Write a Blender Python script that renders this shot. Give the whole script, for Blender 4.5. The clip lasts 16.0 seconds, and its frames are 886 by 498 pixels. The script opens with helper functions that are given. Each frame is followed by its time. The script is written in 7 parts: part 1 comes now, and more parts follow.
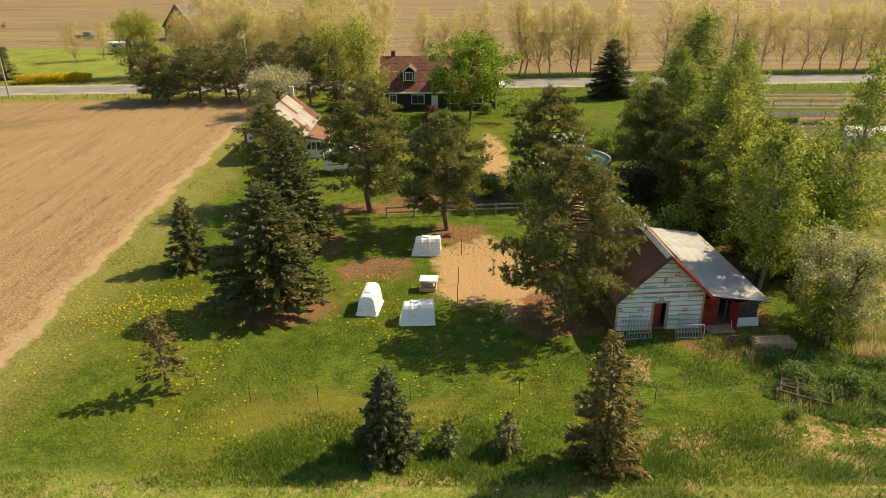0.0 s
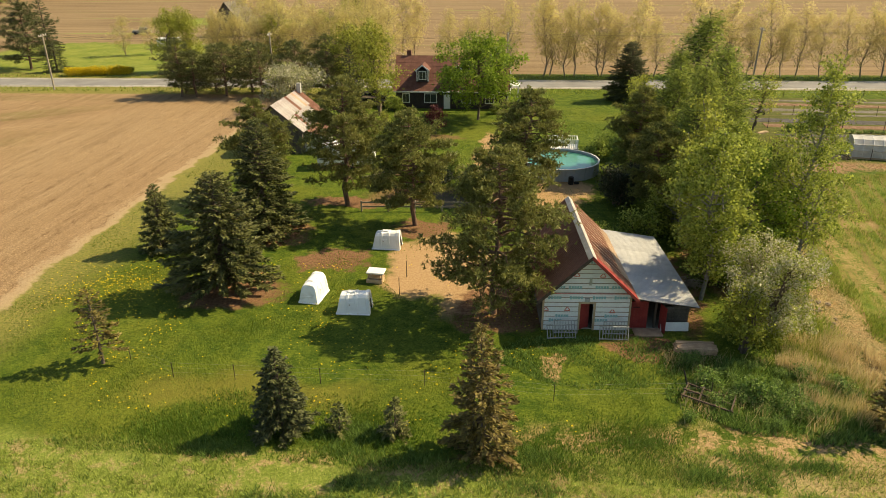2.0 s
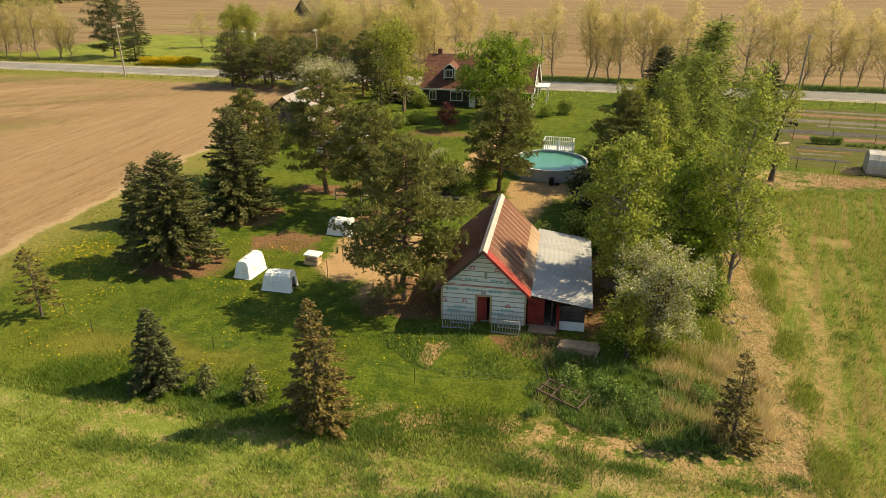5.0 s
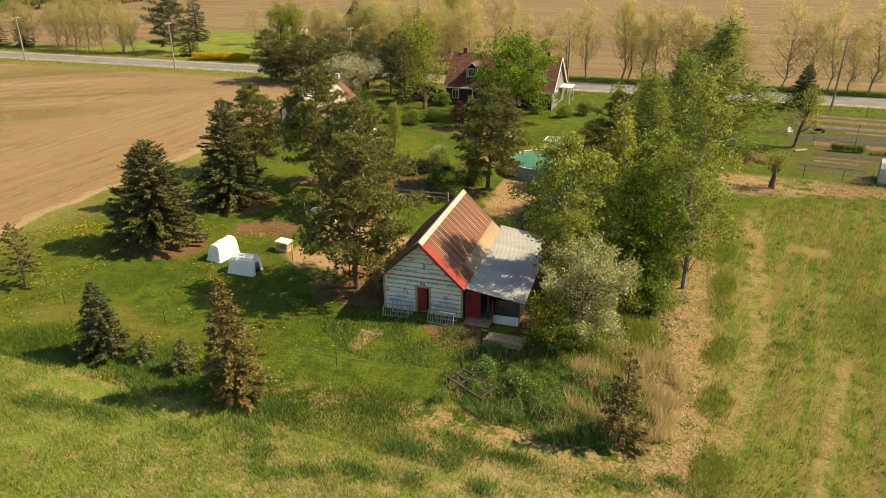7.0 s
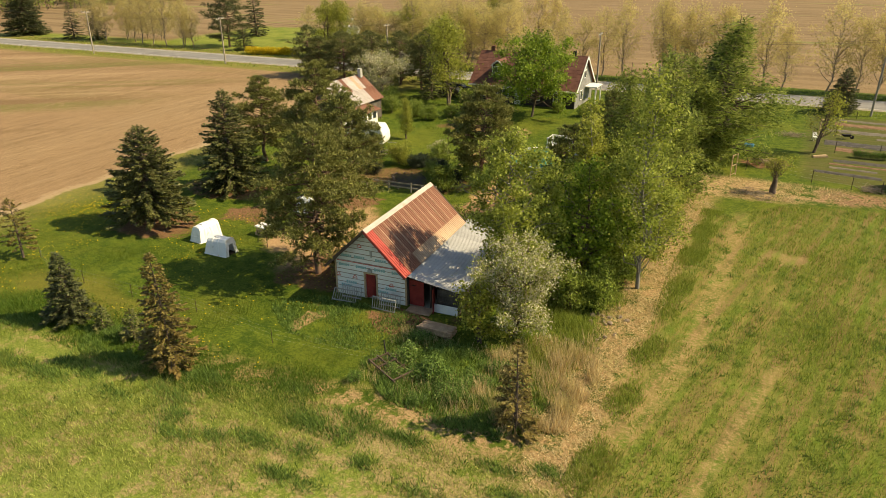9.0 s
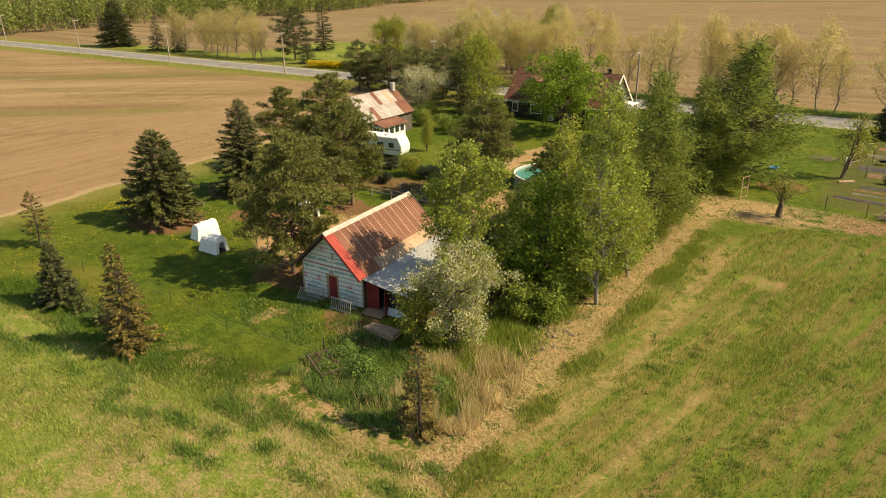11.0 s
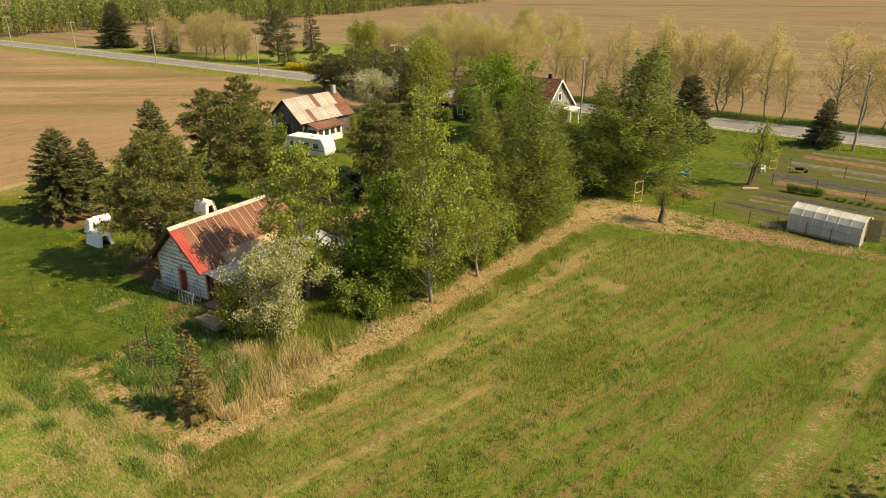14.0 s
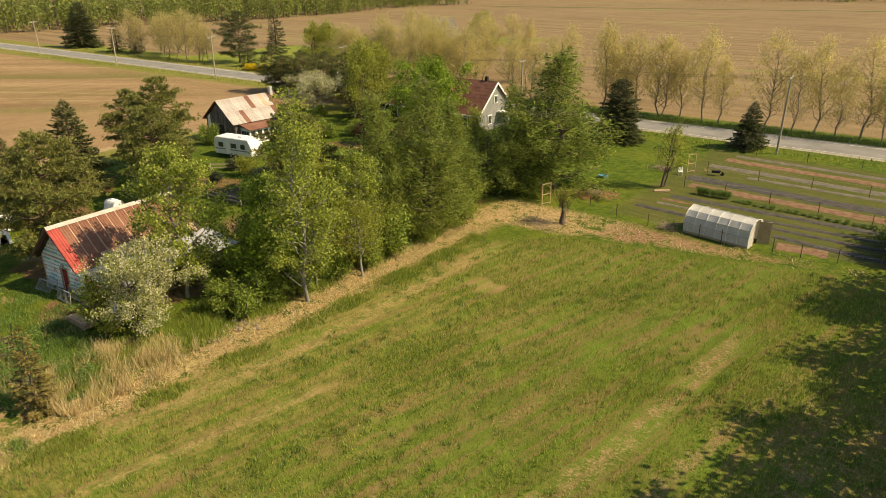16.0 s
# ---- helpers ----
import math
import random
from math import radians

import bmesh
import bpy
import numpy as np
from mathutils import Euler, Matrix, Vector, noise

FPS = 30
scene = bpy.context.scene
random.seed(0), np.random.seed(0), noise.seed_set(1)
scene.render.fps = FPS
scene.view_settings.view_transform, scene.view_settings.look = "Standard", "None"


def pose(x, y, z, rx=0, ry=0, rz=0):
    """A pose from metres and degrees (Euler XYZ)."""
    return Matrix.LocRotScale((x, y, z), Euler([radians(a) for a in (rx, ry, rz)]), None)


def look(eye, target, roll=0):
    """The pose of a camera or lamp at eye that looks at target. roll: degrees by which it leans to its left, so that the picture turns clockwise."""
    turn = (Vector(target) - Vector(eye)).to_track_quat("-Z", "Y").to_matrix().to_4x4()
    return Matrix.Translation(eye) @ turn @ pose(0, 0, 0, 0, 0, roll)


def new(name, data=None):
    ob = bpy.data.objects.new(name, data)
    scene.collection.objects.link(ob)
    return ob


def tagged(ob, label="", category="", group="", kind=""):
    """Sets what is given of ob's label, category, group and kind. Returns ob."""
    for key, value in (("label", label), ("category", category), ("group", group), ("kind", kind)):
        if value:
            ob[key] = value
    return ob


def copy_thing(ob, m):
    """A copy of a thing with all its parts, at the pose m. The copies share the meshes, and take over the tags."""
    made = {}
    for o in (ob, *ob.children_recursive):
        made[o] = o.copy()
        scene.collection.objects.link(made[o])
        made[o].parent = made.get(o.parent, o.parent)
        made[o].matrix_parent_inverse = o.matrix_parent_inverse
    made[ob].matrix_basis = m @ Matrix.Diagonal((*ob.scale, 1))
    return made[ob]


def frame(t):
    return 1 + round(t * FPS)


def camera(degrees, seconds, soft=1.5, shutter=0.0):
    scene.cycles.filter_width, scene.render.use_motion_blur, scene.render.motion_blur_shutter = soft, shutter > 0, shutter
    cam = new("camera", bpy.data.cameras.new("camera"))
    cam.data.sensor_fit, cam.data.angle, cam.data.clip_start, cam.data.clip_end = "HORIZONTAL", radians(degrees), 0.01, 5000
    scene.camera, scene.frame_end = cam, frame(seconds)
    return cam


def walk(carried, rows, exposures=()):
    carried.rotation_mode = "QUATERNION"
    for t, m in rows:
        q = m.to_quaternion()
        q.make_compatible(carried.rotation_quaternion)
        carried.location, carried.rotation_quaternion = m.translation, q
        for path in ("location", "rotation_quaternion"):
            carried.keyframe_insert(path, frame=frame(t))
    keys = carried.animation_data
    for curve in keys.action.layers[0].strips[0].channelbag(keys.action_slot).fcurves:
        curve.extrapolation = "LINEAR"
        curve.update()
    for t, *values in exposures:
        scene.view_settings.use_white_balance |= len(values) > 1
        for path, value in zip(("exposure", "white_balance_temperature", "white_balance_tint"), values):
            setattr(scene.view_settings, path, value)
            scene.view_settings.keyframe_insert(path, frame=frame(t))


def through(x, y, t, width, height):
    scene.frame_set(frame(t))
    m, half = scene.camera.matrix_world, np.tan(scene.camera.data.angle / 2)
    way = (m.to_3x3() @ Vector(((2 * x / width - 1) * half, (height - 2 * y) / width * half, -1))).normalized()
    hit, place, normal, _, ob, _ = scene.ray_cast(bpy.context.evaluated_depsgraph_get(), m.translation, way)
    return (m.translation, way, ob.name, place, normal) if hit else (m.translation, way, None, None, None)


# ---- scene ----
cam = camera(64.7, 16.0, soft=0.8)
PATH = [
    (0, (0.068, 0.056, 21.772), (0.05, 1.89, 20.975), -0.5),
    (0.5, (2.009, -0.268, 21.821), (1.947, 1.565, 21.023), -0.5),
    (1, (4.037, -0.564, 21.867), (3.93, 1.267, 21.069), -0.5),
    (1.5, (6.057, -0.763, 21.913), (5.906, 1.065, 21.116), -0.5),
    (2, (8.086, -0.898, 21.941), (7.893, 0.927, 21.144), -0.4),
    (2.5, (10.121, -0.989, 21.961), (9.885, 0.83, 21.164), -0.3),
    (3, (12.089, -1.081, 21.956), (11.809, 0.732, 21.16), -0.2),
    (3.5, (14.11, -1.111, 21.938), (13.783, 0.696, 21.143), -0.1),
    (4, (16.169, -1.039, 21.944), (15.794, 0.758, 21.149), -0.1),
    (6.5, (26.542, -0.076, 22.106), (25.933, 1.655, 21.31), -0.1),
    (7, (28.613, 0.298, 22.111), (27.953, 2.01, 21.315), -0.2),
    (7.5, (30.639, 0.723, 22.108), (29.93, 2.415, 21.312), -0.2),
    (8, (32.639, 1.185, 22.087), (31.88, 2.856, 21.29), -0.2),
    (8.5, (34.677, 1.756, 22.08), (33.876, 3.405, 21.282), -0.2),
    (9, (36.713, 2.377, 22.083), (35.864, 4.002, 21.284), -0.3),
    (11.5, (46.752, 6.323, 22.111), (45.657, 7.82, 21.36), -0.4),
    (12, (48.679, 7.295, 22.125), (47.566, 8.778, 21.375), -0.4),
    (12.5, (50.658, 8.338, 22.168), (49.536, 9.815, 21.418), -0.3),
    (13, (52.733, 9.458, 22.25), (51.6, 10.926, 21.5), -0.3),
    (13.5, (54.829, 10.684, 22.352), (53.696, 12.152, 21.602), -0.3),
    (14, (56.864, 11.936, 22.447), (55.732, 13.404, 21.697), -0.3),
    (14.5, (58.846, 13.213, 22.518), (57.715, 14.682, 21.768), -0.2),
    (15, (60.676, 14.395, 22.573), (59.547, 15.866, 21.824), -0.1),
    (15.5, (62.416, 15.511, 22.619), (61.29, 16.985, 21.871), 0.0),
    (16, (64.095, 16.565, 22.654), (62.976, 18.045, 21.907), 0.1),
]
walk(cam, [(t, look(eye, target, roll)) for t, eye, target, roll in PATH], [(0.0, 0.66, 7500, 5), (16.0, 0.50, 7600, 5)])

# ---- world, sun, exposure ----
SUN_AZ, SUN_EL = 66.5, 44.0
world = bpy.data.worlds.new("sky")
scene.world = world
world.use_nodes = True
_wn = world.node_tree.nodes
_sky = _wn.new("ShaderNodeTexSky")
_sky.sky_type, _sky.sun_disc = "NISHITA", False
_sky.sun_elevation, _sky.sun_rotation = radians(SUN_EL), radians(SUN_AZ)
_wn["Background"].inputs["Strength"].default_value = 0.105
world.node_tree.links.new(_sky.outputs["Color"], _wn["Background"].inputs["Color"])
_sun = bpy.data.lights.new("sun", "SUN")
_sun.energy, _sun.angle, _sun.color = 5.0, radians(0.55), (1.0, 0.845, 0.60)
sun = new("sun", _sun)
sun_from = Vector((math.cos(radians(SUN_EL)) * math.sin(radians(SUN_AZ)), math.cos(radians(SUN_EL)) * math.cos(radians(SUN_AZ)), math.sin(radians(SUN_EL))))
sun.matrix_world = look(sun_from * 200, (0, 0, 0))


# ---- node shorthand ----
class Sk:
    """A shader socket that can be added, multiplied and so on."""

    def __init__(self, nt, sock):
        self.nt, self.s = nt, sock

    def op(self, kind, other=0.0, third=None):
        n = self.nt.nodes.new("ShaderNodeMath")
        n.operation = kind
        for i, v in enumerate((self, other, third)):
            if v is None:
                continue
            if isinstance(v, Sk):
                self.nt.links.new(v.s, n.inputs[i])
            else:
                n.inputs[i].default_value = v
        return Sk(self.nt, n.outputs[0])

    def __add__(self, o): return self.op("ADD", o)
    def __radd__(self, o): return self.op("ADD", o)
    def __sub__(self, o): return self.op("SUBTRACT", o)
    def __rsub__(self, o): return (self * -1.0) + o
    def __mul__(self, o): return self.op("MULTIPLY", o)
    def __rmul__(self, o): return self.op("MULTIPLY", o)
    def __truediv__(self, o): return self.op("DIVIDE", o)
    def sin(self): return self.op("SINE")
    def abs(self): return self.op("ABSOLUTE")
    def min(self, o): return self.op("MINIMUM", o)
    def max(self, o): return self.op("MAXIMUM", o)

    def step(self, a, b):
        """0 below a, 1 above b, smooth between; falls where a is above b."""
        n = self.nt.nodes.new("ShaderNodeMapRange")
        n.interpolation_type = "SMOOTHSTEP"
        self.nt.links.new(self.s, n.inputs["Value"])
        lo, hi = (a, b) if a < b else (b, a)
        n.inputs["From Min"].default_value, n.inputs["From Max"].default_value = lo, hi
        n.inputs["To Min"].default_value, n.inputs["To Max"].default_value = (0, 1) if a < b else (1, 0)
        return Sk(self.nt, n.outputs[0])


class Mat:
    """A node material under construction."""

    def __init__(self, name):
        self.m = bpy.data.materials.new(name)
        self.m.use_nodes = True
        self.nt = self.m.node_tree
        self.bsdf = self.nt.nodes["Principled BSDF"]
        self.out = self.nt.nodes["Material Output"]

    def node(self, kind): return self.nt.nodes.new(kind)
    def link(self, a, b): self.nt.links.new(a.s if isinstance(a, Sk) else a, b)

    def pos(self, local=False):
        if local:
            return Sk(self.nt, self.node("ShaderNodeTexCoord").outputs["Object"])
        return Sk(self.nt, self.node("ShaderNodeNewGeometry").outputs["Position"])

    def xyz(self, vec):
        n = self.node("ShaderNodeSeparateXYZ")
        self.link(vec, n.inputs[0])
        return [Sk(self.nt, o) for o in n.outputs]

    def scaled(self, vec, sx, sy, sz, rz=0.0):
        n = self.node("ShaderNodeMapping")
        self.link(vec, n.inputs["Vector"])
        n.inputs["Scale"].default_value = (sx, sy, sz)
        n.inputs["Rotation"].default_value = (0, 0, radians(rz))
        return Sk(self.nt, n.outputs[0])

    def vec(self, a, b):
        n = self.node("ShaderNodeCombineXYZ")
        self.link(a, n.inputs[0])
        self.link(b, n.inputs[1])
        return Sk(self.nt, n.outputs[0])

    def noise(self, vec, scale, detail=3.0, rough=0.55, distort=0.0):
        n = self.node("ShaderNodeTexNoise")
        self.link(vec, n.inputs["Vector"])
        n.inputs["Scale"].default_value, n.inputs["Detail"].default_value = scale, detail
        n.inputs["Roughness"].default_value, n.inputs["Distortion"].default_value = rough, distort
        return Sk(self.nt, n.outputs["Fac"])

    def island(self): return Sk(self.nt, self.node("ShaderNodeNewGeometry").outputs["Random Per Island"])
    def objrand(self): return Sk(self.nt, self.node("ShaderNodeObjectInfo").outputs["Random"])

    def mix(self, fac, a, b):
        n = self.node("ShaderNodeMix")
        n.data_type = "RGBA"
        for sock, v in ((n.inputs[0], fac), (n.inputs[6], a), (n.inputs[7], b)):
            if isinstance(v, Sk):
                self.link(v, sock)
            elif isinstance(v, tuple):
                sock.default_value = (*v, 1.0)
            else:
                sock.default_value = v
        return Sk(self.nt, n.outputs[2])

    def finish(self, color=None, rough=0.8, metal=0.0, bump=None, strength=0.4, dist=0.02, spec=0.3):
        b = self.bsdf
        if isinstance(color, Sk):
            self.link(color, b.inputs["Base Color"])
        elif color is not None:
            b.inputs["Base Color"].default_value = (*color, 1)
        if isinstance(rough, Sk):
            self.link(rough, b.inputs["Roughness"])
        else:
            b.inputs["Roughness"].default_value = rough
        b.inputs["Metallic"].default_value = metal
        b.inputs["Specular IOR Level"].default_value = spec
        if bump is not None:
            n = self.node("ShaderNodeBump")
            n.inputs["Strength"].default_value, n.inputs["Distance"].default_value = strength, dist
            self.link(bump, n.inputs["Height"])
            self.link(n.outputs[0], b.inputs["Normal"])
        return self.m


def worn(name, a, b, scale=3.0, rough=0.8, fine=25.0, strength=0.3, dist=0.01, dirt=None, metal=0.0, stretch=(1, 1, 1), spec=0.3, vary=0.0):
    """A surface of two tones with fine grain and, if wanted, dirt in blotches."""
    k = Mat(name)
    p = k.scaled(k.pos(True), *stretch)
    big, small = k.noise(p, scale, 4), k.noise(p, fine, 3)
    c = k.mix((big * 0.7 + small * 0.4).step(0.35, 0.75), a, b)
    if dirt:
        c = k.mix(k.noise(p, scale * 0.6, 5, 0.65).step(0.55, 0.75) * 0.8, c, dirt)
    if vary:
        c = k.mix(k.objrand() * vary, c, tuple(v * 0.45 for v in a))
    return k.finish(c, rough, metal, small, strength, dist, spec)


def foliage(name, dark, light, alt, through=0.5, tint=0.25, rough=0.55):
    """Leaves: each one takes its own tone; light passes through."""
    k = Mat(name)
    r = k.island()
    p = k.pos(True)
    clump = k.noise(p, 0.9, 2)
    c = k.mix((r * 0.85 + clump * 0.45).step(0.18, 1.05), dark, light)
    c = k.mix((k.noise(p, 0.45, 2).step(0.5, 0.7) * 0.5 + k.objrand() * tint).min(1.0), c, alt)
    k.finish(c, rough, spec=0.25)
    t = k.node("ShaderNodeBsdfTranslucent")
    k.link(c, t.inputs["Color"])
    mx = k.node("ShaderNodeMixShader")
    mx.inputs[0].default_value = through
    k.link(k.bsdf.outputs[0], mx.inputs[1])
    k.link(t.outputs[0], mx.inputs[2])
    k.link(mx.outputs[0], k.out.inputs["Surface"])
    return k.m


# ---- ground material: lawn, crop field, ploughed land, straw, sand, mulch and beds by place ----
def ground_material():
    k = Mat("ground")
    P = k.pos()
    x0, y0, _ = k.xyz(P)
    n1, n2, n3 = k.noise(P, 0.22, 3), k.noise(P, 1.1, 4, 0.6), k.noise(P, 5.0, 4, 0.65)
    fine = k.noise(P, 13.0, 3, 0.75)
    grit = k.noise(P, 7.5, 3, 0.75).step(0.40, 0.62)
    wob = (n1 - 0.5) * 3.0 + (n2 - 0.5) * 1.8 + (n3 - 0.5) * 0.7
    x, y = x0 + wob, y0 + (n2 - 0.5) * 2.4 + (n1 - 0.5) * 2.0 + (n3 - 0.5) * 0.7
    # lawn
    lawn = k.mix((n2 * 0.6 + n3 * 0.5).step(0.35, 0.78), (0.040, 0.074, 0.008), (0.104, 0.140, 0.014))
    lawn = k.mix(k.noise(P, 0.09, 3).step(0.45, 0.68) * 0.55, lawn, (0.165, 0.165, 0.022))
    lawn = k.mix((n3 * 0.45 + fine * 0.6).step(0.56, 0.44) * 0.7, lawn, (0.022, 0.050, 0.005))
    lawn = k.mix(grit * n2.step(0.4, 0.6) * 0.35, lawn, (0.185, 0.215, 0.028))
    lawn = k.mix((n3 * 0.5 + fine * 0.6).step(0.58, 0.75) * 0.5, lawn, (0.200, 0.180, 0.055))
    col = lawn
    # a browner band of lawn on the slope before the yard
    band = (y0 - 29.5 + (n1 - 0.5) * 5.0).abs().step(2.2, 0.6) * x0.step(-14, -10) * x0.step(3, -2)
    col = k.mix(band * 0.45, col, (0.20, 0.16, 0.035))
    # worn grass beside the ploughed field
    col = k.mix((x + 22.5).step(2.5, -1.5) * (n3.step(0.3, 0.7) * 0.5 + 0.25), col, (0.28, 0.23, 0.075))
    # crop field, in rows that lean a little to the east
    u = x0 - (y0 - 40.0) * 0.20
    rows_n = k.noise(k.vec(u * 1.7, y0 * 0.16), 1.0, 4, 0.65)
    crop = k.mix((n2 * 0.45 + rows_n * 0.35 + n3 * 0.35 + (fine - 0.5) * 0.5).step(0.38, 0.80), (0.077, 0.106, 0.016), (0.170, 0.198, 0.034))
    crop = k.mix((1.0 - grit) * 0.35, crop, (0.040, 0.062, 0.008))
    crop = k.mix(n1.step(0.45, 0.62) * 0.4, crop, (0.125, 0.195, 0.022))
    crop = k.mix((rows_n * 0.8 + n3 * 0.4).step(0.57, 0.70) * 0.75, crop, (0.190, 0.125, 0.056))
    crop = k.mix(x0.step(50, 36) * (n2 * 0.5 + rows_n * 0.5).step(0.38, 0.62) * 0.5, crop, (0.275, 0.225, 0.070))
    soil_row = ((u * (2 * math.pi / 2.3)) + (n2 - 0.5) * 2.2 + (n1 - 0.5) * 3.0).sin().step(0.55, 0.95) * (k.noise(k.vec(u * 0.5, y0 * 0.14), 1.0, 3) * 0.6 + n3 * 0.5 + (fine - 0.5) * 0.4).step(0.45, 0.62)
    crop = k.mix(soil_row * 0.6, crop, (0.190, 0.125, 0.056))
    far_edge = (y0 - 70.5 - (x0 - 38.0) * 0.26 + (n2 - 0.5) * 1.6).step(0.6, -0.6)
    m_crop = (x - 30.2).step(-0.4, 0.7) * far_edge * (y0 - 62.5 - (x0 - 30.0) * 1.15 + (n2 - 0.5) * 2.0).step(1.0, -1.0)
    m_front = (y - 24.8 - x0.step(2, 20) * 2.2).step(0.7, -0.7) * x0.step(-23.5, -20)
    rough = k.mix((n2 * 0.5 + n3 * 0.55).step(0.35, 0.75), (0.150, 0.195, 0.030), (0.290, 0.315, 0.078))
    rough = k.mix((n2 * 0.5 + n3 * 0.35 + n1 * 0.35 + x0.step(0, 22) * 0.05).step(0.60, 0.70) * 0.85, rough, (0.38, 0.27, 0.14))
    rough = k.mix((1.0 - grit) * 0.45, rough, (0.055, 0.075, 0.012))
    col = k.mix(m_front, col, rough)
    col = k.mix(m_crop, col, crop)
    straw = k.mix((n3 * 0.6 + fine * 0.5).step(0.35, 0.75), (0.19, 0.118, 0.058), (0.46, 0.315, 0.16))
    # straw strip beside the crop field, and dry patches along the front edge
    m_straw = (x0 - 29.2 + (y0 - 60.0).max(0.0) * 0.05 + (n2 - 0.5) * 2.6 + (n1 - 0.5) * 2.2).abs().step(3.0, 0.6) * (y0 - 76.0).step(3, -3) * (y0 - 26.0).step(-2.0, 0.5) * (n2 * 0.6 + n3 * 0.45 + (fine - 0.5) * 0.5).step(0.41, 0.59)
    m_front_dry = (y0 - 26.2 - x0 * 0.06 + (n1 - 0.5) * 3.0).abs().step(1.9, 0.2) * x0.step(4, 14) * x0.step(31, 27) * (n2 * 0.7 + n3 * 0.4).step(0.48, 0.62)
    m_front_thin = (y0 - 24.2 + (n1 - 0.5) * 2.0).abs().step(0.7, 0.1) * x0.step(-14, -4) * x0.step(12, 6) * (n2 * 0.6 + n3 * 0.5).step(0.50, 0.66) * 0.7
    t2 = (x0 - 32.4 - (y0 - 36.0).min(6.0) * 0.17 + (n2 - 0.5) * 0.9).abs().step(1.25, 0.3) * (y0 - 66.0).step(3, -6) * (n3 * 0.6 + n2 * 0.5 + (fine - 0.5) * 0.4).step(0.48, 0.66) * 0.6
    t3 = (u - 37.7 + (n2 - 0.5) * 0.7).abs().step(0.5, 0.15) * (y0 - 40.0).step(4, -3) * (n3 * 0.6 + n2 * 0.5 + (fine - 0.5) * 0.3).step(0.46, 0.68) * 0.6
    t4 = (u - 52.6 + (y0 - 46.0).max(0.0) * 0.11 + (n2 - 0.5) * 1.2).abs().step(0.9, 0.25) * (y0 - 61.0).step(4, -4) * (n3 * 0.6 + n2 * 0.5 + (fine - 0.5) * 0.4).step(0.50, 0.68) * 0.8
    t5 = (u - 42.0 + (n2 - 0.5) * 1.0).abs().step(0.5, 0.1) * n3.step(0.45, 0.65) * n1.step(0.4, 0.6) * far_edge * 0.7
    t6 = (u - 47.0 + (n2 - 0.5) * 1.0).abs().step(0.4, 0.1) * n3.step(0.45, 0.65) * n1.step(0.55, 0.45) * far_edge * 0.7
    t7 = (u - 55.6 + (n2 - 0.5) * 1.6).abs().step(0.8, 0.15) * (y0 - 60.0).step(5, -4) * (n3 * 0.6 + n2 * 0.5 + (fine - 0.5) * 0.4).step(0.50, 0.66) * 0.7
    t8 = (x0 - 57.5).step(0, 4) * (y0 - 57.0).step(4, -3) * (n3 * 0.5 + n2 * 0.6 + n1 * 0.2 + (fine - 0.5) * 0.4).step(0.62, 0.78) * 0.75
    brush = ((y0 - 74.5 - (x0 - 38.0) * 0.12 + (n2 - 0.5) * 2.2 + (n1 - 0.5) * 1.5).abs() + (x0 - 34.0).max(0.0) * 0.16).step(4.4, 2.4) * x0.step(26, 30) * (n2 * 0.6 + n3 * 0.5 + (n1 - 0.5) * 0.4).step(0.44, 0.60)
    bare = ((x0 - 37.2) * (x0 - 37.2) * 0.6 + (y0 - 57.5) * (y0 - 57.5) + (n3 - 0.5) * 9.0 + (n2 - 0.5) * 26.0 + (fine - 0.5) * 8.0).step(3.2, -3.0)
    col = k.mix(m_straw.max(m_front_dry).max(m_front_thin).max(t2).max(t3).max(t5 * 0.6).max(t6 * 0.6).max(bare * 0.55).min(1.0), col, straw)
    col = k.mix(t4.max(t7).max(t8), col, k.mix((n3 * 0.5 + fine * 0.6).step(0.45, 0.65), (0.15, 0.095, 0.05), (0.36, 0.25, 0.135)))
    col = k.mix(brush, col, k.mix(n3.step(0.35, 0.65), k.mix(x0.step(36, 42), (0.20, 0.125, 0.065), (0.12, 0.062, 0.038)), k.mix(x0.step(36, 42), (0.46, 0.33, 0.17), (0.34, 0.215, 0.12))))
    xw, yw = x0 + (n1 - 0.5) * 5.0 + (n2 - 0.5) * 2.4 + (n3 - 0.5) * 0.9, y0 + (k.noise(k.scaled(P, 1, 1, 1, 70), 0.25, 3) - 0.5) * 5.0 + (k.noise(k.scaled(P, 1, 1, 1, 50), 1.2, 3) - 0.5) * 2.4

    def spot(cx, cy, rx, ry, soft=0.35):
        d = (xw - cx) * (xw - cx) * (1.0 / rx ** 2) + (yw - cy) * (yw - cy) * (1.0 / ry ** 2) + (n3 - 0.5) * 0.8
        return d.step(1.0 + soft, 1.0 - soft)

    # sand yard and paths
    sand = k.mix((n3 * 0.6 + fine * 0.4).step(0.3, 0.75), (0.30, 0.185, 0.095), (0.46, 0.315, 0.165))
    m_sand = spot(2.6, 46.5, 3.6, 6.0).max(spot(5.5, 44.0, 3.2, 5.0)).max(spot(12.5, 64.5, 2.6, 3.6)).max(spot(12.0, 56.5, 2.2, 7.0)).max(spot(5.0, 77.0, 1.3, 9.0)).max(spot(11.0, 33.3, 0.9, 1.2))
    col = k.mix(m_sand, col, sand)
    # needle litter and bare soil under the conifers
    mulch = k.mix((n3 * 0.7 + fine * 0.4).step(0.35, 0.75), (0.10, 0.050, 0.026), (0.27, 0.155, 0.085))
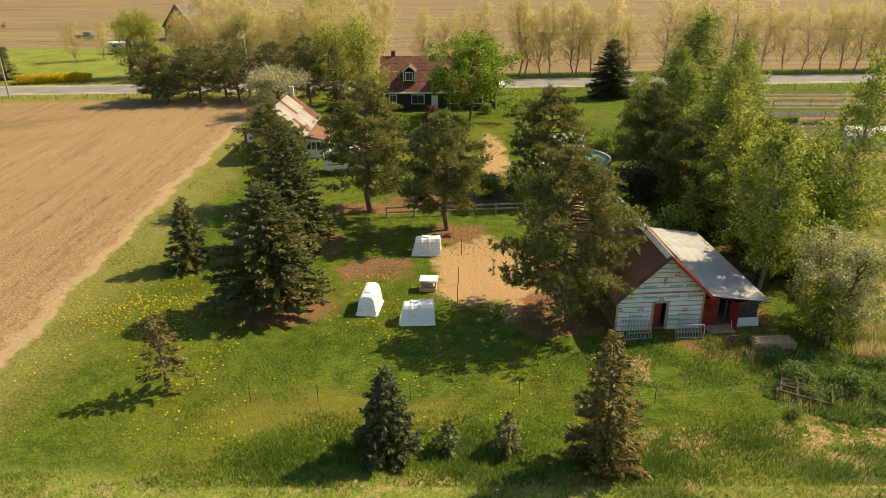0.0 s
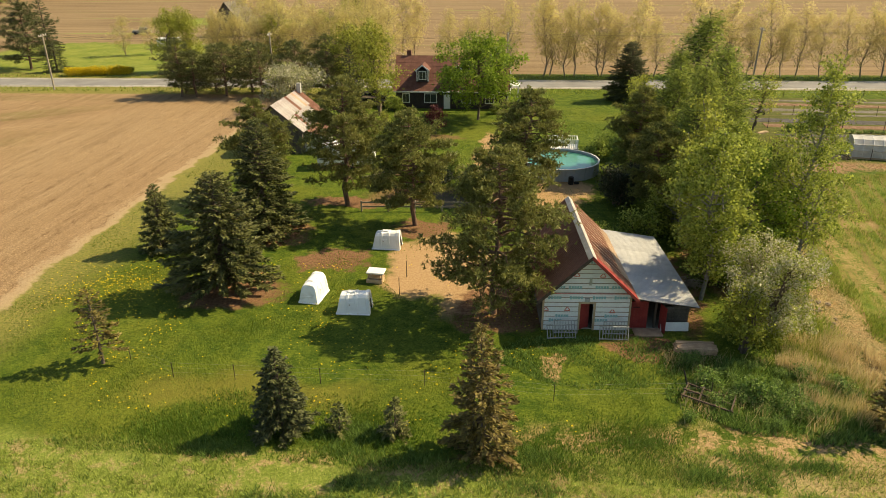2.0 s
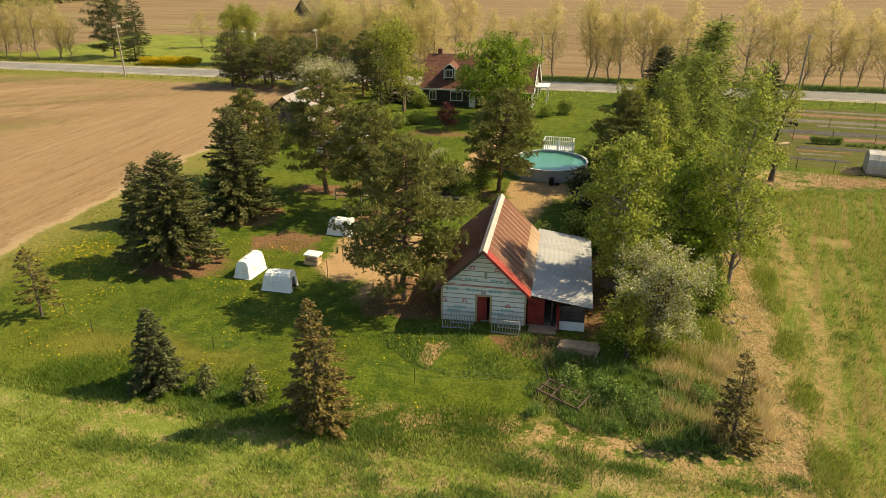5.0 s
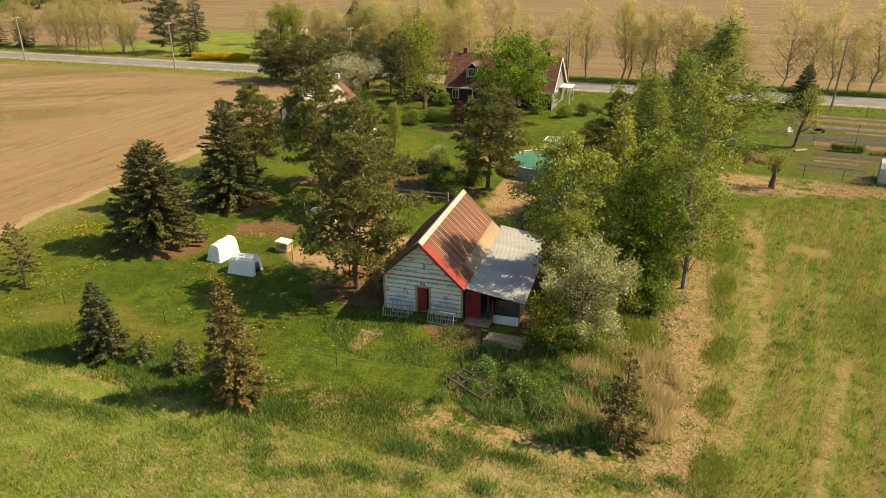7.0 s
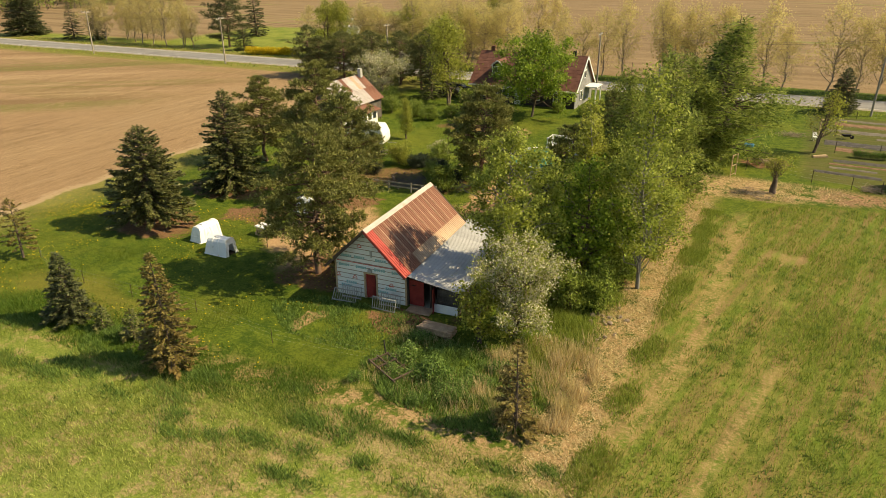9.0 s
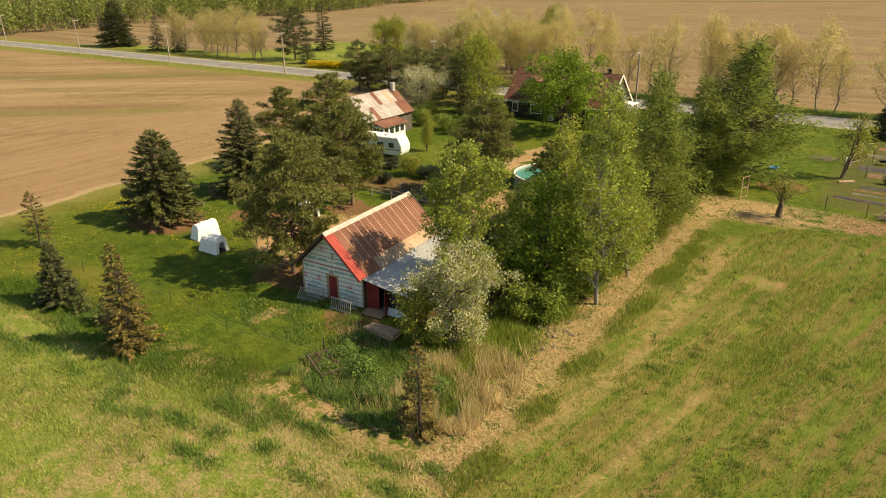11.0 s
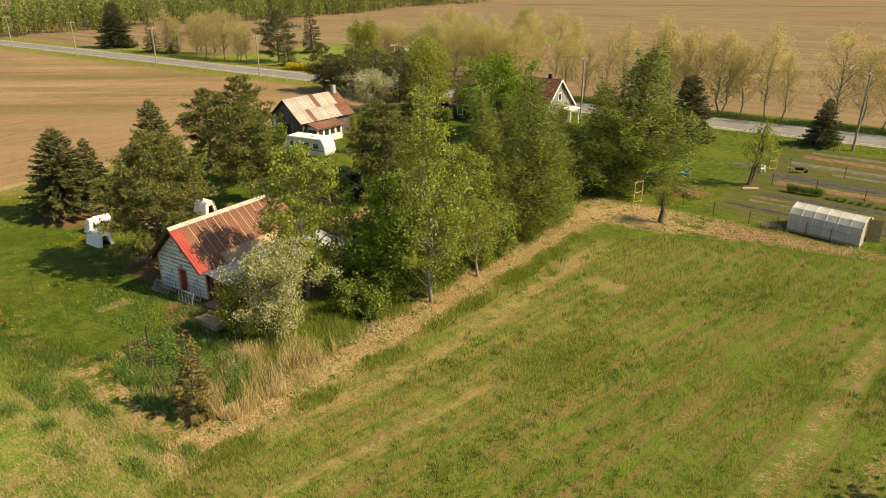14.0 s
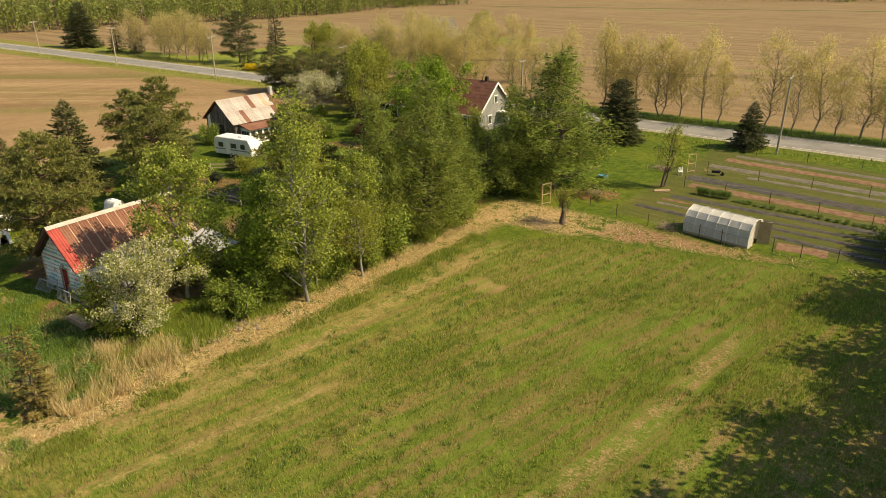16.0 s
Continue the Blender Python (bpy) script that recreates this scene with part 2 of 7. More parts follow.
    m_mulch = spot(-11.3, 41.0, 3.6, 3.2).max(spot(-5.5, 46.5, 2.6, 2.2)).max(spot(-12.8, 51.6, 4.2, 3.0)).max(spot(0.5, 53.5, 2.6, 1.6)).max(spot(8.0, 39.8, 3.2, 3.2)).max(spot(-7.0, 59.5, 4.5, 1.6)).max(spot(16.0, 35.9, 2.0, 0.9)).max(spot(19.0, 44.0, 1.9, 6.5)).max(spot(12.0, 54.0, 3.0, 4.0) * 0.6).max(spot(24.0, 58.0, 3.4, 17.0) * 0.85).max(spot(2.0, 62.0, 7.0, 3.0) * 0.8).max(spot(-2.0, 84.0, 4.0, 1.6) * 0.7)
    col = k.mix(m_mulch, col, mulch)
    # kitchen garden: thin grass and straw between the beds
    m_garden = (y0 - 79.3).step(0, 0.6) * (y0 - 112.0).step(0.5, 0) * x0.step(36.5, 38.5) * x0.step(112, 108)
    col = k.mix(m_garden * k.noise(k.scaled(P, 0.2, 1.6, 1), 1.0, 4).step(0.45, 0.65) * 0.7, col, (0.22, 0.165, 0.08))
    col = k.mix(m_garden * 0.7, col, (0.078, 0.080, 0.024))
    col = k.mix(spot(33.5, 84.0, 2.6, 1.6), col, mulch)
    # ploughed field to the west
    furrow = k.noise(k.scaled(P, 2.2, 0.18, 1, 2), 1.0, 4, 0.7)
    plough = k.mix((n3 * 0.5 + furrow * 0.25 + fine * 0.35).step(0.36, 0.74), (0.245, 0.155, 0.080), (0.440, 0.305, 0.170))
    plough = k.mix(k.noise(k.scaled(P, 0.05, 0.012, 1, 20), 1.0, 3).step(0.45, 0.7) * 0.5, plough, (0.400, 0.290, 0.165))
    plough = k.mix((n2 * 0.6 + n3 * 0.45).step(0.60, 0.70) * 0.5, plough, (0.14, 0.085, 0.045))
    plough = k.mix(k.noise(k.scaled(P, 0.012, 0.09, 1, -3), 1.0, 3).step(0.50, 0.58) * (x0 + 48.0).step(8, -25) * n3.step(0.2, 0.5) * 0.35, plough, (0.155, 0.145, 0.040))
    lines = k.noise(k.vec(x0 * 0.9 + y0 * 0.03, y0 * 0.03), 1.0, 4, 0.65)
    plough = k.mix(lines.step(0.50, 0.62) * 0.4, plough, (0.185, 0.115, 0.060))
    plough = k.mix(lines.step(0.44, 0.34) * 0.4, plough, (0.47, 0.345, 0.205))
    bv, bu = y0 * 0.78 - x0 * 0.62, x0 * 0.78 + y0 * 0.62
    streak = k.noise(k.vec(bu * 0.016, bv * 0.16), 1.0, 4, 0.6)
    far_w = (x0 + 44.0).step(6, -22)
    plough = k.mix(streak.step(0.50, 0.66) * far_w * 0.75, plough, (0.185, 0.120, 0.058))
    plough = k.mix(streak.step(0.44, 0.34) * far_w * 0.6, plough, (0.46, 0.335, 0.19))
    weedy = (bv - 93.0 + (streak - 0.5) * 22.0).abs().step(6.5, 2.0).max((bv - 135.0 + (streak - 0.5) * 26.0).abs().step(5.0, 1.5)).max((bv - 112.0 + (streak - 0.5) * 30.0).abs().step(3.0, 0.5) * 0.6)
    plough = k.mix(weedy * (x0 + 52.0).step(4, -12) * (n2 * 0.6 + n3 * 0.5).step(0.40, 0.58) * 0.8, plough, (0.150, 0.165, 0.040))
    plough = k.mix((1.0 - grit) * 0.65, plough, (0.135, 0.083, 0.044))
    plough = k.mix((k.noise(k.scaled(P, 1.4, 0.35, 1, 35), 1.3, 4, 0.7)).step(0.55, 0.66) * 0.6, plough, (0.125, 0.075, 0.038))
    road_y = y0 - x0 * 0.043
    m_plough = (x + 26.0 + (y0 - 40.0) * 0.035).step(0.5, -0.5) * (road_y - 110.5 + (n2 - 0.5)).step(0.6, -0.6)
    rut = (x + 26.4 + (y0 - 40.0) * 0.035).abs().step(0.8, 0.3) * (y0 - 105.0).step(1, -1)
    col = k.mix(m_plough, col, plough)
    col = k.mix(rut * 0.6, col, (0.40, 0.30, 0.18))
    # stubble fields beyond the road
    stub = k.mix((k.noise(k.scaled(P, 0.02, 0.30, 1, 2), 1.0, 4) * 0.8 + n2 * 0.3).step(0.35, 0.75), (0.155, 0.104, 0.056), (0.262, 0.187, 0.105))
    stub = k.mix(k.noise(k.scaled(P, 0.012, 0.16, 1, 2), 1.0, 2).step(0.62, 0.70) * (y0 - 150.0).step(0, 30) * 0.75, stub, (0.20, 0.22, 0.06))
    m_stub = (road_y - 131.0 + (n2 - 0.5) * 2).step(-0.6, 0.6)
    m_nlawn = ((x0 + 78.0).abs().step(36, 30) * (road_y - 175.0 + (n1 - 0.5) * 16).step(3, -3)).max((x0 + 130.0).abs().step(40, 30) * (road_y - 137.0).step(4, -2))
    ditch = (y0 - 409.0 - (x0 + 182.8) * 0.453 + (n1 - 0.5) * 3.0).abs().step(4.5, 2.5) * x0.step(-200, -185)
    stub = k.mix(ditch, stub, (0.085, 0.105, 0.022))
    m_nlawn = m_nlawn.max((x0 + 78.0).abs().step(26, 20) * (y0 - 222.0 + (n1 - 0.5) * 30).abs().step(14, 8))
    col = k.mix(m_stub * m_nlawn, col, k.mix((n1 * 0.6 + n2 * 0.5).step(0.4, 0.7), (0.125, 0.165, 0.026), (0.215, 0.230, 0.048)))
    col = k.mix(m_stub * (1.0 - m_nlawn), col, stub)
    return k.finish(col, 0.95, spec=0.1, bump=n3 * 0.6 + fine * 0.5 + furrow * m_plough * 0.6, strength=0.9, dist=0.10)


MAT = {}
MAT["ground"] = ground_material()
MAT["asphalt"] = worn("asphalt", (0.16, 0.155, 0.15), (0.24, 0.23, 0.22), 0.3, 0.9, 12, 0.3, 0.01, (0.11, 0.105, 0.10))
MAT["gravel"] = worn("gravel", (0.22, 0.20, 0.15), (0.38, 0.34, 0.26), 0.8, 0.95, 9, 0.6, 0.03)
MAT["roadpaint"] = worn("road_paint", (0.62, 0.60, 0.54), (0.72, 0.70, 0.64), 2, 0.7)
MAT["spruce"] = foliage("spruce_needles", (0.032, 0.044, 0.015), (0.201, 0.217, 0.071), (0.193, 0.181, 0.061), 0.3)
MAT["bluespruce"] = foliage("dark_spruce_needles", (0.024, 0.036, 0.014), (0.144, 0.158, 0.060), (0.126, 0.134, 0.053), 0.3)
MAT["pine"] = foliage("pine_needles", (0.055, 0.068, 0.017), (0.297, 0.310, 0.090), (0.264, 0.240, 0.068), 0.3)
MAT["dryspruce"] = foliage("browning_spruce_needles", (0.056, 0.049, 0.013), (0.269, 0.224, 0.065), (0.258, 0.168, 0.060), 0.3)
MAT["birchleaf"] = foliage("young_birch_leaves", (0.074, 0.117, 0.012), (0.443, 0.493, 0.099), (0.345, 0.370, 0.074), 0.5)
MAT["larch"] = foliage("larch_needles", (0.060, 0.098, 0.016), (0.345, 0.400, 0.090), (0.285, 0.315, 0.070), 0.62)
MAT["maple"] = foliage("maple_leaves", (0.062, 0.118, 0.010), (0.320, 0.419, 0.052), (0.222, 0.308, 0.037), 0.5)
MAT["willow"] = foliage("willow_leaves", (0.125, 0.141, 0.016), (0.454, 0.476, 0.096), (0.352, 0.368, 0.068), 0.62)
MAT["poplar"] = foliage("budding_poplar_leaves", (0.41, 0.335, 0.135), (0.71, 0.60, 0.265), (0.60, 0.54, 0.19), 0.72)
MAT["blossom"] = foliage("white_blossom", (0.37, 0.345, 0.21), (0.68, 0.63, 0.46), (0.3, 0.3, 0.13), 0.3)
MAT["redleaf"] = foliage("dark_red_leaves", (0.045, 0.012, 0.014), (0.120, 0.030, 0.030), (0.080, 0.020, 0.020), 0.3)
MAT["shrub"] = foliage("shrub_leaves", (0.065, 0.109, 0.015), (0.356, 0.439, 0.086), (0.252, 0.282, 0.059), 0.5)
MAT["darkshrub"] = foliage("dark_shrub_leaves", (0.013, 0.023, 0.013), (0.039, 0.058, 0.026), (0.046, 0.039, 0.023), 0.1)
MAT["forest"] = foliage("forest_leaves", (0.14, 0.185, 0.035), (0.30, 0.36, 0.085), (0.24, 0.22, 0.09), 0.5)
MAT["tallgrass"] = foliage("tall_grass", (0.118, 0.168, 0.021), (0.335, 0.395, 0.080), (0.340, 0.330, 0.088), 0.45, 0.0)
MAT["lushgrass"] = foliage("lush_grass_blades", (0.050, 0.105, 0.012), (0.150, 0.240, 0.034), (0.135, 0.200, 0.030), 0.4, 0.0)
MAT["cropdark"] = foliage("bluish_crop_leaves", (0.080, 0.140, 0.026), (0.230, 0.325, 0.075), (0.205, 0.270, 0.060), 0.4, 0.0)
MAT["roughgrass"] = foliage("rough_field_grass", (0.165, 0.210, 0.036), (0.45, 0.49, 0.13), (0.47, 0.42, 0.15), 0.45, 0.0)
MAT["lawnblade"] = foliage("lawn_blades", (0.070, 0.125, 0.011), (0.175, 0.230, 0.026), (0.200, 0.200, 0.036), 0.45, 0.0)
MAT["weed"] = foliage("bluish_green_weeds", (0.048, 0.100, 0.018), (0.235, 0.345, 0.080), (0.190, 0.270, 0.055), 0.4, 0.0)
MAT["reed"] = foliage("dry_reeds", (0.40, 0.30, 0.14), (0.70, 0.56, 0.31), (0.46, 0.44, 0.16), 0.35, 0.0)
MAT["dandelion"] = foliage("dandelion_heads", (0.600, 0.420, 0.010), (0.800, 0.600, 0.020), (0.700, 0.500, 0.020), 0.2, 0.0)
MAT["forsythia"] = foliage("yellow_flowers", (0.450, 0.330, 0.015), (0.720, 0.560, 0.030), (0.300, 0.300, 0.030), 0.3, 0.0)
MAT["bark"] = worn("brown_bark", (0.075, 0.055, 0.042), (0.17, 0.13, 0.10), 4, 0.95, 30, 0.8, 0.02, stretch=(1, 1, 0.3))
MAT["palebark"] = worn("pale_grey_bark", (0.165, 0.152, 0.130), (0.275, 0.262, 0.235), 3, 0.9, 20, 0.5, 0.01, (0.10, 0.09, 0.08), stretch=(1, 1, 2.0))
MAT["pinebark"] = worn("orange_brown_pine_bark", (0.11, 0.070, 0.050), (0.24, 0.15, 0.105), 4, 0.95, 26, 0.8, 0.02, stretch=(1, 1, 0.4))
MAT["twig"] = worn("pale_twigs", (0.22, 0.17, 0.12), (0.36, 0.29, 0.21), 4, 0.9)
MAT["wrap"] = worn("white_house_wrap", (0.70, 0.70, 0.68), (0.80, 0.80, 0.78), 1.2, 0.65, 14, 0.3, 0.01, (0.58, 0.57, 0.54), vary=0.06)
MAT["teal"] = worn("teal_print", (0.22, 0.40, 0.40), (0.30, 0.48, 0.47), 6, 0.7)
MAT["redprint"] = worn("red_print", (0.50, 0.10, 0.08), (0.58, 0.16, 0.12), 6, 0.7)
MAT["batten"] = worn("grey_brown_batten", (0.22, 0.15, 0.11), (0.34, 0.25, 0.19), 6, 0.9)
MAT["barnwood"] = worn("weathered_grey_boards", (0.075, 0.062, 0.052), (0.20, 0.175, 0.15), 2.0, 0.9, 22, 0.5, 0.01, (0.05, 0.04, 0.035), stretch=(1, 1, 0.4), vary=0.5)
MAT["darkwood"] = worn("dark_old_boards", (0.050, 0.036, 0.028), (0.12, 0.085, 0.062), 2.0, 0.9, 22, 0.5, 0.01, vary=0.5)
MAT["newwood"] = worn("pale_sawn_wood", (0.42, 0.29, 0.17), (0.58, 0.43, 0.27), 3, 0.8, 25, 0.3, 0.01, (0.30, 0.20, 0.12), vary=0.4)
MAT["reddoor"] = worn("dark_red_paint", (0.19, 0.020, 0.018), (0.28, 0.036, 0.030), 2, 0.6, 20, 0.3, 0.006, (0.12, 0.02, 0.018))
MAT["rust"] = worn("rusted_roof_sheet", (0.172, 0.070, 0.046), (0.300, 0.150, 0.098), 0.9, 0.75, 9, 0.35, 0.01, (0.13, 0.052, 0.035), stretch=(1, 0.5, 1), vary=0.3)
MAT["rustpale"] = worn("pale_rusted_roof_sheet", (0.42, 0.27, 0.17), (0.60, 0.47, 0.35), 0.9, 0.7, 9, 0.3, 0.01, (0.30, 0.14, 0.08), vary=0.35)
MAT["redsheet"] = worn("red_painted_roof_sheet", (0.27, 0.034, 0.030), (0.42, 0.080, 0.062), 1.1, 0.65, 10, 0.3, 0.01, (0.20, 0.085, 0.055))
MAT["greysheet"] = worn("pale_grey_roof_sheet", (0.36, 0.36, 0.36), (0.48, 0.48, 0.47), 0.8, 0.55, 10, 0.2, 0.01, (0.34, 0.33, 0.32), vary=0.2)
MAT["ridgecap"] = worn("pale_metal_ridge_cap", (0.34, 0.31, 0.28), (0.5, 0.46, 0.41), 2, 0.5, 12, 0.2, 0.005, (0.42, 0.28, 0.20))
MAT["whiteroof"] = worn("flaking_white_roof_sheet", (0.36, 0.30, 0.27), (0.56, 0.53, 0.50), 1.3, 0.6, 9, 0.2, 0.01, (0.25, 0.09, 0.06), stretch=(1.2, 0.5, 1), vary=0.3)
MAT["hutch"] = worn("white_moulded_plastic", (0.80, 0.79, 0.75), (0.86, 0.85, 0.82), 1.5, 0.45, 18, 0.1, 0.004, (0.60, 0.57, 0.50), spec=0.5)
# black parts, and flat panels that paint the shade inside openings
MAT["black"] = worn("black_parts_and_dark_openings", (0.012, 0.011, 0.010), (0.03, 0.027, 0.024), 4, 0.9)
MAT["whitepaint"] = worn("white_paint", (0.70, 0.69, 0.66), (0.80, 0.79, 0.76), 2, 0.55, 20, 0.15, 0.004, (0.55, 0.53, 0.48))
MAT["rackpaint"] = worn("grey_white_painted_bars", (0.27, 0.265, 0.25), (0.42, 0.41, 0.39), 4, 0.6, dirt=(0.32, 0.25, 0.2))
MAT["brownroof"] = worn("red_brown_shingles", (0.105, 0.042, 0.030), (0.185, 0.085, 0.062), 1.2, 0.9, 10, 0.5, 0.01, (0.08, 0.04, 0.03))
MAT["housewall"] = worn("dark_brown_cladding", (0.035, 0.026, 0.024), (0.060, 0.046, 0.042), 1.2, 0.8, 10, 0.3, 0.01)
MAT["concrete"] = worn("grey_concrete", (0.32, 0.31, 0.28), (0.44, 0.43, 0.40), 1.5, 0.9, 18, 0.3, 0.01, (0.22, 0.21, 0.19))
MAT["poolwall"] = worn("pale_blue_grey_pool_wall", (0.34, 0.37, 0.38), (0.46, 0.49, 0.50), 1, 0.5, 14, 0.15, 0.004, (0.26, 0.26, 0.24))
MAT["polewood"] = worn("grey_pole_wood", (0.26, 0.22, 0.17), (0.40, 0.35, 0.28), 1.2, 0.9, 20, 0.4, 0.01, stretch=(2, 2, 0.2))
MAT["metal"] = worn("galvanised_metal", (0.36, 0.36, 0.35), (0.50, 0.50, 0.48), 3, 0.4, metal=0.8)
MAT["rubber"] = worn("black_rubber", (0.02, 0.02, 0.02), (0.04, 0.04, 0.04), 5, 0.8)
MAT["bluepaint"] = worn("blue_plastic", (0.05, 0.20, 0.30), (0.10, 0.30, 0.42), 3, 0.5)
MAT["greysiding"] = worn("grey_siding", (0.17, 0.17, 0.165), (0.25, 0.25, 0.24), 1.5, 0.8)
MAT["stone"] = worn("field_stone", (0.17, 0.125, 0.085), (0.36, 0.285, 0.21), 3, 0.9, 16, 0.5, 0.02, vary=0.4)
MAT["blackfilm"] = worn("black_mulch_film", (0.030, 0.027, 0.026), (0.085, 0.075, 0.066), 1.2, 0.85, 8, 0.5, 0.03, (0.12, 0.095, 0.075))
MAT["soil"] = worn("brown_garden_soil", (0.12, 0.062, 0.036), (0.24, 0.145, 0.085), 1.6, 0.95, 10, 0.8, 0.05)
MAT["greyfilm"] = worn("dusty_grey_film", (0.085, 0.074, 0.06), (0.165, 0.14, 0.105), 1.0, 0.8, 8, 0.5, 0.03, (0.20, 0.15, 0.09))
MAT["pond"] = worn("murky_brown_water", (0.050, 0.038, 0.020), (0.085, 0.066, 0.034), 0.6, 0.55, 3, 0.05, 0.01, spec=0.12)
MAT["yellowwood"] = worn("yellow_new_wood", (0.50, 0.36, 0.14), (0.62, 0.47, 0.21), 3, 0.8)
MAT["oldplank"] = worn("brown_old_planks", (0.36, 0.23, 0.14), (0.55, 0.38, 0.24), 2.5, 0.85, 20, 0.4, 0.01, (0.26, 0.17, 0.11), vary=0.2)
MAT["clod"] = worn("dry_field_soil", (0.20, 0.125, 0.066), (0.38, 0.26, 0.145), 0.5, 0.95, 6, 0.5, 0.03)
MAT["cable"] = worn("dark_cable", (0.03, 0.03, 0.03), (0.05, 0.05, 0.05), 3, 0.7)


def glass_material():
    k = Mat("dark_window_glass")
    k.bsdf.inputs["Transmission Weight"].default_value = 0.5
    return k.finish((0.06, 0.075, 0.08), 0.08, spec=0.6)


def film_material():
    k = Mat("milky_greenhouse_film")
    n = k.noise(k.pos(True), 1.6, 4)
    c = k.mix(n.step(0.35, 0.7), (0.62, 0.60, 0.56), (0.74, 0.72, 0.69))
    k.finish(c, 0.45, bump=n, strength=0.3, dist=0.03)
    t = k.node("ShaderNodeBsdfTranslucent")
    k.link(c, t.inputs["Color"])
    mx = k.node("ShaderNodeMixShader")
    mx.inputs[0].default_value = 0.35
    k.link(k.bsdf.outputs[0], mx.inputs[1])
    k.link(t.outputs[0], mx.inputs[2])
    k.link(mx.outputs[0], k.out.inputs["Surface"])
    return k.m


def water_material():
    k = Mat("pool_water")
    n = k.noise(k.pos(True), 2.5, 3)
    return k.finish(k.mix(n, (0.045, 0.20, 0.15), (0.085, 0.27, 0.20)), 0.06, bump=n, strength=0.15, dist=0.03, spec=0.6)


MAT["glass"], MAT["film"], MAT["water"] = glass_material(), film_material(), water_material()

# ---- mesh helpers ----
def np_mesh(name, verts, faces, sizes, mats, smooth=False):
    """A mesh from flat arrays: verts (n, 3), faces the corner numbers one after another, sizes the corners of each face."""
    me = bpy.data.meshes.new(name)
    verts, faces, sizes = np.asarray(verts, np.float32), np.asarray(faces, np.int32).ravel(), np.asarray(sizes, np.int32).ravel()
    me.vertices.add(len(verts))
    me.vertices.foreach_set("co", verts.ravel())
    me.loops.add(len(faces))
    me.loops.foreach_set("vertex_index", faces)
    me.polygons.add(len(sizes))
    me.polygons.foreach_set("loop_start", np.concatenate(([0], np.cumsum(sizes)[:-1])).astype(np.int32))
    me.polygons.foreach_set("loop_total", sizes)
    me.update(calc_edges=True)
    me.validate()
    for m in mats if isinstance(mats, (list, tuple)) else [mats]:
        me.materials.append(m)
    if smooth:
        me.polygons.foreach_set("use_smooth", np.ones(len(sizes), bool))
    return me


def quads_mesh(name, q, mat):
    """A mesh of loose quads: q is (n, 4, 3)."""
    n = len(q)
    return np_mesh(name, q.reshape(-1, 3), np.arange(4 * n), np.full(n, 4), mat)


def tris_mesh(name, q, mat):
    n = len(q)
    return np_mesh(name, q.reshape(-1, 3), np.arange(3 * n), np.full(n, 3), mat)


class Tubes:
    """Tapered tubes gathered into one mesh."""

    def __init__(self, sides=6):
        self.v, self.f, self.n, self.sides = [], [], 0, sides

    def add(self, pts, radii):
        pts = np.asarray(pts, float)
        k = self.sides
        tang = np.gradient(pts, axis=0)
        tang /= np.linalg.norm(tang, axis=1)[:, None] + 1e-9
        up = np.where(np.abs(tang[:, 2:3]) > 0.9, np.array([[1.0, 0, 0]]), np.array([[0, 0, 1.0]]))
        a = np.cross(tang, up)
        a /= np.linalg.norm(a, axis=1)[:, None] + 1e-9
        b = np.cross(tang, a)
        ang = np.arange(k) * 2 * math.pi / k
        ring = pts[:, None, :] + np.asarray(radii, float)[:, None, None] * (a[:, None, :] * np.cos(ang)[None, :, None] + b[:, None, :] * np.sin(ang)[None, :, None])
        self.v.append(ring.reshape(-1, 3))
        m = len(pts)
        i, j = np.meshgrid(np.arange(m - 1), np.arange(k), indexing="ij")
        j2 = (j + 1) % k
        f = np.stack((i * k + j, i * k + j2, (i + 1) * k + j2, (i + 1) * k + j), -1).reshape(-1, 4) + self.n
        self.f.append(f)
        self.n += m * k

    def mesh(self, name, mat):
        f = np.concatenate(self.f)
        return np_mesh(name, np.concatenate(self.v), f, np.full(len(f), 4), mat, True)


def unit(v):
    return v / (np.linalg.norm(v, axis=-1, keepdims=True) + 1e-9)


def leaf_quads(rng, centres, size, spread=0.35, flat=0.0, slim=0.34):
    """A pointed quad leaf at every centre, turned at random."""
    n = len(centres)
    d = unit(rng.normal(size=(n, 3)))
    if flat:
        d[:, 2] *= 1 - flat
        d = unit(d)
    w = unit(np.cross(d, unit(rng.normal(size=(n, 3)))))
    s = size * (1 + spread * rng.uniform(-1, 1, n))[:, None]
    return np.stack((centres - d * s * 0.5, centres + w * s * slim, centres + d * s * 0.5, centres - w * s * slim), 1)


def spray_quads(start, way, side, length, width):
    """Long narrow quads from start along way."""
    tip = start + way * length[:, None]
    mid = start + way * (length * 0.45)[:, None]
    return np.stack((start, mid + side * width[:, None], tip, mid - side * width[:, None]), 1)


def obj(name, me, parent=None, at=None, label="", smooth=None):
    ob = new(name, me)
    if parent is not None:
        ob.parent = parent
    if at is not None:
        ob.matrix_basis = at
    if label:
        ob["label"] = label
    return ob


def thing(name, label, category, at, group="", kind=""):
    e = new(name)
    e.empty_display_size = 0.2
    e.matrix_basis = at
    return tagged(e, label, category, group, kind)


def part(name, bm, material, parent, label="", at=None):
    """Links a bmesh as ONE mesh object under a thing or a part."""
    me = bpy.data.meshes.new(name)
    bm.to_mesh(me)
    bm.free()
    for m in material if isinstance(material, (list, tuple)) else [material]:
        me.materials.append(m)
    return obj(name, me, parent, at, label)


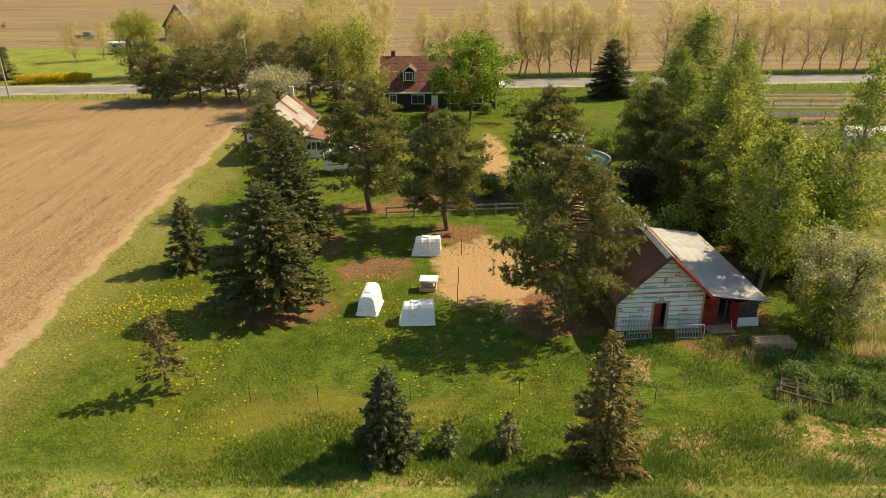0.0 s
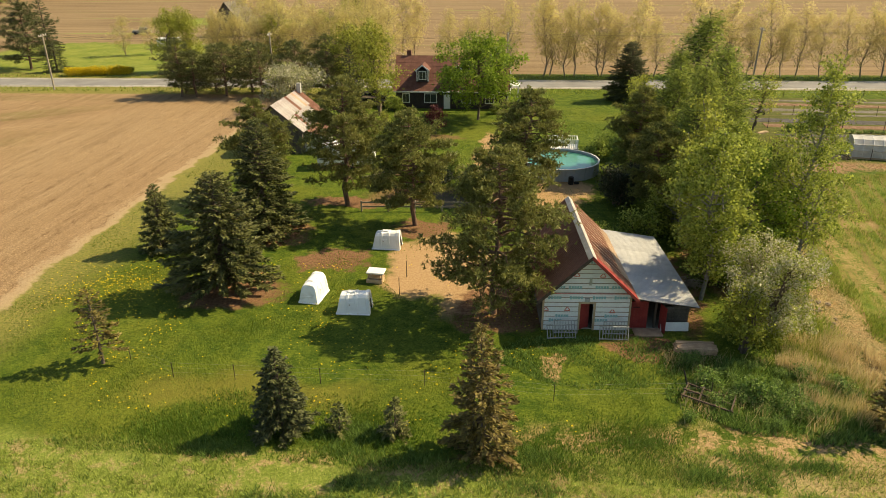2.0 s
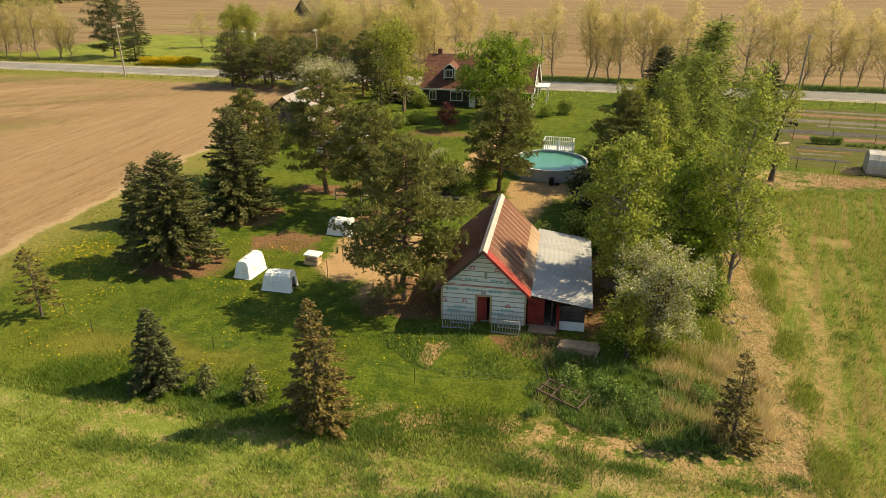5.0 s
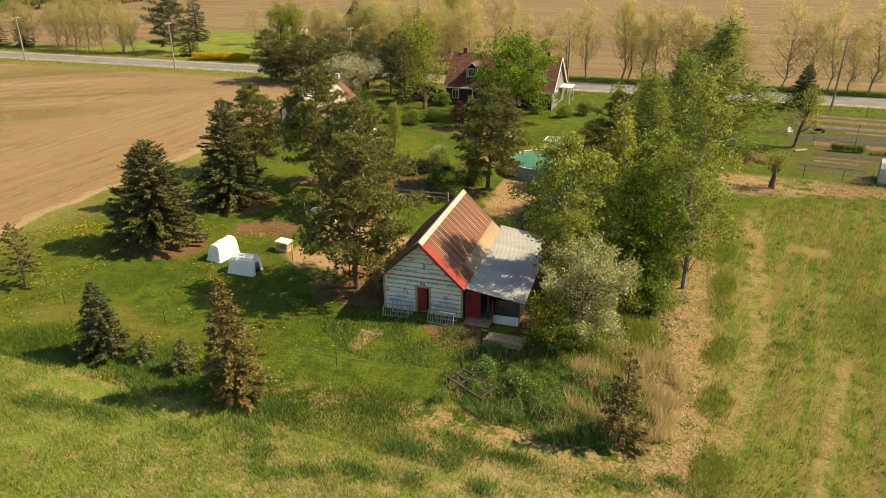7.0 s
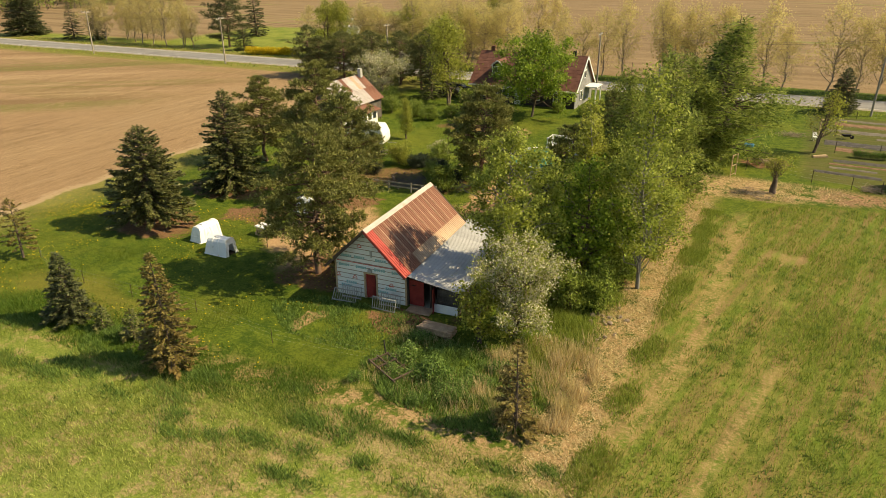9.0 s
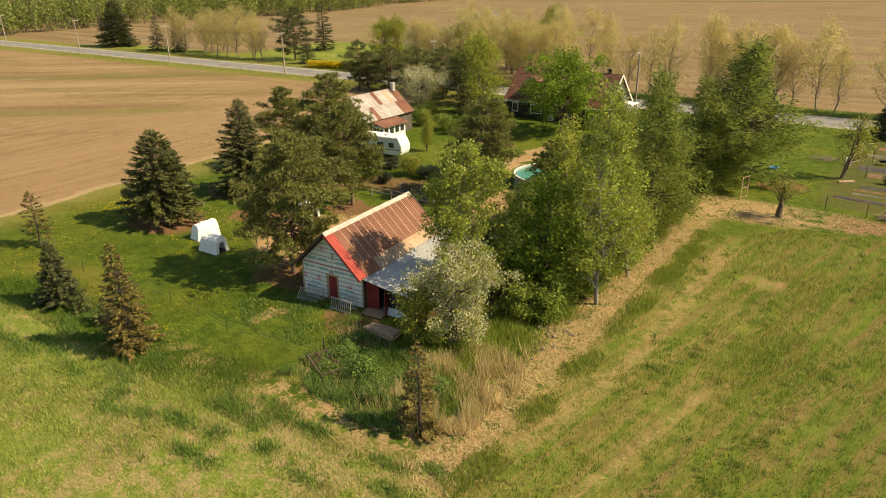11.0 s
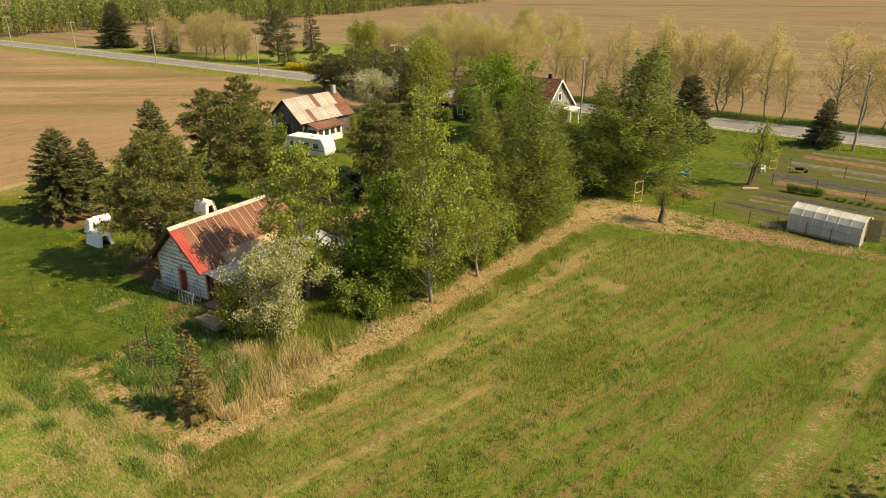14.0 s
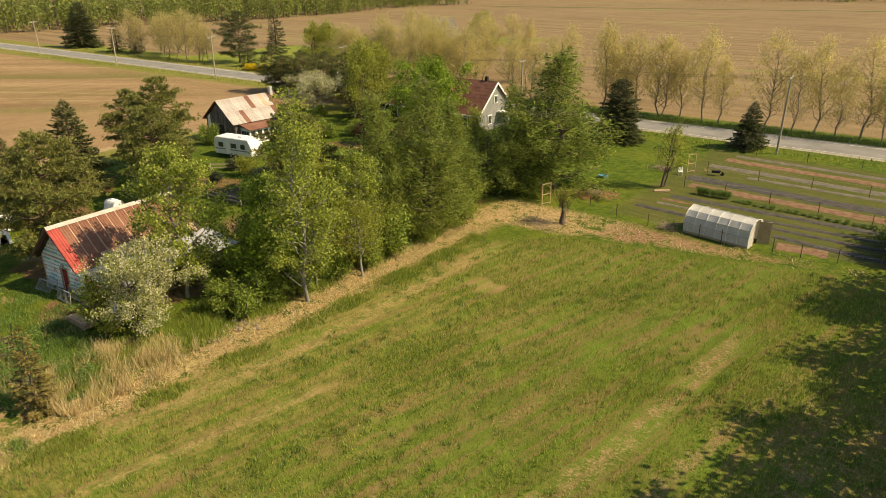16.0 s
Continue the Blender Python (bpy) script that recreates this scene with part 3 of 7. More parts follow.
def box(size, centre=(0, 0, 0), rot=(0, 0, 0), bevel=0.0, bm=None):
    """A bevelled box, in a bmesh of its own or added to bm."""
    bm = bm or bmesh.new()
    m = pose(*centre, *rot) @ Matrix.Diagonal((*size, 1))
    r = bmesh.ops.create_cube(bm, size=1.0, matrix=m)
    if bevel:
        edges = list({e for v in r["verts"] for e in v.link_edges})
        bmesh.ops.bevel(bm, geom=edges, offset=bevel, segments=1, affect="EDGES")
    return bm


def rod(a, b, r, bm=None, sides=8, r2=None):
    bm = bm or bmesh.new()
    a, b = Vector(a), Vector(b)
    m = Matrix.Translation((a + b) / 2) @ (b - a).to_track_quat("Z", "Y").to_matrix().to_4x4()
    bmesh.ops.create_cone(bm, cap_ends=True, segments=sides, radius1=r, radius2=r if r2 is None else r2, depth=(b - a).length, matrix=m)
    return bm


def prism(outline, depth, bm=None):
    """A polygon in x and z, pushed along +y by depth."""
    bm = bm or bmesh.new()
    front = [bm.verts.new((x, 0, z)) for x, z in outline]
    back = [bm.verts.new((x, depth, z)) for x, z in outline]
    bm.faces.new(front)
    bm.faces.new(back[::-1])
    for i in range(len(outline)):
        j = (i + 1) % len(outline)
        bm.faces.new((front[j], front[i], back[i], back[j]))
    bmesh.ops.recalc_face_normals(bm, faces=bm.faces)
    return bm


# ---- trees ----
def bend(rng, a, b, k=5, wob=0.05):
    t = np.linspace(0, 1, k)[:, None]
    p = np.asarray(a) * (1 - t) + np.asarray(b) * t
    off = rng.normal(size=(k, 3)) * wob * np.linalg.norm(np.asarray(b) - np.asarray(a))
    off[0] = 0
    off[-1] *= 0.3
    return p + off


def tree_of(name, label, bark, leafmat, wood, leaves, category="tree", crown="crown"):
    e = thing(name, label, category, Matrix())
    obj("trunk", wood.mesh("trunk", MAT[bark]), e)
    obj(crown, quads_mesh(crown, leaves, MAT[leafmat]), e)
    return e


def spruce(seed, h, w, label, mat="spruce", step=0.22, bare=0.05, per=10, power=0.8, name="spruce_tree", gap=0.0, sp=0.068):
    rng = np.random.default_rng(seed)
    wood = Tubes(7)
    lean = rng.normal(size=2) * 0.015 * h
    axis = lambda z: np.array([lean[0] * (z / h) ** 2, lean[1] * (z / h) ** 2, z])
    zs = np.linspace(0, h * 0.98, 9)
    r0 = 0.016 * h + 0.03
    wood.add([axis(z) for z in zs], [r0 * (1 - 0.93 * z / h) for z in zs])
    out = []
    z = h * bare + 0.1
    lop = rng.uniform(0, 6.28)
    while z < h * 0.985:
        u = z / h
        full = 0.5 * w * (1 - u) ** power * min(1.0, 0.72 + 2.4 * u) + 0.06
        n = max(4, int(per * (1 - 0.4 * u)))
        for a in rng.uniform(0, 6.28) + np.arange(n) * 6.28 / n + rng.normal(size=n) * 0.25:
            if rng.random() < gap:
                continue
            L = full * rng.uniform(0.68, 1.10) * (1 + 0.12 * math.sin(a * 2 + lop) + 0.10 * math.sin(3 * a + lop * 2 + 6 * u))
            dirn = np.array([math.cos(a), math.sin(a), 0])
            rise = 0.55 * u * u - 0.18 * (1 - u)
            start = axis(z + rng.uniform(-0.1, 0.1))
            m = max(3, int(L / 0.4) + 2)
            t = np.linspace(0, 1, m)
            bp = start + dirn * (t * L)[:, None] + np.array([0, 0, 1.0]) * (L * (rise * t - 0.10 * t * t + 0.10 * t ** 4))[:, None]
            if L > 0.5:
                wood.add(bp[:: max(1, m // 4)], np.linspace(0.012 * L + 0.008, 0.004, len(bp[:: max(1, m // 4)])))
            k = max(4, int(L / sp))
            tt = np.sqrt(rng.uniform(0.03, 1.0, k * 2))
            pos = np.stack([np.interp(tt, t, bp[:, i]) for i in range(3)], 1)
            sidev = np.cross(dirn, [0, 0, 1.0])
            sgn = np.where(np.arange(k * 2) % 2, 1.0, -1.0)[:, None]
            way = unit(dirn * rng.uniform(0.5, 1.1, (k * 2, 1)) + sgn * sidev * rng.uniform(0.2, 0.9, (k * 2, 1)) + np.array([0, 0, 1.0]) * rng.normal(-0.16, 0.30, (k * 2, 1)))
            ln = (0.17 + 0.27 * L * (1 - 0.62 * tt) * 0.5) * rng.uniform(0.7, 1.25, k * 2)
            sd = unit(np.cross(way, unit(np.array([0, 0, 1.0]) + 0.5 * rng.normal(size=(k * 2, 3)))))
            out.append(spray_quads(pos, way, sd, ln, 0.030 + 0.085 * ln))
        z += step * (0.75 + 0.5 * (1 - u)) * rng.uniform(0.85, 1.15) * max(0.6, h / 8)
    # leader
    k = 16
    zz = rng.uniform(0.93, 1.0, k) * h
    p = np.stack([axis(v) for v in zz])
    wv = unit(rng.normal(size=(k, 3)) + np.array([0, 0, 1.2]))
    out.append(spray_quads(p, wv, unit(np.cross(wv, rng.normal(size=(k, 3)))), np.full(k, 0.2), np.full(k, 0.04)))
    return tree_of(name, label, "bark", mat, wood, np.concatenate(out))


def pine(seed, h, w, label, mat="pine", bare=0.2, limbs=70, blades=13, tuft=0.34, name="pine_tree", fill=5):
    rng = np.random.default_rng(seed)
    wood = Tubes(7)
    ax = bend(rng, (0, 0, 0), (rng.normal() * 0.25, rng.normal() * 0.25, h * 0.97), 8, 0.012)
    wood.add(ax, np.linspace(0.018 * h + 0.04, 0.03, 8))
    out = []
    zz = np.linspace(0, 1, 8)
    for i in range(limbs):
        u = bare + (1 - bare) * ((i + rng.random()) / limbs) ** 0.9 * 0.98
        s = (u - bare) / (1 - bare)
        prof = 0.5 * w * (1 - s ** 2.4) ** 0.7 * (0.62 + 0.9 * min(s, 0.42)) * rng.uniform(0.6, 1.12) + 0.15
        a = i * 2.4 + rng.normal() * 0.3
        start = np.array([np.interp(u, zz, ax[:, k]) for k in range(3)])
        end = start + np.array([math.cos(a) * prof, math.sin(a) * prof, prof * rng.uniform(-0.08, 0.35) * (0.5 + s)])
        bp = bend(rng, start, end, 5, 0.06)
        wood.add(bp, np.linspace(0.018 * prof + 0.012, 0.008, 5))
        n = int(fill * 1.25 * (1 + prof * 1.3))
        t = rng.uniform(0.25, 1.0, n) ** 0.7
        base = np.stack([np.interp(t, np.linspace(0, 1, 5), bp[:, k]) for k in range(3)], 1)
        off = rng.normal(size=(n, 3)) * np.array([0.26, 0.26, 0.11]) * (0.45 + 0.24 * prof)
        c = base + off
        cc = np.repeat(c, blades, 0)
        out_dir = unit(c - ax[min(7, int(u * 7))])
        way = unit(rng.normal(size=(len(cc), 3)) + np.repeat(out_dir, blades, 0) * 0.9 + np.array([0, 0, 0.5]))
        ln = tuft * rng.uniform(0.6, 1.2, len(cc))
        sd = unit(np.cross(way, rng.normal(size=(len(cc), 3))))
        out.append(spray_quads(cc, way, sd, ln, np.full(len(cc), 0.022) + 0.018 * rng.random(len(cc))))
    k = 6 * blades
    cc = np.repeat(ax[-1] + rng.normal(size=(6, 3)) * 0.15, blades, 0)
    way = unit(rng.normal(size=(k, 3)) + np.array([0, 0, 0.8]))
    out.append(spray_quads(cc, way, unit(np.cross(way, rng.normal(size=(k, 3)))), np.full(k, tuft), np.full(k, 0.04)))
    return tree_of(name, label, "pinebark", mat, wood, np.concatenate(out))


def leafy(seed, h, w, label, mat, bark="bark", bare=0.2, limbs=40, leaves=9000, size=0.16, upright=0.7, stems=1, name="tree", clump=0.35, shape=1.0, trunk=0.014, hang=0.0, category="tree", low=0.55, extra=None, sides=5, twigs=2, slim=0.34, flat=0.0, keep=1.0):
    """A leafy tree: stem or stems, limbs, twigs, and leaves gathered round the twigs."""
    rng = np.random.default_rng(seed)
    wood = Tubes(sides)
    tips, weight = [], []
    for sidx in range(stems):
        a0 = rng.uniform(0, 6.28)
        sprd = 0.0 if stems == 1 else w * 0.18
        top = np.array([math.cos(a0) * sprd * 1.3 + rng.normal() * 0.03 * h, math.sin(a0) * sprd * 1.3 + rng.normal() * 0.03 * h, h * rng.uniform(0.88, 0.97)])
        ax = bend(rng, (math.cos(a0) * sprd * 0.35, math.sin(a0) * sprd * 0.35, 0), top, 8, 0.02)
        wood.add(ax, np.linspace(trunk * h + 0.03, 0.02, 8))
        for i in range(limbs // stems):
            s = (i + rng.random()) / (limbs // stems)
            u = bare + (0.97 - bare) * s
            prof = 0.5 * w * (math.sin(math.pi * min(1.0, low + (1 - low) * s) ** shape) ** 0.75 if s > 0.0 else 0.5)
            prof = max(prof, 0.12 * w) * rng.uniform(0.55, 1.1) * (1.0 if stems == 1 else 0.75)
            a = i * 2.4 + rng.normal() * 0.4
            start = np.array([np.interp(u, np.linspace(0, 1, 8), ax[:, k]) for k in range(3)])
            end = start + np.array([math.cos(a) * prof, math.sin(a) * prof, prof * (upright + rng.normal() * 0.2)])
            end[2] = min(end[2], h)
            bp = bend(rng, start, end, 5, 0.07)
            wood.add(bp, np.linspace(0.016 * prof + 0.012, 0.006, 5))
            for j in range(4):
                t = rng.uniform(0.3, 1.0)
                p = np.array([np.interp(t, np.linspace(0, 1, 5), bp[:, k]) for k in range(3)])
                q = p + unit(rng.normal(size=3) + np.array([math.cos(a), math.sin(a), upright * 0.8])) * prof * rng.uniform(0.2, 0.45)
                if j < twigs:
                    wood.add([p, (p + q) / 2 + rng.normal(size=3) * 0.04, q], [0.012, 0.008, 0.004])
                for f in (0.4, 0.75, 1.0):
                    tips.append(p + (q - p) * f)
                    weight.append(prof + 0.3)
            tips.append(end)
            weight.append(prof)
    tips, weight = np.array(tips), np.array(weight)
    if keep < 1.0:
        some = rng.random(len(tips)) < keep
        tips, weight = tips[some], weight[some]
    pick = rng.choice(len(tips), leaves, p=weight / weight.sum())
    c = tips[pick] + rng.normal(size=(leaves, 3)) * clump * np.array([1, 1, 0.85])
    if hang:
        c[:, 2] -= rng.uniform(0, hang, leaves)
    c[:, 2] = np.maximum(c[:, 2], 0.08)
    q = leaf_quads(rng, c, size, slim=slim, flat=flat)
    e = tree_of(name, label, bark, mat, wood, q, category)
    if extra:
        m2, share = extra
        n2 = int(leaves * share)
        c2 = tips[rng.choice(len(tips), n2, p=weight / weight.sum())] + rng.normal(size=(n2, 3)) * clump
        c2[:, 2] = np.maximum(c2[:, 2], 0.08)
        obj("leaves", quads_mesh("leaves", leaf_quads(rng, c2, size), MAT[m2]), e)
    return e


def place(ob, x, y, rz=0.0, s=1.0, sz=None):
    ob.matrix_basis = Matrix.Translation((x, y, 0)) @ pose(0, 0, 0, 0, 0, rz) @ Matrix.Diagonal((s, s, s if sz is None else sz, 1))
    return ob


def again(ob, x, y, rz=0.0, s=1.0, sz=None, label=""):
    c = copy_thing(ob, Matrix())
    place(c, x, y, rz, s, sz)
    if label:
        c["label"] = label
    return c


# ---- large structure: ground and road ----
def build_ground():
    xs = np.concatenate(([-2500, -800, -300], np.arange(-120, 121, 12), [300, 800, 2500])).astype(float)
    ys = np.concatenate(([-2500, -600, -100], np.arange(0, 181, 12), [300, 600, 1200, 2500])).astype(float)
    X, Y = np.meshgrid(xs, ys, indexing="ij")
    v = np.stack((X, Y, np.zeros_like(X)), -1).reshape(-1, 3)
    ny = len(ys)
    i, j = np.meshgrid(np.arange(len(xs) - 1), np.arange(ny - 1), indexing="ij")
    f = np.stack((i * ny + j, (i + 1) * ny + j, (i + 1) * ny + j + 1, i * ny + j + 1), -1).reshape(-1, 4)
    g = obj("ground", np_mesh("ground", v, f, np.full(len(f), 4), MAT["ground"]))
    tagged(g, "farm ground of lawn, young crop, straw and ploughed soil", "ground", kind="structure")


def road_at(x):
    return 120.6 + 0.043 * x


def build_road():
    rng = np.random.default_rng(5)
    xs = np.linspace(-700, 700, 281)

    def strip(name, lo, hi, z, mat, label, edge=0.0):
        a = road_at(xs) + lo + rng.normal(size=len(xs)) * edge
        b = road_at(xs) + hi + rng.normal(size=len(xs)) * edge
        v = np.concatenate((np.stack((xs, a, np.full_like(xs, z)), 1), np.stack((xs, b, np.full_like(xs, z)), 1)))
        n = len(xs)
        i = np.arange(n - 1)
        f = np.stack((i, i + 1, n + i + 1, n + i), 1)
        o = obj(name, np_mesh(name, v, f, np.full(len(f), 4), MAT[mat]))
        tagged(o, label, name.replace("_", " "), kind="structure")

    strip("road_shoulder", -4.3, 4.3, 0.02, "gravel", "pale gravel shoulder along a country road", 0.12)
    strip("road", -3.3, 3.3, 0.05, "asphalt", "worn grey asphalt country road")
    strip("road_line", -3.05, -2.93, 0.056, "roadpaint", "white painted road edge line")
    strip("road_line", 2.93, 3.05, 0.056, "roadpaint", "white painted road edge line")


build_ground()
build_road()


# ---- barn ----
def corrugated(length, width, pitch=0.19, rib=0.03):
    """A roof sheet in x (across) and y (down the slope), ribs standing up in z."""
    n = max(2, int(round(width / pitch)))
    prof = []
    for i in range(n):
        x = i * width / n
        p = width / n
        prof += [(x, 0.0), (x + p * 0.62, 0.0), (x + p * 0.74, rib), (x + p * 0.88, rib)]
    prof.append((width, 0.0))
    v = [(x, 0, z) for x, z in prof] + [(x, length, z) for x, z in prof]
    v += [(x, 0, z - 0.008) for x, z in prof] + [(x, length, z - 0.008) for x, z in prof]
    m = len(prof)
    f = [(i, i + 1, m + i + 1, m + i) for i in range(m - 1)] + [(2 * m + i + 1, 2 * m + i, 3 * m + i, 3 * m + i + 1) for i in range(m - 1)]
    f += [(i + 1, i, 2 * m + i, 2 * m + i + 1) for i in range(m - 1)]
    me = bpy.data.meshes.new("roof_sheet")
    me.from_pydata(v, [], f)
    return me


def sheet_frame(p, down, along):
    """A pose whose x runs along the eaves, y down the slope."""
    x, y = Vector(along).normalized(), Vector(down).normalized()
    z = x.cross(y)
    m = Matrix((x, y, z)).transposed().to_4x4()
    m.translation = p
    return m


def sheets(parent, start, along, down, total, length, mats, w=0.8, rng=None, rib=0.03):
    n = int(round(total / w))
    cache = {}
    for i in range(n):
        mat = mats(i)
        if mat not in cache:
            me = corrugated(length, total / n, rib=rib)
            me.materials.append(MAT[mat])
            cache[mat] = me
        p = Vector(start) + Vector(along).normalized() * (i * total / n) + Vector((0, 0, 0.004 * (i % 2) + rng.uniform(0, 0.012)))
        obj("roof_sheet", cache[mat], parent, sheet_frame(p, down, along))


BARN = Matrix.Translation((10.15, 37.4, 0)) @ pose(0, 0, 0, 0, 0, 4.3)


def build_barn():
    rng = random.Random(3)
    W, L, E, R = 5.35, 9.85, 2.66, 5.22
    barn = thing("barn", "small gabled barn in white house wrap with rusty metal roof", "barn", BARN)
    mid = W / 2
    # front gable: backing with a doorway, then wrap strips, battens, print
    d0, d1, dh = 2.3, 3.1, 1.84
    slope = (R - E) / mid
    left = prism([(0, 0), (d0, 0), (d0, dh), (d1, dh), (d1, 0), (W, 0), (W, E), (mid, R), (0, E)], 0.12)
    wf = part("wall_front", left, MAT["wrap"], barn, "front gable covered in white house wrap")
    z, row = 0.06, 0
    while z < R - 0.2:
        hgt = rng.uniform(0.27, 0.36)
        z2 = min(z + hgt, R - 0.1)
        x0 = max(0.0, (z2 - E) / slope) + 0.02
        x1 = W - x0
        spans = [(x0, d0 - 0.1), (d1 + 0.1, x1)] if z < dh else [(x0, x1)]
        for a, b in spans:
            if b - a > 0.15:
                part("wrap_strip", box((b - a, 0.02, z2 - z - 0.035), ((a + b) / 2, -0.012 - rng.uniform(0, 0.012), (z + z2) / 2), (rng.uniform(-1.2, 1.2), 0, rng.uniform(-0.15, 0.15))), MAT["wrap"], wf)
                part("batten", box((b - a, 0.03, 0.035), ((a + b) / 2, -0.016, z2 - 0.012), (0, rng.uniform(-0.25, 0.25), 0)), MAT["batten"], wf)
        z = z2
    part("red_line", box((W - 0.3, 0.012, 0.05), (mid, -0.042, 2.52)), MAT["redprint"], wf, "red printed line across the wrap")
    for zz, xs in ((4.62, (2.6,)), (2.95, (0.9, 1.9, 3.5, 4.5)), (2.25, (0.7, 2.0, 3.4, 4.7)), (1.0, (1.2, 4.2)), (0.7, (0.8, 3.6))):
        for x in xs:
            for i in range(5):
                part("print_mark", box((0.125, 0.012, 0.17 if i else 0.22), (x + i * 0.165 - 0.33, -0.044, zz), (0, rng.uniform(-4, 4), 0)), MAT["teal"], wf)
    for x, zz in ((1.95, 3.75), (3.5, 3.7), (1.5, 1.42), (4.25, 1.28), (0.2, 1.42)):
        for sx, ang in ((-0.09, -55), (0.09, 55), (0, 0)):
            part("print_triangle", box((0.24 if ang else 0.34, 0.012, 0.05), (x + sx, -0.046, zz + (0.08 if ang else -0.05)), (0, ang, 0)), MAT["redprint"], wf)
    part("vent", box((0.16, 0.05, 0.5), (mid + 0.12, -0.05, 3.35), bevel=0.01), MAT["metal"], wf, "narrow grey metal vent")
    part("lamp_box", box((0.3, 0.12, 0.24), (mid, -0.08, 2.1), bevel=0.015), MAT["concrete"], wf)
    for x in (d0 - 0.06, d1 + 0.06):
        part("door_frame", box((0.13, 0.06, dh + 0.1), (x, -0.03, dh / 2 + 0.05), bevel=0.008), MAT["newwood"], barn)
    part("door_frame", box((d1 - d0 + 0.26, 0.06, 0.12), ((d0 + d1) / 2, -0.034, dh + 0.06), bevel=0.008), MAT["newwood"], barn)
    part("door", box((0.06, 0.62, dh - 0.06), (d0 + 0.30, 0.16, dh / 2), (0, 0, -68), 0.01), MAT["reddoor"], barn, "dark red door standing ajar")
    for x in (0.03, W - 0.03):
        part("corner_board", box((0.12, 0.08, E - 0.05), (x, -0.03, E / 2), bevel=0.01), MAT["newwood"], barn)
    # side and back walls of boards
    for side, name in ((0.0, "wall_west"), (W, "wall_east")):
        w = part(name, box((0.1, L - 0.2, E), (side + (0.05 if side == 0 else -0.05), L / 2, E / 2)), MAT["darkwood"], barn)
        n = 44
        me = bpy.data.meshes.new("board")
        b = box((0.03, L / n - 0.018, E - 0.02))
        b.to_mesh(me)
        b.free()
        me.materials.append(MAT["barnwood"])
        for i in range(n):
            obj("board", me, w, pose(side + (-0.012 if side == 0 else 0.012) * rng.uniform(0.6, 1.3), (i + 0.5) * L / n, E / 2))
    part("wall_back", prism([(0, 0), (W, 0), (W, E), (mid, R), (0, E)], 0.12), MAT["barnwood"], barn, at=pose(0, L - 0.12, 0))
    part("floor_slab", box((W - 0.2, L - 0.2, 0.08), (mid, L / 2, 0.04)), MAT["gravel"], barn)
    # roof
    over, drop = 0.38, 0.42
    run = math.hypot(mid + drop, (mid + drop) * slope)
    roof = part("roof", prism([(-drop + 0.05, E - drop * slope - 0.02), (mid, R - 0.02), (W + drop - 0.2, E - (drop - 0.15) * slope - 0.02), (W + drop - 0.2, E - (drop - 0.15) * slope - 0.12), (mid, R - 0.14), (-drop + 0.05, E - drop * slope - 0.12)], L + 2 * over - 0.1), MAT["darkwood"], barn, "gabled roof of corrugated metal", at=pose(0, -over + 0.05, 0))
    down_r, down_l = (1, 0, -slope), (-1, 0, -slope)
    up = run * 0.74

    def right(i):
        return "redsheet" if i < 2 else "rust"

    ridge_r, ridge_l = (mid, -over, R + 0.03), (mid, L + over, R + 0.03)
    sheets(roof, ridge_l, (0, -1, 0), down_r, L + 2 * over, up, lambda i: right(13 - i), 0.79, rng)
    low = Vector(ridge_l) + Vector(down_r).normalized() * (up - 0.08) + Vector((0, 0, -0.014))
    sheets(roof, low, (0, -1, 0), down_r, L + 2 * over, run - up - 0.1, lambda i: "redsheet" if i > 11 else ("rust" if i > 9 else "rustpale"), 0.79, rng)
    sheets(roof, ridge_r, (0, 1, 0), down_l, L + 2 * over, run, lambda i: "rust", 0.79, rng)
    for i in range(1, 13):
        a = Vector(ridge_l) + Vector((0, -i * (L + 2 * over) / 14, 0.03))
        part("seam", box((up * 0.98, 0.05, 0.03), tuple(a + Vector(down_r).normalized() * up * 0.5), (0, math.degrees(math.atan(slope)), 0)), MAT["rustpale"], roof)
    cap = bmesh.new()
    for s in (-1, 1):
        box((0.34, L + 2 * over + 0.06, 0.02), (mid + s * 0.125, L / 2, R - 0.02), (0, s * 41, 0), bm=cap)
    part("ridge_cap", cap, MAT["ridgecap"], roof, "pale metal ridge cap")
    for s, name in ((-1, "bargeboard"), (1, "bargeboard")):
        a = (mid, -over - 0.02, R - 0.02)
        b = (mid + s * (mid + drop - (0.15 if s > 0 else 0)), -over - 0.02, E - (drop - (0.15 if s > 0 else 0)) * slope - 0.02)
        bm = bmesh.new()
        d = Vector(b) - Vector(a)
        ang = math.degrees(math.atan2(-d.z, d.x))
        box((d.length, 0.035, 0.17), ((a[0] + b[0]) / 2, a[1], (a[2] + b[2]) / 2 - 0.03), (0, ang, 0), bm=bm)
        part(name, bm, MAT["redsheet" if s > 0 else "darkwood"], roof)
    # lean-to on the east side
    X1, z0, z1, LL, y0 = 9.1, 2.34, 1.78, 10.7, 0.25
    lean = part("lean_to_floor", box((X1 - W - 0.2, LL - 0.4, 0.06), ((W + X1) / 2, LL / 2, 0.03)), MAT["gravel"], barn)
    for i in range(int((LL - 0.4) / 0.28)):
        part("lean_to_board", box((0.03, 0.262, z1 - 0.05), (X1 - 0.12 + rng.uniform(-0.008, 0.008), y0 + 0.25 + i * 0.28, z1 / 2), (0, rng.uniform(-1, 1), 0)), MAT["barnwood"], barn)
    part("lean_to_back", box((X1 - W - 0.2, 0.06, z1), ((W + X1) / 2, LL - 0.1, z1 / 2)), MAT["barnwood"], barn)
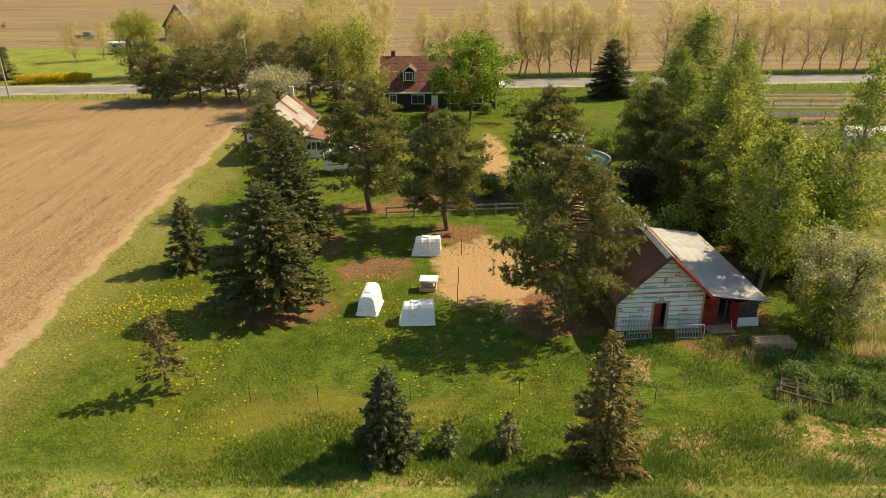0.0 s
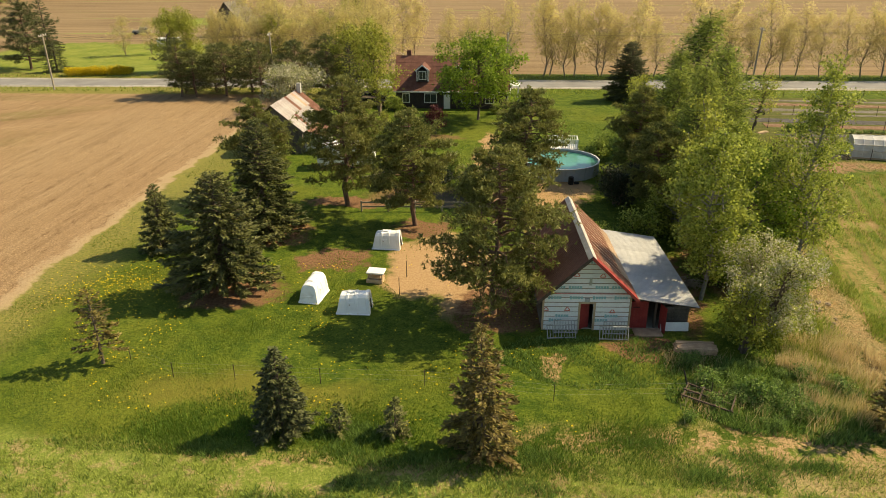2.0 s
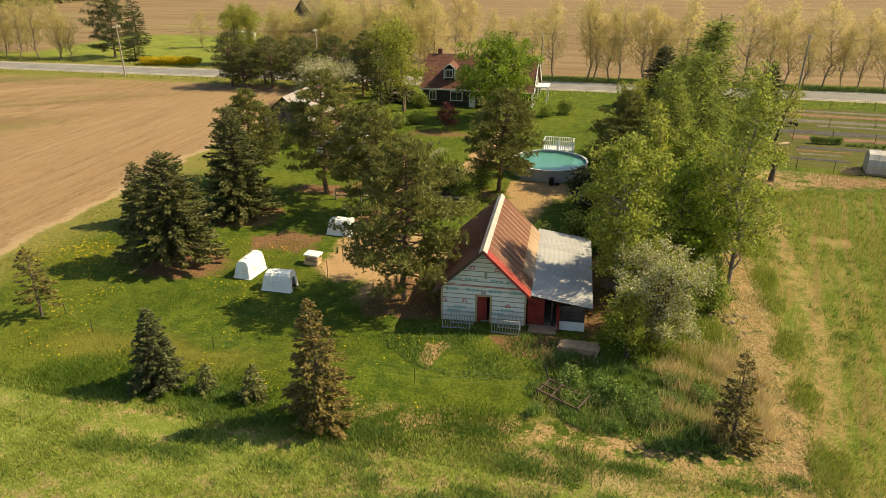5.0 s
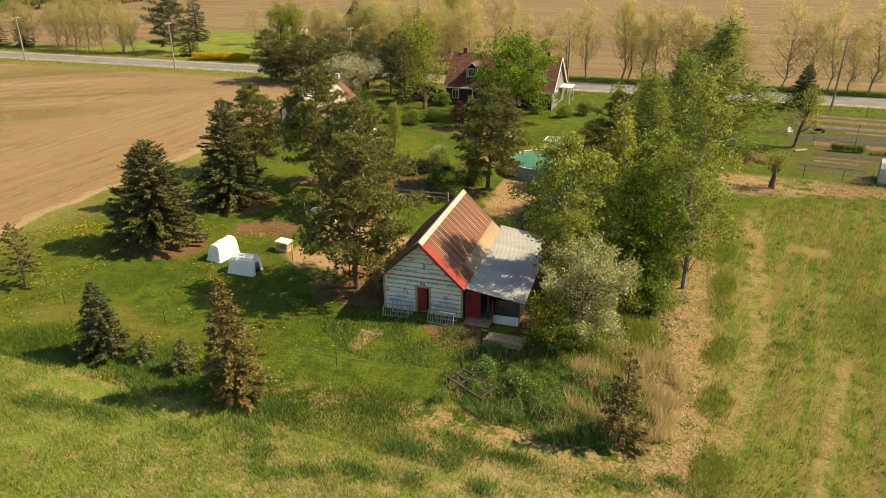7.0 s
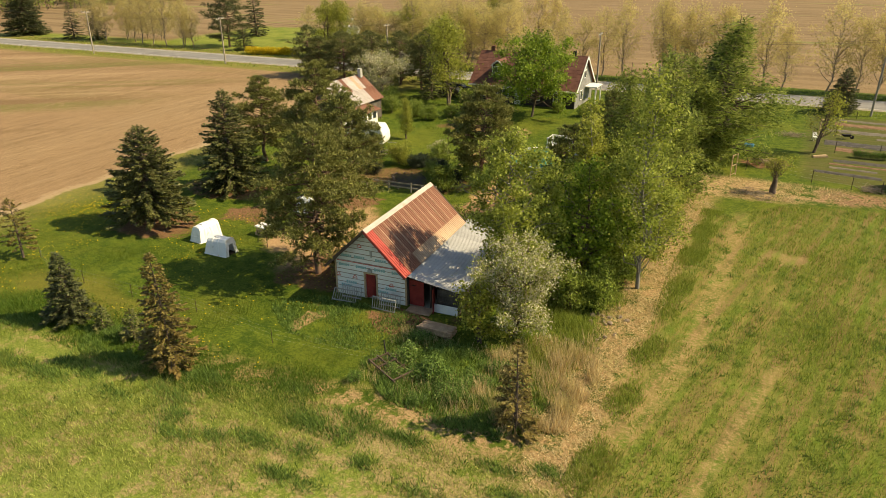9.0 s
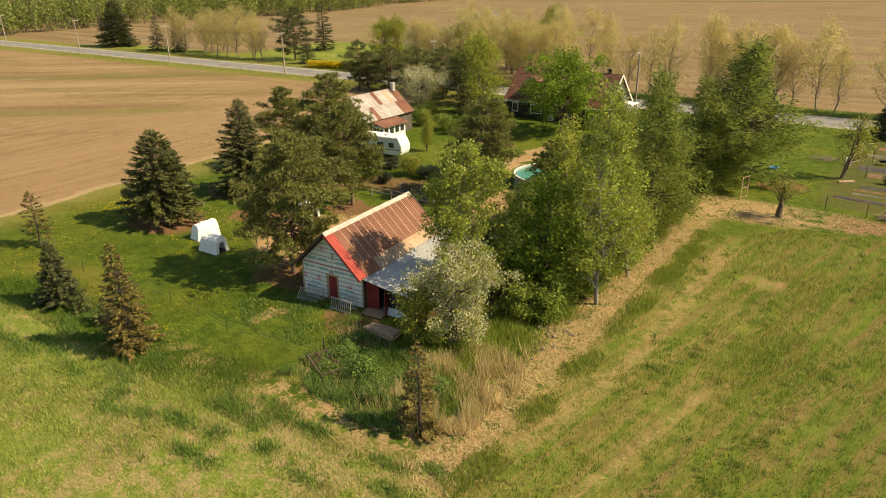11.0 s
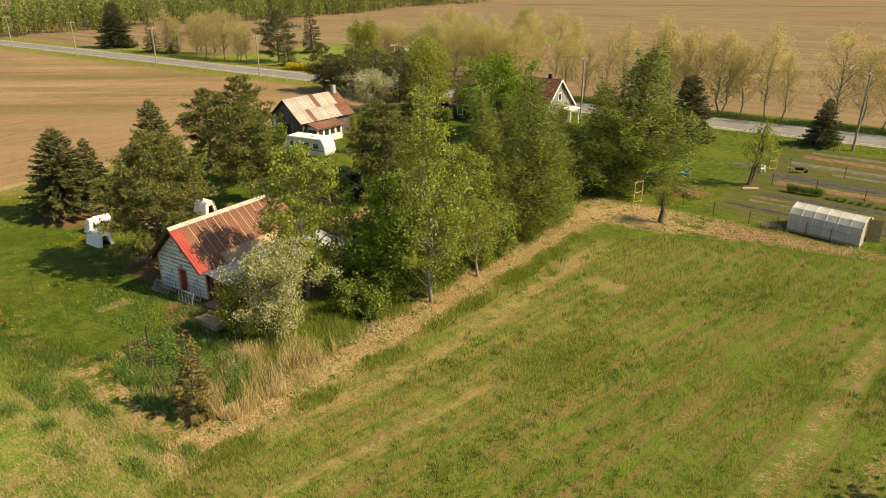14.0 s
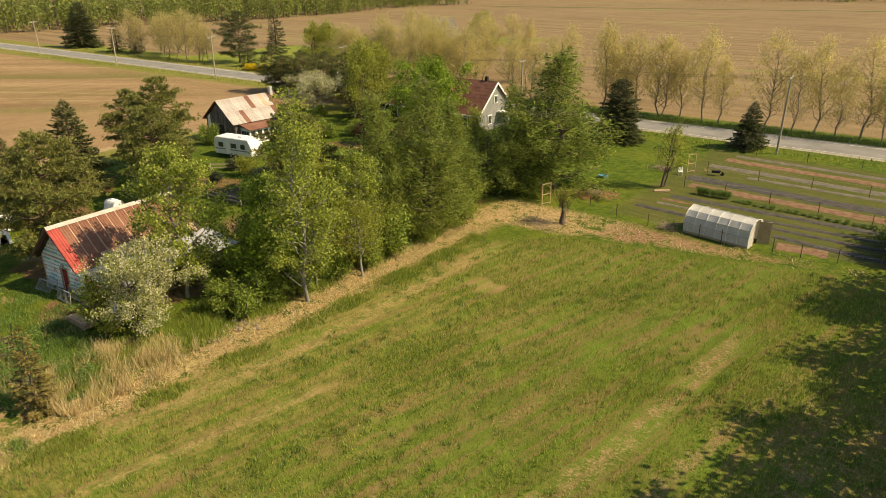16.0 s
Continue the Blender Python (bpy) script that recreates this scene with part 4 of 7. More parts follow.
    ls = (z0 - z1) / (X1 + 0.2 - W - 0.15)
    rl = math.hypot(X1 + 0.3 - W - 0.1, (X1 + 0.3 - W - 0.1) * ls)
    lroof = part("lean_to_roof", box((rl, LL + 0.5, 0.06), ((W + 0.1 + X1 + 0.3) / 2, LL / 2 - 0.05, (z0 + z1) / 2 - 0.05), (0, math.degrees(math.atan(ls)), 0)), MAT["darkwood"], barn, "low lean-to roof of pale grey metal sheets")
    sheets(lroof, (W + 0.12, LL + 0.22, z0 + 0.01), (0, -1, 0), (1, 0, -ls), LL + 0.55, rl, lambda i: "greysheet", 0.86, rng, 0.018)
    part("flashing", box((0.5, 0.7, 0.03), (W + 0.35, -0.05, z0 + 0.03), (0, 12, 0)), MAT["metal"], lroof)
    # its front: red door, dark opening, second red door, grey boards
    part("lean_to_lintel", box((X1 - W - 0.15, 0.08, 0.14), ((W + X1) / 2, y0 - 0.01, z1 + 0.13), (0, math.degrees(math.atan(ls)), 0)), MAT["darkwood"], barn)
    door = part("red_door", box((1.05, 0.05, 1.86), (W + 0.62, y0, 0.96), bevel=0.01), MAT["reddoor"], barn, "dark red plank door")
    for i in range(5):
        part("door_plank", box((0.185, 0.02, 1.82), (W + 0.20 + i * 0.21, y0 - 0.034, 0.96)), MAT["reddoor"], door)
    part("door_hinge", box((0.4, 0.015, 0.05), (W + 0.42, y0 - 0.05, 1.5)), MAT["black"], door)
    part("red_door", box((0.05, 0.75, 1.72), (W + 2.0, y0 - 0.35, 0.88), (0, 0, 14), 0.01), MAT["reddoor"], barn, "dark red door standing open")
    for i in range(7):
        part("lean_to_plank", box((X1 - W - 2.2, 0.03, 0.205), ((W + 2.1 + X1) / 2 - 0.05, y0 + rng.uniform(-0.01, 0.01), 0.12 + i * 0.222), (0, rng.uniform(-0.6, 0.6) - (2 if i == 6 else 0), 0)), MAT["barnwood"], barn)
    part("post", box((0.12, 0.12, 1.9), (W + 1.62, y0 + 0.04, 0.95), bevel=0.01), MAT["darkwood"], barn)
    part("lower_panel", box((1.7, 0.05, 0.55), (X1 - 0.95, y0 - 0.3, 0.30), (-18, 0, 0), 0.01), MAT["whitepaint"], barn, "low white panel leaning on the wall")
    part("door_step", box((1.7, 0.9, 0.10), (W + 1.1, y0 - 0.6, 0.05), bevel=0.02), MAT["oldplank"], barn, "worn brown plank doorstep")
    return barn


build_barn()


# ---- things in the yard ----
def calf_hutch(label, at, rz):
    """A moulded white calf hutch: tapered ribbed shell, flange, doorway, vents."""
    h = thing("calf_hutch", label, "calf hutch", pose(*at, 0, 0, rz), "calf hutches in the yard")
    Lh, Wh, Hh = 2.2, 1.32, 1.38
    prof = [(-0.5, 0.0), (-0.485, 0.10), (-0.40, 0.62), (-0.36, 0.82), (-0.27, 0.95), (-0.12, 1.0), (0.12, 1.0), (0.27, 0.95), (0.36, 0.82), (0.40, 0.62), (0.485, 0.10), (0.5, 0.0)]
    stations = [0.0, 0.03, 0.09, 0.12, 0.34, 0.37, 0.43, 0.46, 0.68, 0.71, 0.77, 0.80, 0.96, 1.0]
    rib = [1, 1, 1, 0, 0, 1, 1, 0, 0, 1, 1, 0, 0, 0]
    bm = bmesh.new()
    loops = []
    for t, r in zip(stations, rib):
        hh = Hh * (1.0 - 0.07 * t) * (0.97 if t == 1.0 else 1.0)
        row = []
        for x, z in prof:
            grow = 1.0 + (0.055 if r else 0.0) * (0.3 < z)
            yy = -Lh / 2 + Lh * t
            yy += (0.05 - 0.30 * t) * z if t > 0.5 else 0.10 * z * (1 - t)
            row.append(bm.verts.new((x * Wh * grow, yy, hh * z * (1.0 + (0.025 if r else 0.0) * (z > 0.9)))))
        loops.append(row)
    for a, b in zip(loops, loops[1:]):
        for j in range(len(prof) - 1):
            bm.faces.new((a[j], a[j + 1], b[j + 1], b[j]))
    bm.faces.new(loops[-1])
    bmesh.ops.recalc_face_normals(bm, faces=bm.faces)
    shell = part("shell", bm, MAT["hutch"], h)
    shell.modifiers.new("thick", "SOLIDIFY").thickness = 0.03
    fr = bmesh.new()
    for s in (-1, 1):
        box((0.30, 0.05, 1.14), (s * 0.42, -Lh / 2 + 0.05, 0.57), (-4, -9 * s, 0), 0.015, fr)
    box((0.70, 0.05, 0.46), (0, -Lh / 2 + 0.095, 1.13), (-4, 0, 0), 0.02, fr)
    part("front_frame", fr, MAT["hutch"], h)
    part("bedding", box((1.1, 2.0, 0.06), (0, 0, 0.03)), MAT["darkwood"], h)
    for s in (-1, 1):
        part("flange", box((0.10, Lh, 0.05), (s * (Wh / 2 + 0.03), 0, 0.03), bevel=0.012), MAT["hutch"], h)
        part("side_panel", box((0.03, 0.42, 0.40), (s * (Wh * 0.425), 0.1, 0.62), (0, -10 * s, 0), 0.01), MAT["hutch"], h)
        part("latch", box((0.04, 0.06, 0.05), (s * (Wh * 0.44), 0.22, 0.66), (0, -10 * s, 0)), MAT["batten"], h)
    part("flange", box((Wh, 0.08, 0.05), (0, Lh / 2 + 0.02, 0.03), bevel=0.012), MAT["hutch"], h)
    part("vent_cap", box((0.34, 0.5, 0.07), (0, 0.15, 1.36), bevel=0.02), MAT["hutch"], h)
    part("back_rib", box((0.86, 0.05, 0.10), (0, Lh / 2 - 0.10, 0.45), (12, 0, 0), 0.015), MAT["hutch"], h)
    # vent slots aren't cut; small black boxes paint their inner shade
    for x, z in ((-0.2, 0.78), (0.0, 0.86), (0.2, 0.78)):
        part("dark_slot_panel", box((0.10, 0.04, 0.05), (x, Lh / 2 - 0.008 - 0.25 * z, z), (12, 0, 0)), MAT["black"], h)
    return h


calf_hutch("white plastic calf hutch with ribbed shell, back to the lawn", (-5.15, 40.5, 0), 174)
calf_hutch("white plastic calf hutch lying along the lawn, dark doorway", (-1.95, 38.85, 0), 92)
calf_hutch("white plastic calf hutch beside a bare patch", (-1.65, 49.45, 0), 178 - 90)


def wood_rack(at, rz):
    t = thing("slatted_table", "low wooden stand with a white tray on top", "stand", pose(*at, 0, 0, rz))
    for x in (-0.5, 0.5):
        for y in (-0.3, 0.3):
            part("leg", box((0.08, 0.08, 0.75), (x, y, 0.375)), MAT["newwood"], t)
    part("tray", box((1.25, 0.85, 0.12), (0, 0, 0.80), (4, 0, 0), 0.02), MAT["whitepaint"], t, "white tray")
    part("shelf", box((1.1, 0.7, 0.05), (0, 0, 0.40)), MAT["newwood"], t)
    part("crate", box((1.15, 0.75, 0.28), (-0.05, -0.05, 0.15), bevel=0.01), MAT["newwood"], t, "pale wooden crate below")


wood_rack((-1.35, 43.2, 0), -6)


def bar_rack(at, rx, rz, n=9, w=1.7, h=0.85):
    """An old white metal crib side or gate: frame and upright bars."""
    g = thing("metal_rack", "grey-white barred metal rack leaning at the barn wall", "rack", pose(*at, rx, 0, rz), "barred racks at the barn")
    part("frame", rod((-w / 2, 0, h), (w / 2, 0, h), 0.036), MAT["rackpaint"], g)
    part("frame", rod((-w / 2, 0, 0.08), (w / 2, 0, 0.08), 0.036), MAT["rackpaint"], g)
    for x in (-w / 2, w / 2):
        part("leg", rod((x, 0, 0), (x, 0, h + 0.05), 0.028), MAT["rackpaint"], g)
    for i in range(n):
        x = -w / 2 + (i + 1) * w / (n + 1)
        part("bar", rod((x, 0, 0.08), (x, 0, h), 0.018, sides=6), MAT["rackpaint"], g)


bar_rack((11.35, 36.35, 0), -38, 8)
bar_rack((14.45, 36.45, 0), -14, 2)
bar_rack((11.6, 37.0, 0.02), -10, 5, 7, 1.4)
bar_rack((14.6, 37.1, 0.02), -10, 4, 7, 1.4)


def lumber_pile():
    rng = random.Random(8)
    p = thing("lumber_pile", "low stack of pale weathered boards on bearers", "lumber", pose(19.0, 35.5, 0, 0, 0, 1))
    for x in (-0.7, 0.7):
        part("bearer", box((0.12, 1.0, 0.14), (x, 0, 0.07)), MAT["darkwood"], p)
    for k in range(7):
        for i in range(5):
            part("plank", box((2.25 + rng.uniform(-0.2, 0.15), 0.17, 0.05), (rng.uniform(-0.08, 0.08), -0.37 + i * 0.185, 0.165 + k * 0.055), (0, 0, rng.uniform(-1.2, 1.2)), 0.004), MAT["oldplank"], p)


lumber_pile()


def farm_implement(at, rz):
    """A rusting harrow frame half sunk in weeds."""
    p = thing("old_harrow", "rusty dark iron harrow frame lying in the weeds", "farm implement", pose(*at, 0, 0, rz))
    for y in (-0.6, 0.0, 0.6):
        part("beam", box((2.6, 0.08, 0.08), (0, y, 0.42), (0, 4, 0)), MAT["darkwood"], p)
    for x in (-1.2, -0.4, 0.4, 1.2):
        part("cross_bar", box((0.07, 1.4, 0.07), (x, 0, 0.47), (3, 0, 0)), MAT["darkwood"], p)
        for y in (-0.6, 0.0, 0.6):
            part("tine", rod((x, y, 0.45), (x, y, 0.02), 0.022, sides=6), MAT["darkwood"], p)
    part("lever", rod((-1.2, 0.5, 0.4), (-1.5, 0.6, 1.25), 0.04), MAT["black"], p)


farm_implement((18.6, 30.6, -0.1), -24)


# ---- pool and deck ----
def pool():
    cx, cy, R, Hh = 13.0, 71.2, 3.9, 1.25
    p = thing("swimming_pool", "round above-ground pool with grey wall and green water", "pool", pose(cx, cy, 0))
    bm = bmesh.new()
    bmesh.ops.create_cone(bm, cap_ends=False, segments=56, radius1=R, radius2=R, depth=Hh, matrix=pose(0, 0, Hh / 2))
    wall = part("wall", bm, MAT["poolwall"], p)
    sd = wall.modifiers.new("thick", "SOLIDIFY")
    sd.thickness = 0.04
    bm = bmesh.new()
    bmesh.ops.create_circle(bm, cap_ends=True, segments=56, radius=R - 0.05, matrix=pose(0, 0, Hh - 0.22))
    part("water", bm, MAT["water"], p, "still green pool water")
    n = 20
    for i in range(n):
        a0 = 2 * math.pi * i / n
        a1 = 2 * math.pi * (i + 1) / n
        a = (a0 + a1) / 2
        part("top_rail", box((2 * R * math.tan(math.pi / n) * 1.02, 0.17, 0.05), (R * math.cos(a), R * math.sin(a), Hh + 0.02), (0, 0, math.degrees(a) + 90), 0.01), MAT["whitepaint"], p)
        part("upright", box((0.14, 0.07, Hh), ((R + 0.05) * math.cos(a0), (R + 0.05) * math.sin(a0), Hh / 2), (0, 0, math.degrees(a0) + 90), 0.01), MAT["poolwall"], p)
    d = thing("pool_deck", "small white timber deck with railing at the pool", "deck", pose(cx + 0.4, cy + 5.0, 0))
    part("platform", box((3.4, 2.0, 0.10), (0, 0, Hh), bevel=0.01), MAT["whitepaint"], d)
    for x in (-1.6, 0, 1.6):
        for y in (-0.9, 0.9):
            part("post", box((0.1, 0.1, Hh + 1.0), (x, y, (Hh + 1.0) / 2)), MAT["whitepaint"], d)
    for y in (-0.9, 0.9):
        part("rail", box((3.4, 0.09, 0.06), (0, y, Hh + 1.0)), MAT["whitepaint"], d)
        for i in range(16):
            part("baluster", box((0.06, 0.05, 0.9), (-1.55 + i * 0.207, y, Hh + 0.5)), MAT["whitepaint"], d)
    for x in (-1.6, 1.6):
        part("rail", box((0.09, 1.9, 0.06), (x, 0, Hh + 1.0)), MAT["whitepaint"], d)
    f = thing("pool_filter", "dark pool pump and filter on the gravel", "pool pump", pose(cx + 0.8, cy - 4.6, 0))
    part("tank", rod((0, 0, 0), (0, 0, 0.75), 0.26, sides=14), MAT["black"], f)
    part("pump", rod((0.3, 0, 0.15), (0.8, 0, 0.15), 0.13, sides=10), MAT["black"], f)
    part("hose", rod((0, 0.2, 0.5), (0, 0.8, 0.7), 0.04), MAT["metal"], f)


pool()


# ---- buildings ----
def window(parent, at, w, h, rz=0.0):
    g = part("window", box((w + 0.2, 0.10, h + 0.2), (0, 0, 0), bevel=0.01), MAT["whitepaint"], parent, at=pose(*at, 0, 0, rz))
    for x in (-w / 4, w / 4):
        part("pane", box((w / 2 - 0.05, 0.03, h - 0.04), (x, -0.05, 0)), MAT["glass"], g)


def gable_house(name, label, at, rz, w, l, eave, ridge, wallmat, roofmat, over=0.4, brick=False):
    """Walls and a two-sided roof; the ridge runs along local x."""
    b = thing(name, label, "building" if name != "house" else "house", pose(*at, 0, 0, rz))
    bm = bmesh.new()
    box((l, w, eave), (0, 0, eave / 2), bm=bm)
    part("wall", bm, MAT[wallmat], b)
    s = (ridge - eave) / (w / 2)
    for x in (-l / 2, l / 2):
        part("gable", prism([(-w / 2, 0), (w / 2, 0), (0, ridge - eave)], 0.1), MAT[wallmat], b, at=pose(x + (0.05 if x > 0 else -0.05) * -1, 0, eave, 0, 0, 90) @ pose(0, -0.05, 0))
    sl = math.hypot(w / 2 + over, (w / 2 + over) * s)
    ang = math.degrees(math.atan(s))
    for sg in (-1, 1):
        cy = sg * (w / 2 + over) / 2
        r = part("roof", box((l + 2 * over, sl, 0.12), (0, cy, ridge - (w / 2 + over) / 2 * s + 0.02), (-sg * ang, 0, 0), 0.01), MAT[roofmat], b)
        rows = 10
        for i in range(rows):
            t = (i + 0.5) / rows
            y = sg * t * (w / 2 + over)
            part("roof_course", box((l + 2 * over, sl / rows * 1.08, 0.03), (0, y, ridge - abs(y) * s + 0.105), (-sg * (ang - 1.5), 0, 0)), MAT[roofmat], r)
    return b, s


def build_house():
    L, W, E, R = 16.2, 9.0, 2.8, 6.8
    H, s = gable_house("house", "dark house with red-brown shingle roof and white dormers", (-1.4, 105.2, 0), 1, W, L, E, R, "housewall", "brownroof")
    for x in (-4.2, 0.9):
        d = part("dormer", box((1.8, 2.6, 1.7), (x, -2.6, 4.55), bevel=0.01), MAT["housewall"], H, "dormer with white-framed window")
        window(d, (x, -3.93, 4.65), 0.95, 1.05)
        for sx in (-0.8, 0.8):
            part("dormer_trim", box((0.14, 0.06, 1.5), (x + sx, -3.93, 4.6)), MAT["whitepaint"], d)
        for sg in (-1, 1):
            part("dormer_roof", box((1.3, 3.1, 0.08), (x + sg * 0.52, -2.5, 5.72), (0, sg * 38, 0)), MAT["brownroof"], d)
            part("dormer_trim", box((1.3, 0.06, 0.16), (x + sg * 0.52, -4.06, 5.68), (0, sg * 38, 0)), MAT["whitepaint"], d)
    for x, w in ((-6.6, 0.9), (-3.0, 1.7), (2.2, 1.2), (5.6, 1.2)):
        window(H, (x, -W / 2 - 0.03, 1.5), w, 1.2)
    part("eave_board", box((L + 0.8, 0.08, 0.2), (0, -W / 2 - 0.44, E - 0.32)), MAT["whitepaint"], H)
    part("door", box((0.95, 0.08, 2.05), (-0.6, -W / 2 - 0.03, 1.03), bevel=0.01), MAT["whitepaint"], H)
    part("chimney", box((0.6, 0.6, 1.3), (-6.6, 0.3, R + 0.2), bevel=0.02), MAT["brownroof"], H)
    part("chimney", box((0.45, 0.45, 1.0), (6.4, 0.2, R + 0.25), bevel=0.02), MAT["black"], H)
    # east end: grey siding, white boards, window and porch
    part("end_siding", prism([(-W / 2 + 0.02, 0), (W / 2 - 0.02, 0), (W / 2 - 0.02, E), (0, R - 0.2), (-W / 2 + 0.02, E)], 0.05), MAT["greysiding"], H, "grey sided east gable", at=pose(L / 2 + 0.07, 0, 0, 0, 0, 90))
    run = math.hypot(W / 2 + 0.45, (W / 2 + 0.45) * s)
    for sg in (-1, 1):
        part("gable_board", box((0.08, run, 0.26), (L / 2 + 0.45, sg * (W / 2 + 0.45) / 2, R - (W / 2 + 0.45) / 2 * s + 0.04), (-sg * math.degrees(math.atan(s)), 0, 0)), MAT["whitepaint"], H, "white gable board")
    window(H, (L / 2 + 0.14, -1.6, 1.6), 0.9, 1.2, 90)
    window(H, (L / 2 + 0.14, 0.0, 4.4), 0.8, 1.0, 90)
    for y in (0.6, 3.4):
        part("porch_post", box((0.16, 0.16, 2.4), (L / 2 + 1.7, y, 1.2)), MAT["whitepaint"], H)
    part("porch_roof", box((1.9, 3.2, 0.14), (L / 2 + 1.0, 2.0, 2.45)), MAT["whitepaint"], H)


build_house()


def build_shed():
    rng = random.Random(4)
    W, L, E, R = 6.4, 9.5, 3.0, 5.6
    S = thing("old_shed", "old board shed with flaking white and rust metal roof", "shed", pose(-22.4, 75.3, 0, 0, 0, -1))
    slope = (R - E) / (W / 2)
    part("wall_front", prism([(0, 0), (W, 0), (W, E), (W / 2, R), (0, E)], 0.1), MAT["darkwood"], S)
    part("wall_back", prism([(0, 0), (W, 0), (W, E), (W / 2, R), (0, E)], 0.1), MAT["darkwood"], S, at=pose(0, L - 0.1, 0))
    for x in (0.05, W - 0.05):
        part("wall_side", box((0.1, L - 0.2, E), (x, L / 2, E / 2)), MAT["barnwood"], S)
    for i in range(21):
        x = (i + 0.5) * W / 21
        hgt = E + (W / 2 - abs(x - W / 2)) * slope - 0.15
        if 2.6 < x < 3.9:
            part("board", box((0.28, 0.03, hgt - 2.3), (x, -0.02, 2.3 + (hgt - 2.3) / 2)), MAT["barnwood"], S)
        else:
            part("board", box((0.28, 0.03, hgt), (x, -0.02 - rng.uniform(0, 0.01), hgt / 2)), MAT["whitepaint" if i in (1, 2, 9) else "barnwood"], S)
    # no hole in the wall: a black panel paints the doorway's shade
    part("dark_doorway_panel", box((1.25, 0.04, 2.2), (3.25, -0.01, 1.1)), MAT["black"], S)
    run = math.hypot(W / 2 + 0.35, (W / 2 + 0.35) * slope)
    roof = part("roof", prism([(-0.3, E - 0.3 * slope - 0.03), (W / 2, R - 0.03), (W + 0.3, E - 0.3 * slope - 0.03), (W + 0.3, E - 0.3 * slope - 0.12), (W / 2, R - 0.15), (-0.3, E - 0.3 * slope - 0.12)], L + 0.5), MAT["darkwood"], S, "gabled roof of white and rusted sheets", at=pose(0, -0.25, 0))
    for sg, st, al in ((1, (W / 2, L + 0.3, R + 0.03), (0, -1, 0)), (-1, (W / 2, -0.3, R + 0.03), (0, 1, 0))):
        sheets(roof, st, al, (sg, 0, -slope), L + 0.6, run * 0.52, lambda i: "rust" if i in (0, 1, 6) else ("rustpale" if i == 3 else "whiteroof"), 0.8, rng)
        p2 = Vector(st) + Vector((sg, 0, -slope)).normalized() * run * 0.49 + Vector((0, 0, -0.016))
        sheets(roof, p2, al, (sg, 0, -slope), L + 0.6, run * 0.53, lambda i: "rust" if i in (0, 1, 2, 9) else "whiteroof", 0.8, rng)
    part("chimney", box((0.5, 0.5, 1.2), (W / 2 + 0.4, L - 0.8, R + 0.3), bevel=0.02), MAT["concrete"], S)
    # white porch on the east side
    part("porch_wall", box((2.0, 4.6, 2.1), (W + 0.95, 3.2, 1.05)), MAT["whitepaint"], S, "white porch wall with small windows")
    for i in range(4):
        part("porch_window", box((0.04, 0.7, 0.8), (W + 1.97, 1.5 + i * 1.1, 1.35)), MAT["glass"], S)
    for i in range(3):
        part("porch_window", box((0.42, 0.04, 0.8), (W + 0.45 + i * 0.55, 0.88, 1.35)), MAT["glass"], S)
    part("porch_roof", box((2.6, 5.2, 0.10), (W + 1.1, 3.2, 2.32), (0, 13, 0)), MAT["rust"], S, "small brown porch roof")


build_shed()


def caravan():
    c = thing("caravan", "white travel trailer with dark windows beside the shed", "caravan", pose(-9.9, 71.0, 0, 0, 0, 10))
    Lc, Wc = 6.2, 2.3
    bm = prism([(-Lc / 2 + 0.15, 0.45), (Lc / 2 - 0.2, 0.45), (Lc / 2, 0.9), (Lc / 2 - 0.05, 1.7), (Lc / 2 - 0.55, 2.6), (-Lc / 2 + 0.35, 2.62), (-Lc / 2, 2.2), (-Lc / 2, 0.8)], Wc)
    bmesh.ops.bevel(bm, geom=list(bm.edges), offset=0.06, segments=2, affect="EDGES")
    body = part("body", bm, MAT["whitepaint"], c, at=pose(0, -Wc / 2, 0))
    for x, w in ((-1.9, 0.8), (0.2, 0.9), (1.7, 0.7)):
        part("window", box((w, 0.04, 0.6), (x, -Wc / 2 - 0.01, 1.65), bevel=0.01), MAT["glass"], c)
    part("window", box((0.04, 1.4, 0.55), (Lc / 2 - 0.24, 0, 1.95), (0, -29, 0), 0.01), MAT["glass"], c)
    part("door", box((0.7, 0.03, 1.75), (-0.75, -Wc / 2 - 0.012, 1.4), bevel=0.01), MAT["hutch"], c)
    part("stripe", box((Lc - 0.5, 0.02, 0.12), (0, -Wc / 2 - 0.008, 1.12)), MAT["greysiding"], c)
    part("roof_vent", box((0.6, 0.6, 0.15), (0.6, 0, 2.68), bevel=0.03), MAT["hutch"], c)
    for x in (-0.4, 0.4):
        for y in (-Wc / 2 + 0.1, Wc / 2 - 0.1):
            w = part("wheel", rod((x, y - 0.1, 0.34), (x, y + 0.1, 0.34), 0.34, sides=18), MAT["rubber"], c)
            part("rim", rod((x, y - 0.115, 0.34), (x, y + 0.115, 0.34), 0.18, sides=12), MAT["metal"], w)
    part("drawbar", box((1.3, 0.12, 0.1), (Lc / 2 + 0.5, 0, 0.5)), MAT["metal"], c)
    part("jockey_wheel", rod((Lc / 2 + 1.0, 0, 0), (Lc / 2 + 1.0, 0, 0.6), 0.05), MAT["metal"], c)


caravan()


